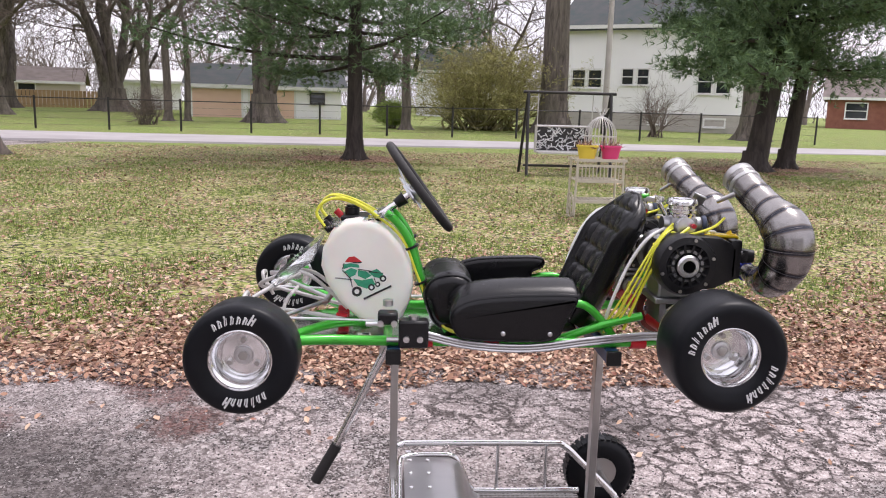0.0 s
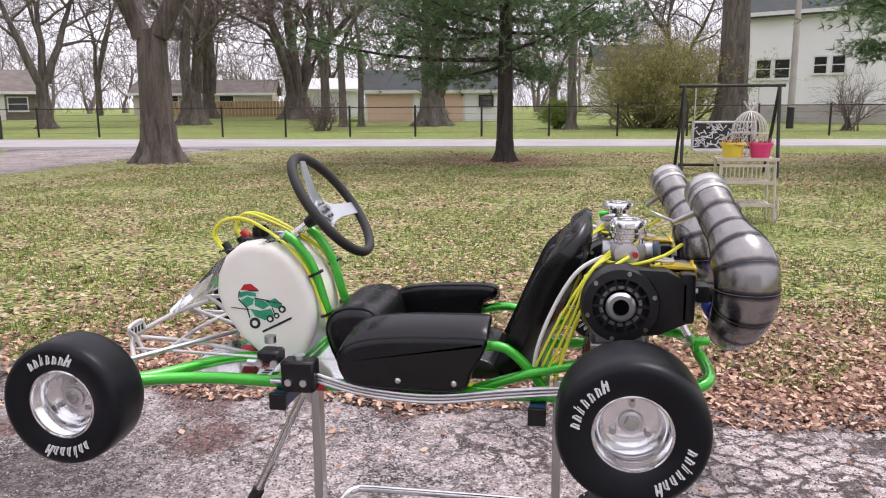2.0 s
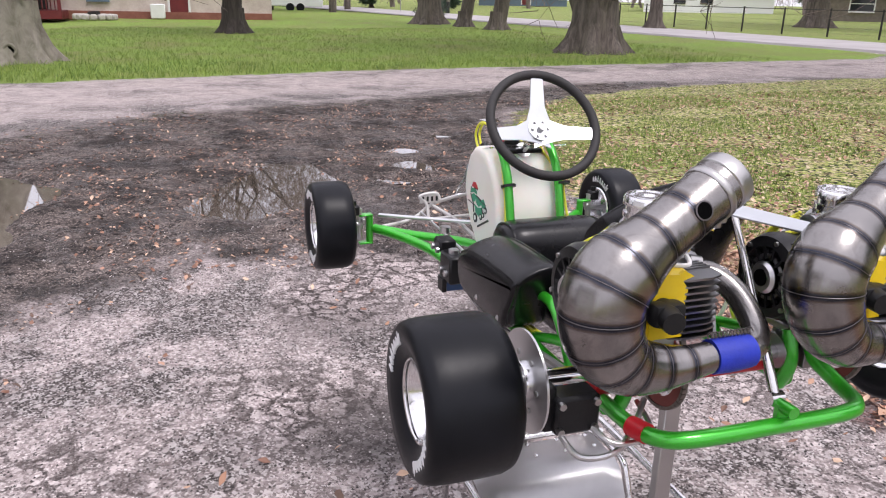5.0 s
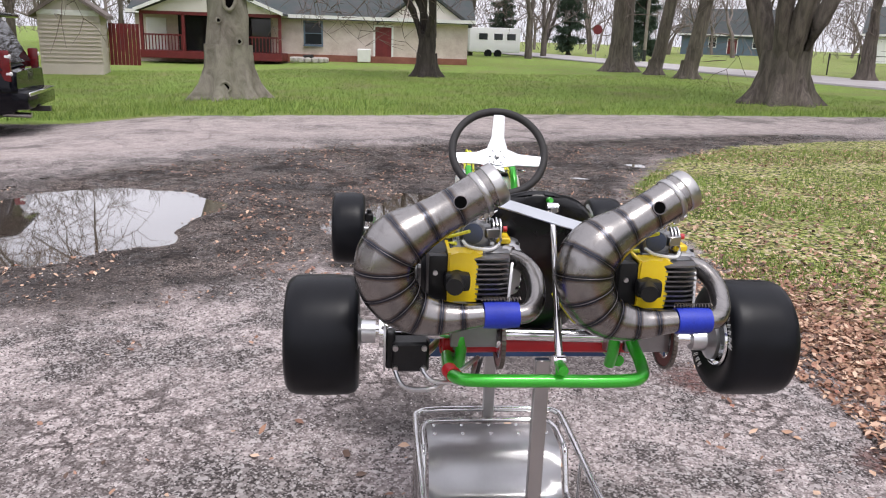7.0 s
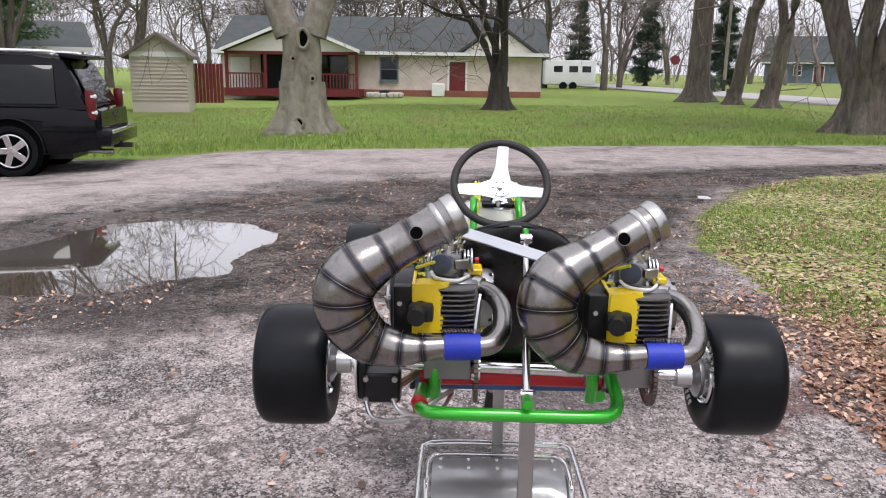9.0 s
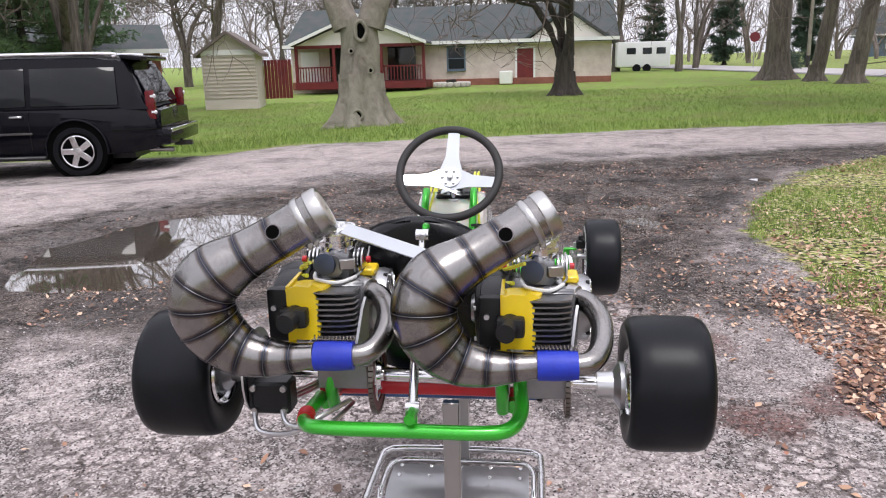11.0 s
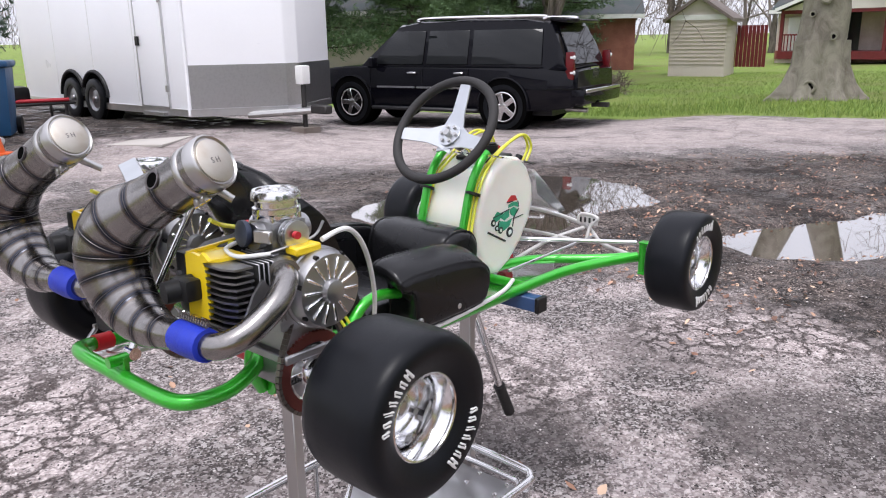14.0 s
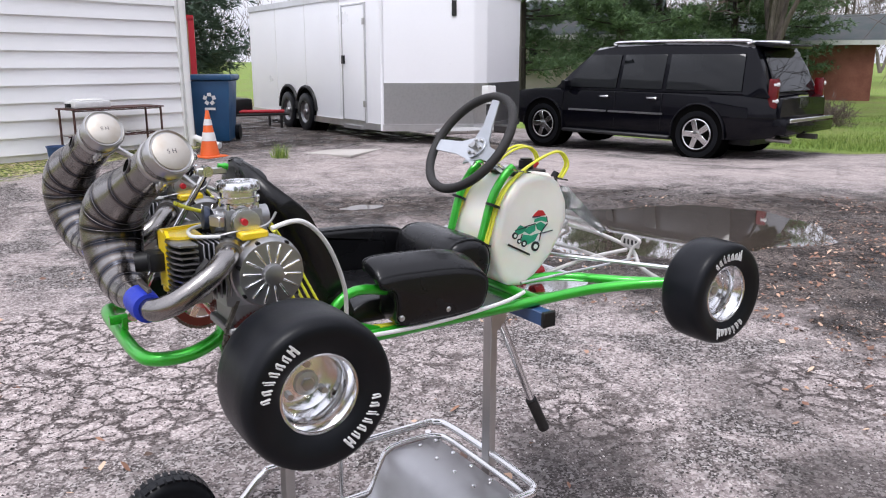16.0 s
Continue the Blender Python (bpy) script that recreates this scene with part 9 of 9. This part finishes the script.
for yy in (SR, SF):
    for side in (1, -1):
        c = (SX + side * 0.875, yy, SZ + 0.41)
        # solid black drum fills the arch and paints its shade
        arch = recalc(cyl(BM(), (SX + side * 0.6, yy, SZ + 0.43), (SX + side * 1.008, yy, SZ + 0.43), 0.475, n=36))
        part("wheel_arch", arch, M_hollow_shade, suv, "solid black disc standing in for the shade in the wheel arch")
        lip = [(SX + side * 1.012, yy + math.cos(a) * 0.485, SZ + 0.43 + math.sin(a) * 0.485) for a in np.linspace(-0.15, math.pi + 0.15, 24)]
        part("arch_lip", tube(BM(), lip, 0.022, 8, straight=True), M_car, suv)
        wh = part("wheel", recalc(lathe(BM(), [(0.26, -0.11), (0.275, 0.1), (0.26, 0.12), (0.235, 0.118), (0.228, 0.09), (0.05, 0.09), (0.03, 0.088)], (c[0], c[1], c[2]), (side, 0, 0), 36)), M_black_case, suv)
        part("tyre", recalc(lathe(BM(), [(0.27, -0.12), (0.33, -0.14), (0.385, -0.135), (0.403, -0.1), (0.405, 0.0), (0.403, 0.1), (0.385, 0.135), (0.33, 0.14), (0.27, 0.125), (0.26, 0.0)], c, (side, 0, 0), 48, closed=True)), M_rubber, wh)
        for k in range(5):
            a = k * 1.2566 + 0.3
            rot = Matrix.Rotation(a, 3, "X")
            part("rim_spoke", bevelled(recalc(box(BM(), Vector(c) + Vector((side * 0.112, 0, 0)) + rot @ Vector((0, 0, 0.145)), (0.05, 0.115, 0.24), rot)), 0.015, 1), M_alu, wh)
        part("rim_ring", tube(BM(), [(c[0] + side * 0.125, c[1] + math.cos(a) * 0.25, c[2] + math.sin(a) * 0.25) for a in np.linspace(0, 2 * math.pi, 36, endpoint=False)], 0.016, 8, straight=True, closed=True), M_alu, wh)
        part("hub_cap", recalc(lathe(BM(), [(0.07, 0.1), (0.065, 0.145), (0.02, 0.15)], c, (side, 0, 0), 24)), M_alu, wh)

suv.rotation_euler = (0, 0, radians(10.2))

# ---- garden swing, plant cart with pots and birdcage on the lawn ----
sz = relief(2.9, 12.8)
sx0, sx1, sy = 2.42, 4.05, 13.0
swing = thing("garden_swing", (3.2, sy, sz), "dark-framed garden swing with a pale patterned bench", "garden swing")
for x in (sx0, sx1):
    part("post", cyl(BM(), (x - 0.06, sy - 0.5, sz), (x, sy, sz + 1.62), 0.03, n=10), M_black_iron, swing)
    part("post", cyl(BM(), (x - 0.06, sy + 0.5, sz), (x, sy, sz + 1.62), 0.03, n=10), M_black_iron, swing)
part("top_bar", cyl(BM(), (sx0 - 0.1, sy, sz + 1.62), (sx1 + 0.1, sy, sz + 1.62), 0.03, n=10), M_black_iron, swing)
part("low_bar", cyl(BM(), (sx0 - 0.05, sy, sz + 0.2), (sx1, sy, sz + 0.2), 0.025, n=10), M_black_iron, swing)
bx0, bx1 = 2.62, 3.7
bench = part("bench_back", box(BM(), ((bx0 + bx1) / 2, sy + 0.2, sz + 0.72), (bx1 - bx0, 0.02, 0.5)), M_black_iron, swing, "black mesh behind white scrollwork", 0)
rng = random.Random(4)
bm = BM()
for k in range(90):
    p = Vector((rng.uniform(bx0 + 0.05, bx1 - 0.05), sy + 0.185, sz + rng.uniform(0.52, 0.93)))
    a = rng.uniform(0, 3.14)
    box(bm, p, (rng.uniform(0.06, 0.16), 0.006, 0.018), Matrix.Rotation(a, 3, "Y"))
part("scrollwork", bm, M_marking, bench, "white scroll pattern", 0)["kind"] = "stuff"
for z in (0.47, 0.97):
    part("bench_rail", cyl(BM(), (bx0, sy + 0.18, sz + z), (bx1, sy + 0.18, sz + z), 0.022, n=8), M_pipe_white, swing)
part("bench_seat", box(BM(), ((bx0 + bx1) / 2, sy - 0.05, sz + 0.46), (bx1 - bx0, 0.48, 0.03)), M_pipe_white, swing)
for x in (bx0, bx1):
    part("bench_side", cyl(BM(), (x, sy + 0.18, sz + 0.46), (x, sy + 0.18, sz + 0.99), 0.02, n=8), M_pipe_white, swing)
    part("hanger", cyl(BM(), (x, sy + 0.05, sz + 0.47), (x, sy, sz + 1.6), 0.012, n=6), M_pipe_white, swing)

cx, cy = 2.42, 7.55
cz = relief(cx, cy)
M_wicker = surface("pale_wicker", (0.6, 0.55, 0.46), (0.42, 0.38, 0.31), 0.7, 0, 9, 90, 0.5, 0.3)
cart = thing("plant_cart", (cx, cy, cz), "whitewashed slatted plant cart on small wheels", "plant cart")
for zz, w in ((0.22, 0.62), (0.48, 0.6), (0.74, 0.66)):
    for s in (-1, 1):
        part("shelf_rail", box(BM(), (cx, cy + s * 0.19, cz + zz), (w, 0.03, 0.035)), M_wicker, cart, "", 0)
    for k in range(11):
        part("slat", box(BM(), (cx - w / 2 + 0.03 + k * (w - 0.06) / 10, cy, cz + zz), (0.03, 0.38, 0.012)), M_wicker, cart, "", 0)
for k in range(13):
    part("spindle", cyl(BM(), (cx - 0.28 + k * 0.0467, cy - 0.19, cz + 0.49), (cx - 0.28 + k * 0.0467, cy - 0.19, cz + 0.66), 0.007, n=6), M_wicker, cart)
part("spindle_rail", box(BM(), (cx, cy - 0.19, cz + 0.67), (0.6, 0.025, 0.03)), M_wicker, cart, "", 0)
for s in (-1, 1):
    for q in (-1, 1):
        part("leg", cyl(BM(), (cx + s * 0.31, cy + q * 0.19, cz), (cx + s * 0.29, cy + q * 0.18, cz + 0.76), 0.015, n=8), M_wicker, cart)
    part("cart_wheel", recalc(lathe(BM(), [(0.15, -0.008), (0.165, 0.0), (0.15, 0.008), (0.135, 0.0)], (cx + s * 0.34, cy - 0.1, cz + 0.165), (1, 0, 0), 24, closed=True)), M_wicker, cart)
    bm = BM()
    for k in range(3):
        rot = Matrix.Rotation(k * 1.047, 3, "X")
        box(bm, (cx + s * 0.34, cy - 0.1, cz + 0.165), (0.012, 0.28, 0.014), rot)
    part("wheel_spokes", bm, M_wicker, cart, "", 0)
M_pot_y = surface("yellow_pot", (0.8, 0.62, 0.08), (0.65, 0.48, 0.05), 0.4, 0, 5, 60, 0.3, 0.03)
M_pot_p = surface("pink_pot", (0.75, 0.06, 0.22), (0.6, 0.04, 0.17), 0.4, 0, 5, 60, 0.3, 0.03)
for x, m, lb in ((cx - 0.15, M_pot_y, "bright yellow plastic plant pot on the cart"), (cx + 0.15, M_pot_p, "hot pink plastic plant pot on the cart")):
    pot = thing("plant_pot", (x, cy - 0.05, cz + 0.746), lb, "plant pot", "plant pots")
    part("body", recalc(lathe(BM(), [(0.095, 0.0), (0.128, 0.15), (0.14, 0.152), (0.14, 0.175), (0.125, 0.176), (0.12, 0.15), (0.005, 0.14)], (x, cy - 0.05, cz + 0.748), (0, 0, 1), 28)), m, pot)
    V, F = [], []
    rng = random.Random(int(x * 100))
    for k in range(40):
        needles(V, F, Vector((x + rng.gauss(0, 0.05), cy - 0.05 + rng.gauss(0, 0.05), cz + 0.885)), Vector((rng.gauss(0, 0.6), rng.gauss(0, 0.6), 1)), 0.16, rng, 2)
    raw("dry_stems", V, F, M_leaf, pot, "dry brown stems")
cage = thing("birdcage", (cx + 0.06, cy + 0.16, cz + 0.746), "large white wire birdcage with a domed top", "birdcage")
cc = Vector((cx + 0.06, cy + 0.14, cz + 0.748))
for k in range(26):
    a = k * 2 * math.pi / 26
    pts = [cc + Vector((math.cos(a) * r, math.sin(a) * r, h)) for r, h in ((0.2, 0.0), (0.2, 0.25), (0.19, 0.36), (0.14, 0.45), (0.07, 0.51), (0.02, 0.53))]
    part("wire", tube(BM(), pts, 0.0045, 5, per=2), M_pipe_white, cage)
for h, r in ((0.0, 0.2), (0.14, 0.2), (0.28, 0.2)):
    pts = [cc + Vector((math.cos(a) * r, math.sin(a) * r, h)) for a in np.linspace(0, 2 * math.pi, 28, endpoint=False)]
    part("hoop", tube(BM(), pts, 0.006, 6, straight=True, closed=True), M_pipe_white, cage)
for k in range(7):
    a = k * 0.9
    part("crown_spike", tube(BM(), [cc + Vector((0, 0, 0.52)), cc + Vector((math.cos(a) * 0.05, math.sin(a) * 0.05, 0.58)), cc + Vector((math.cos(a) * 0.09, math.sin(a) * 0.09, 0.64))], 0.005, 5), M_pipe_white, cage)
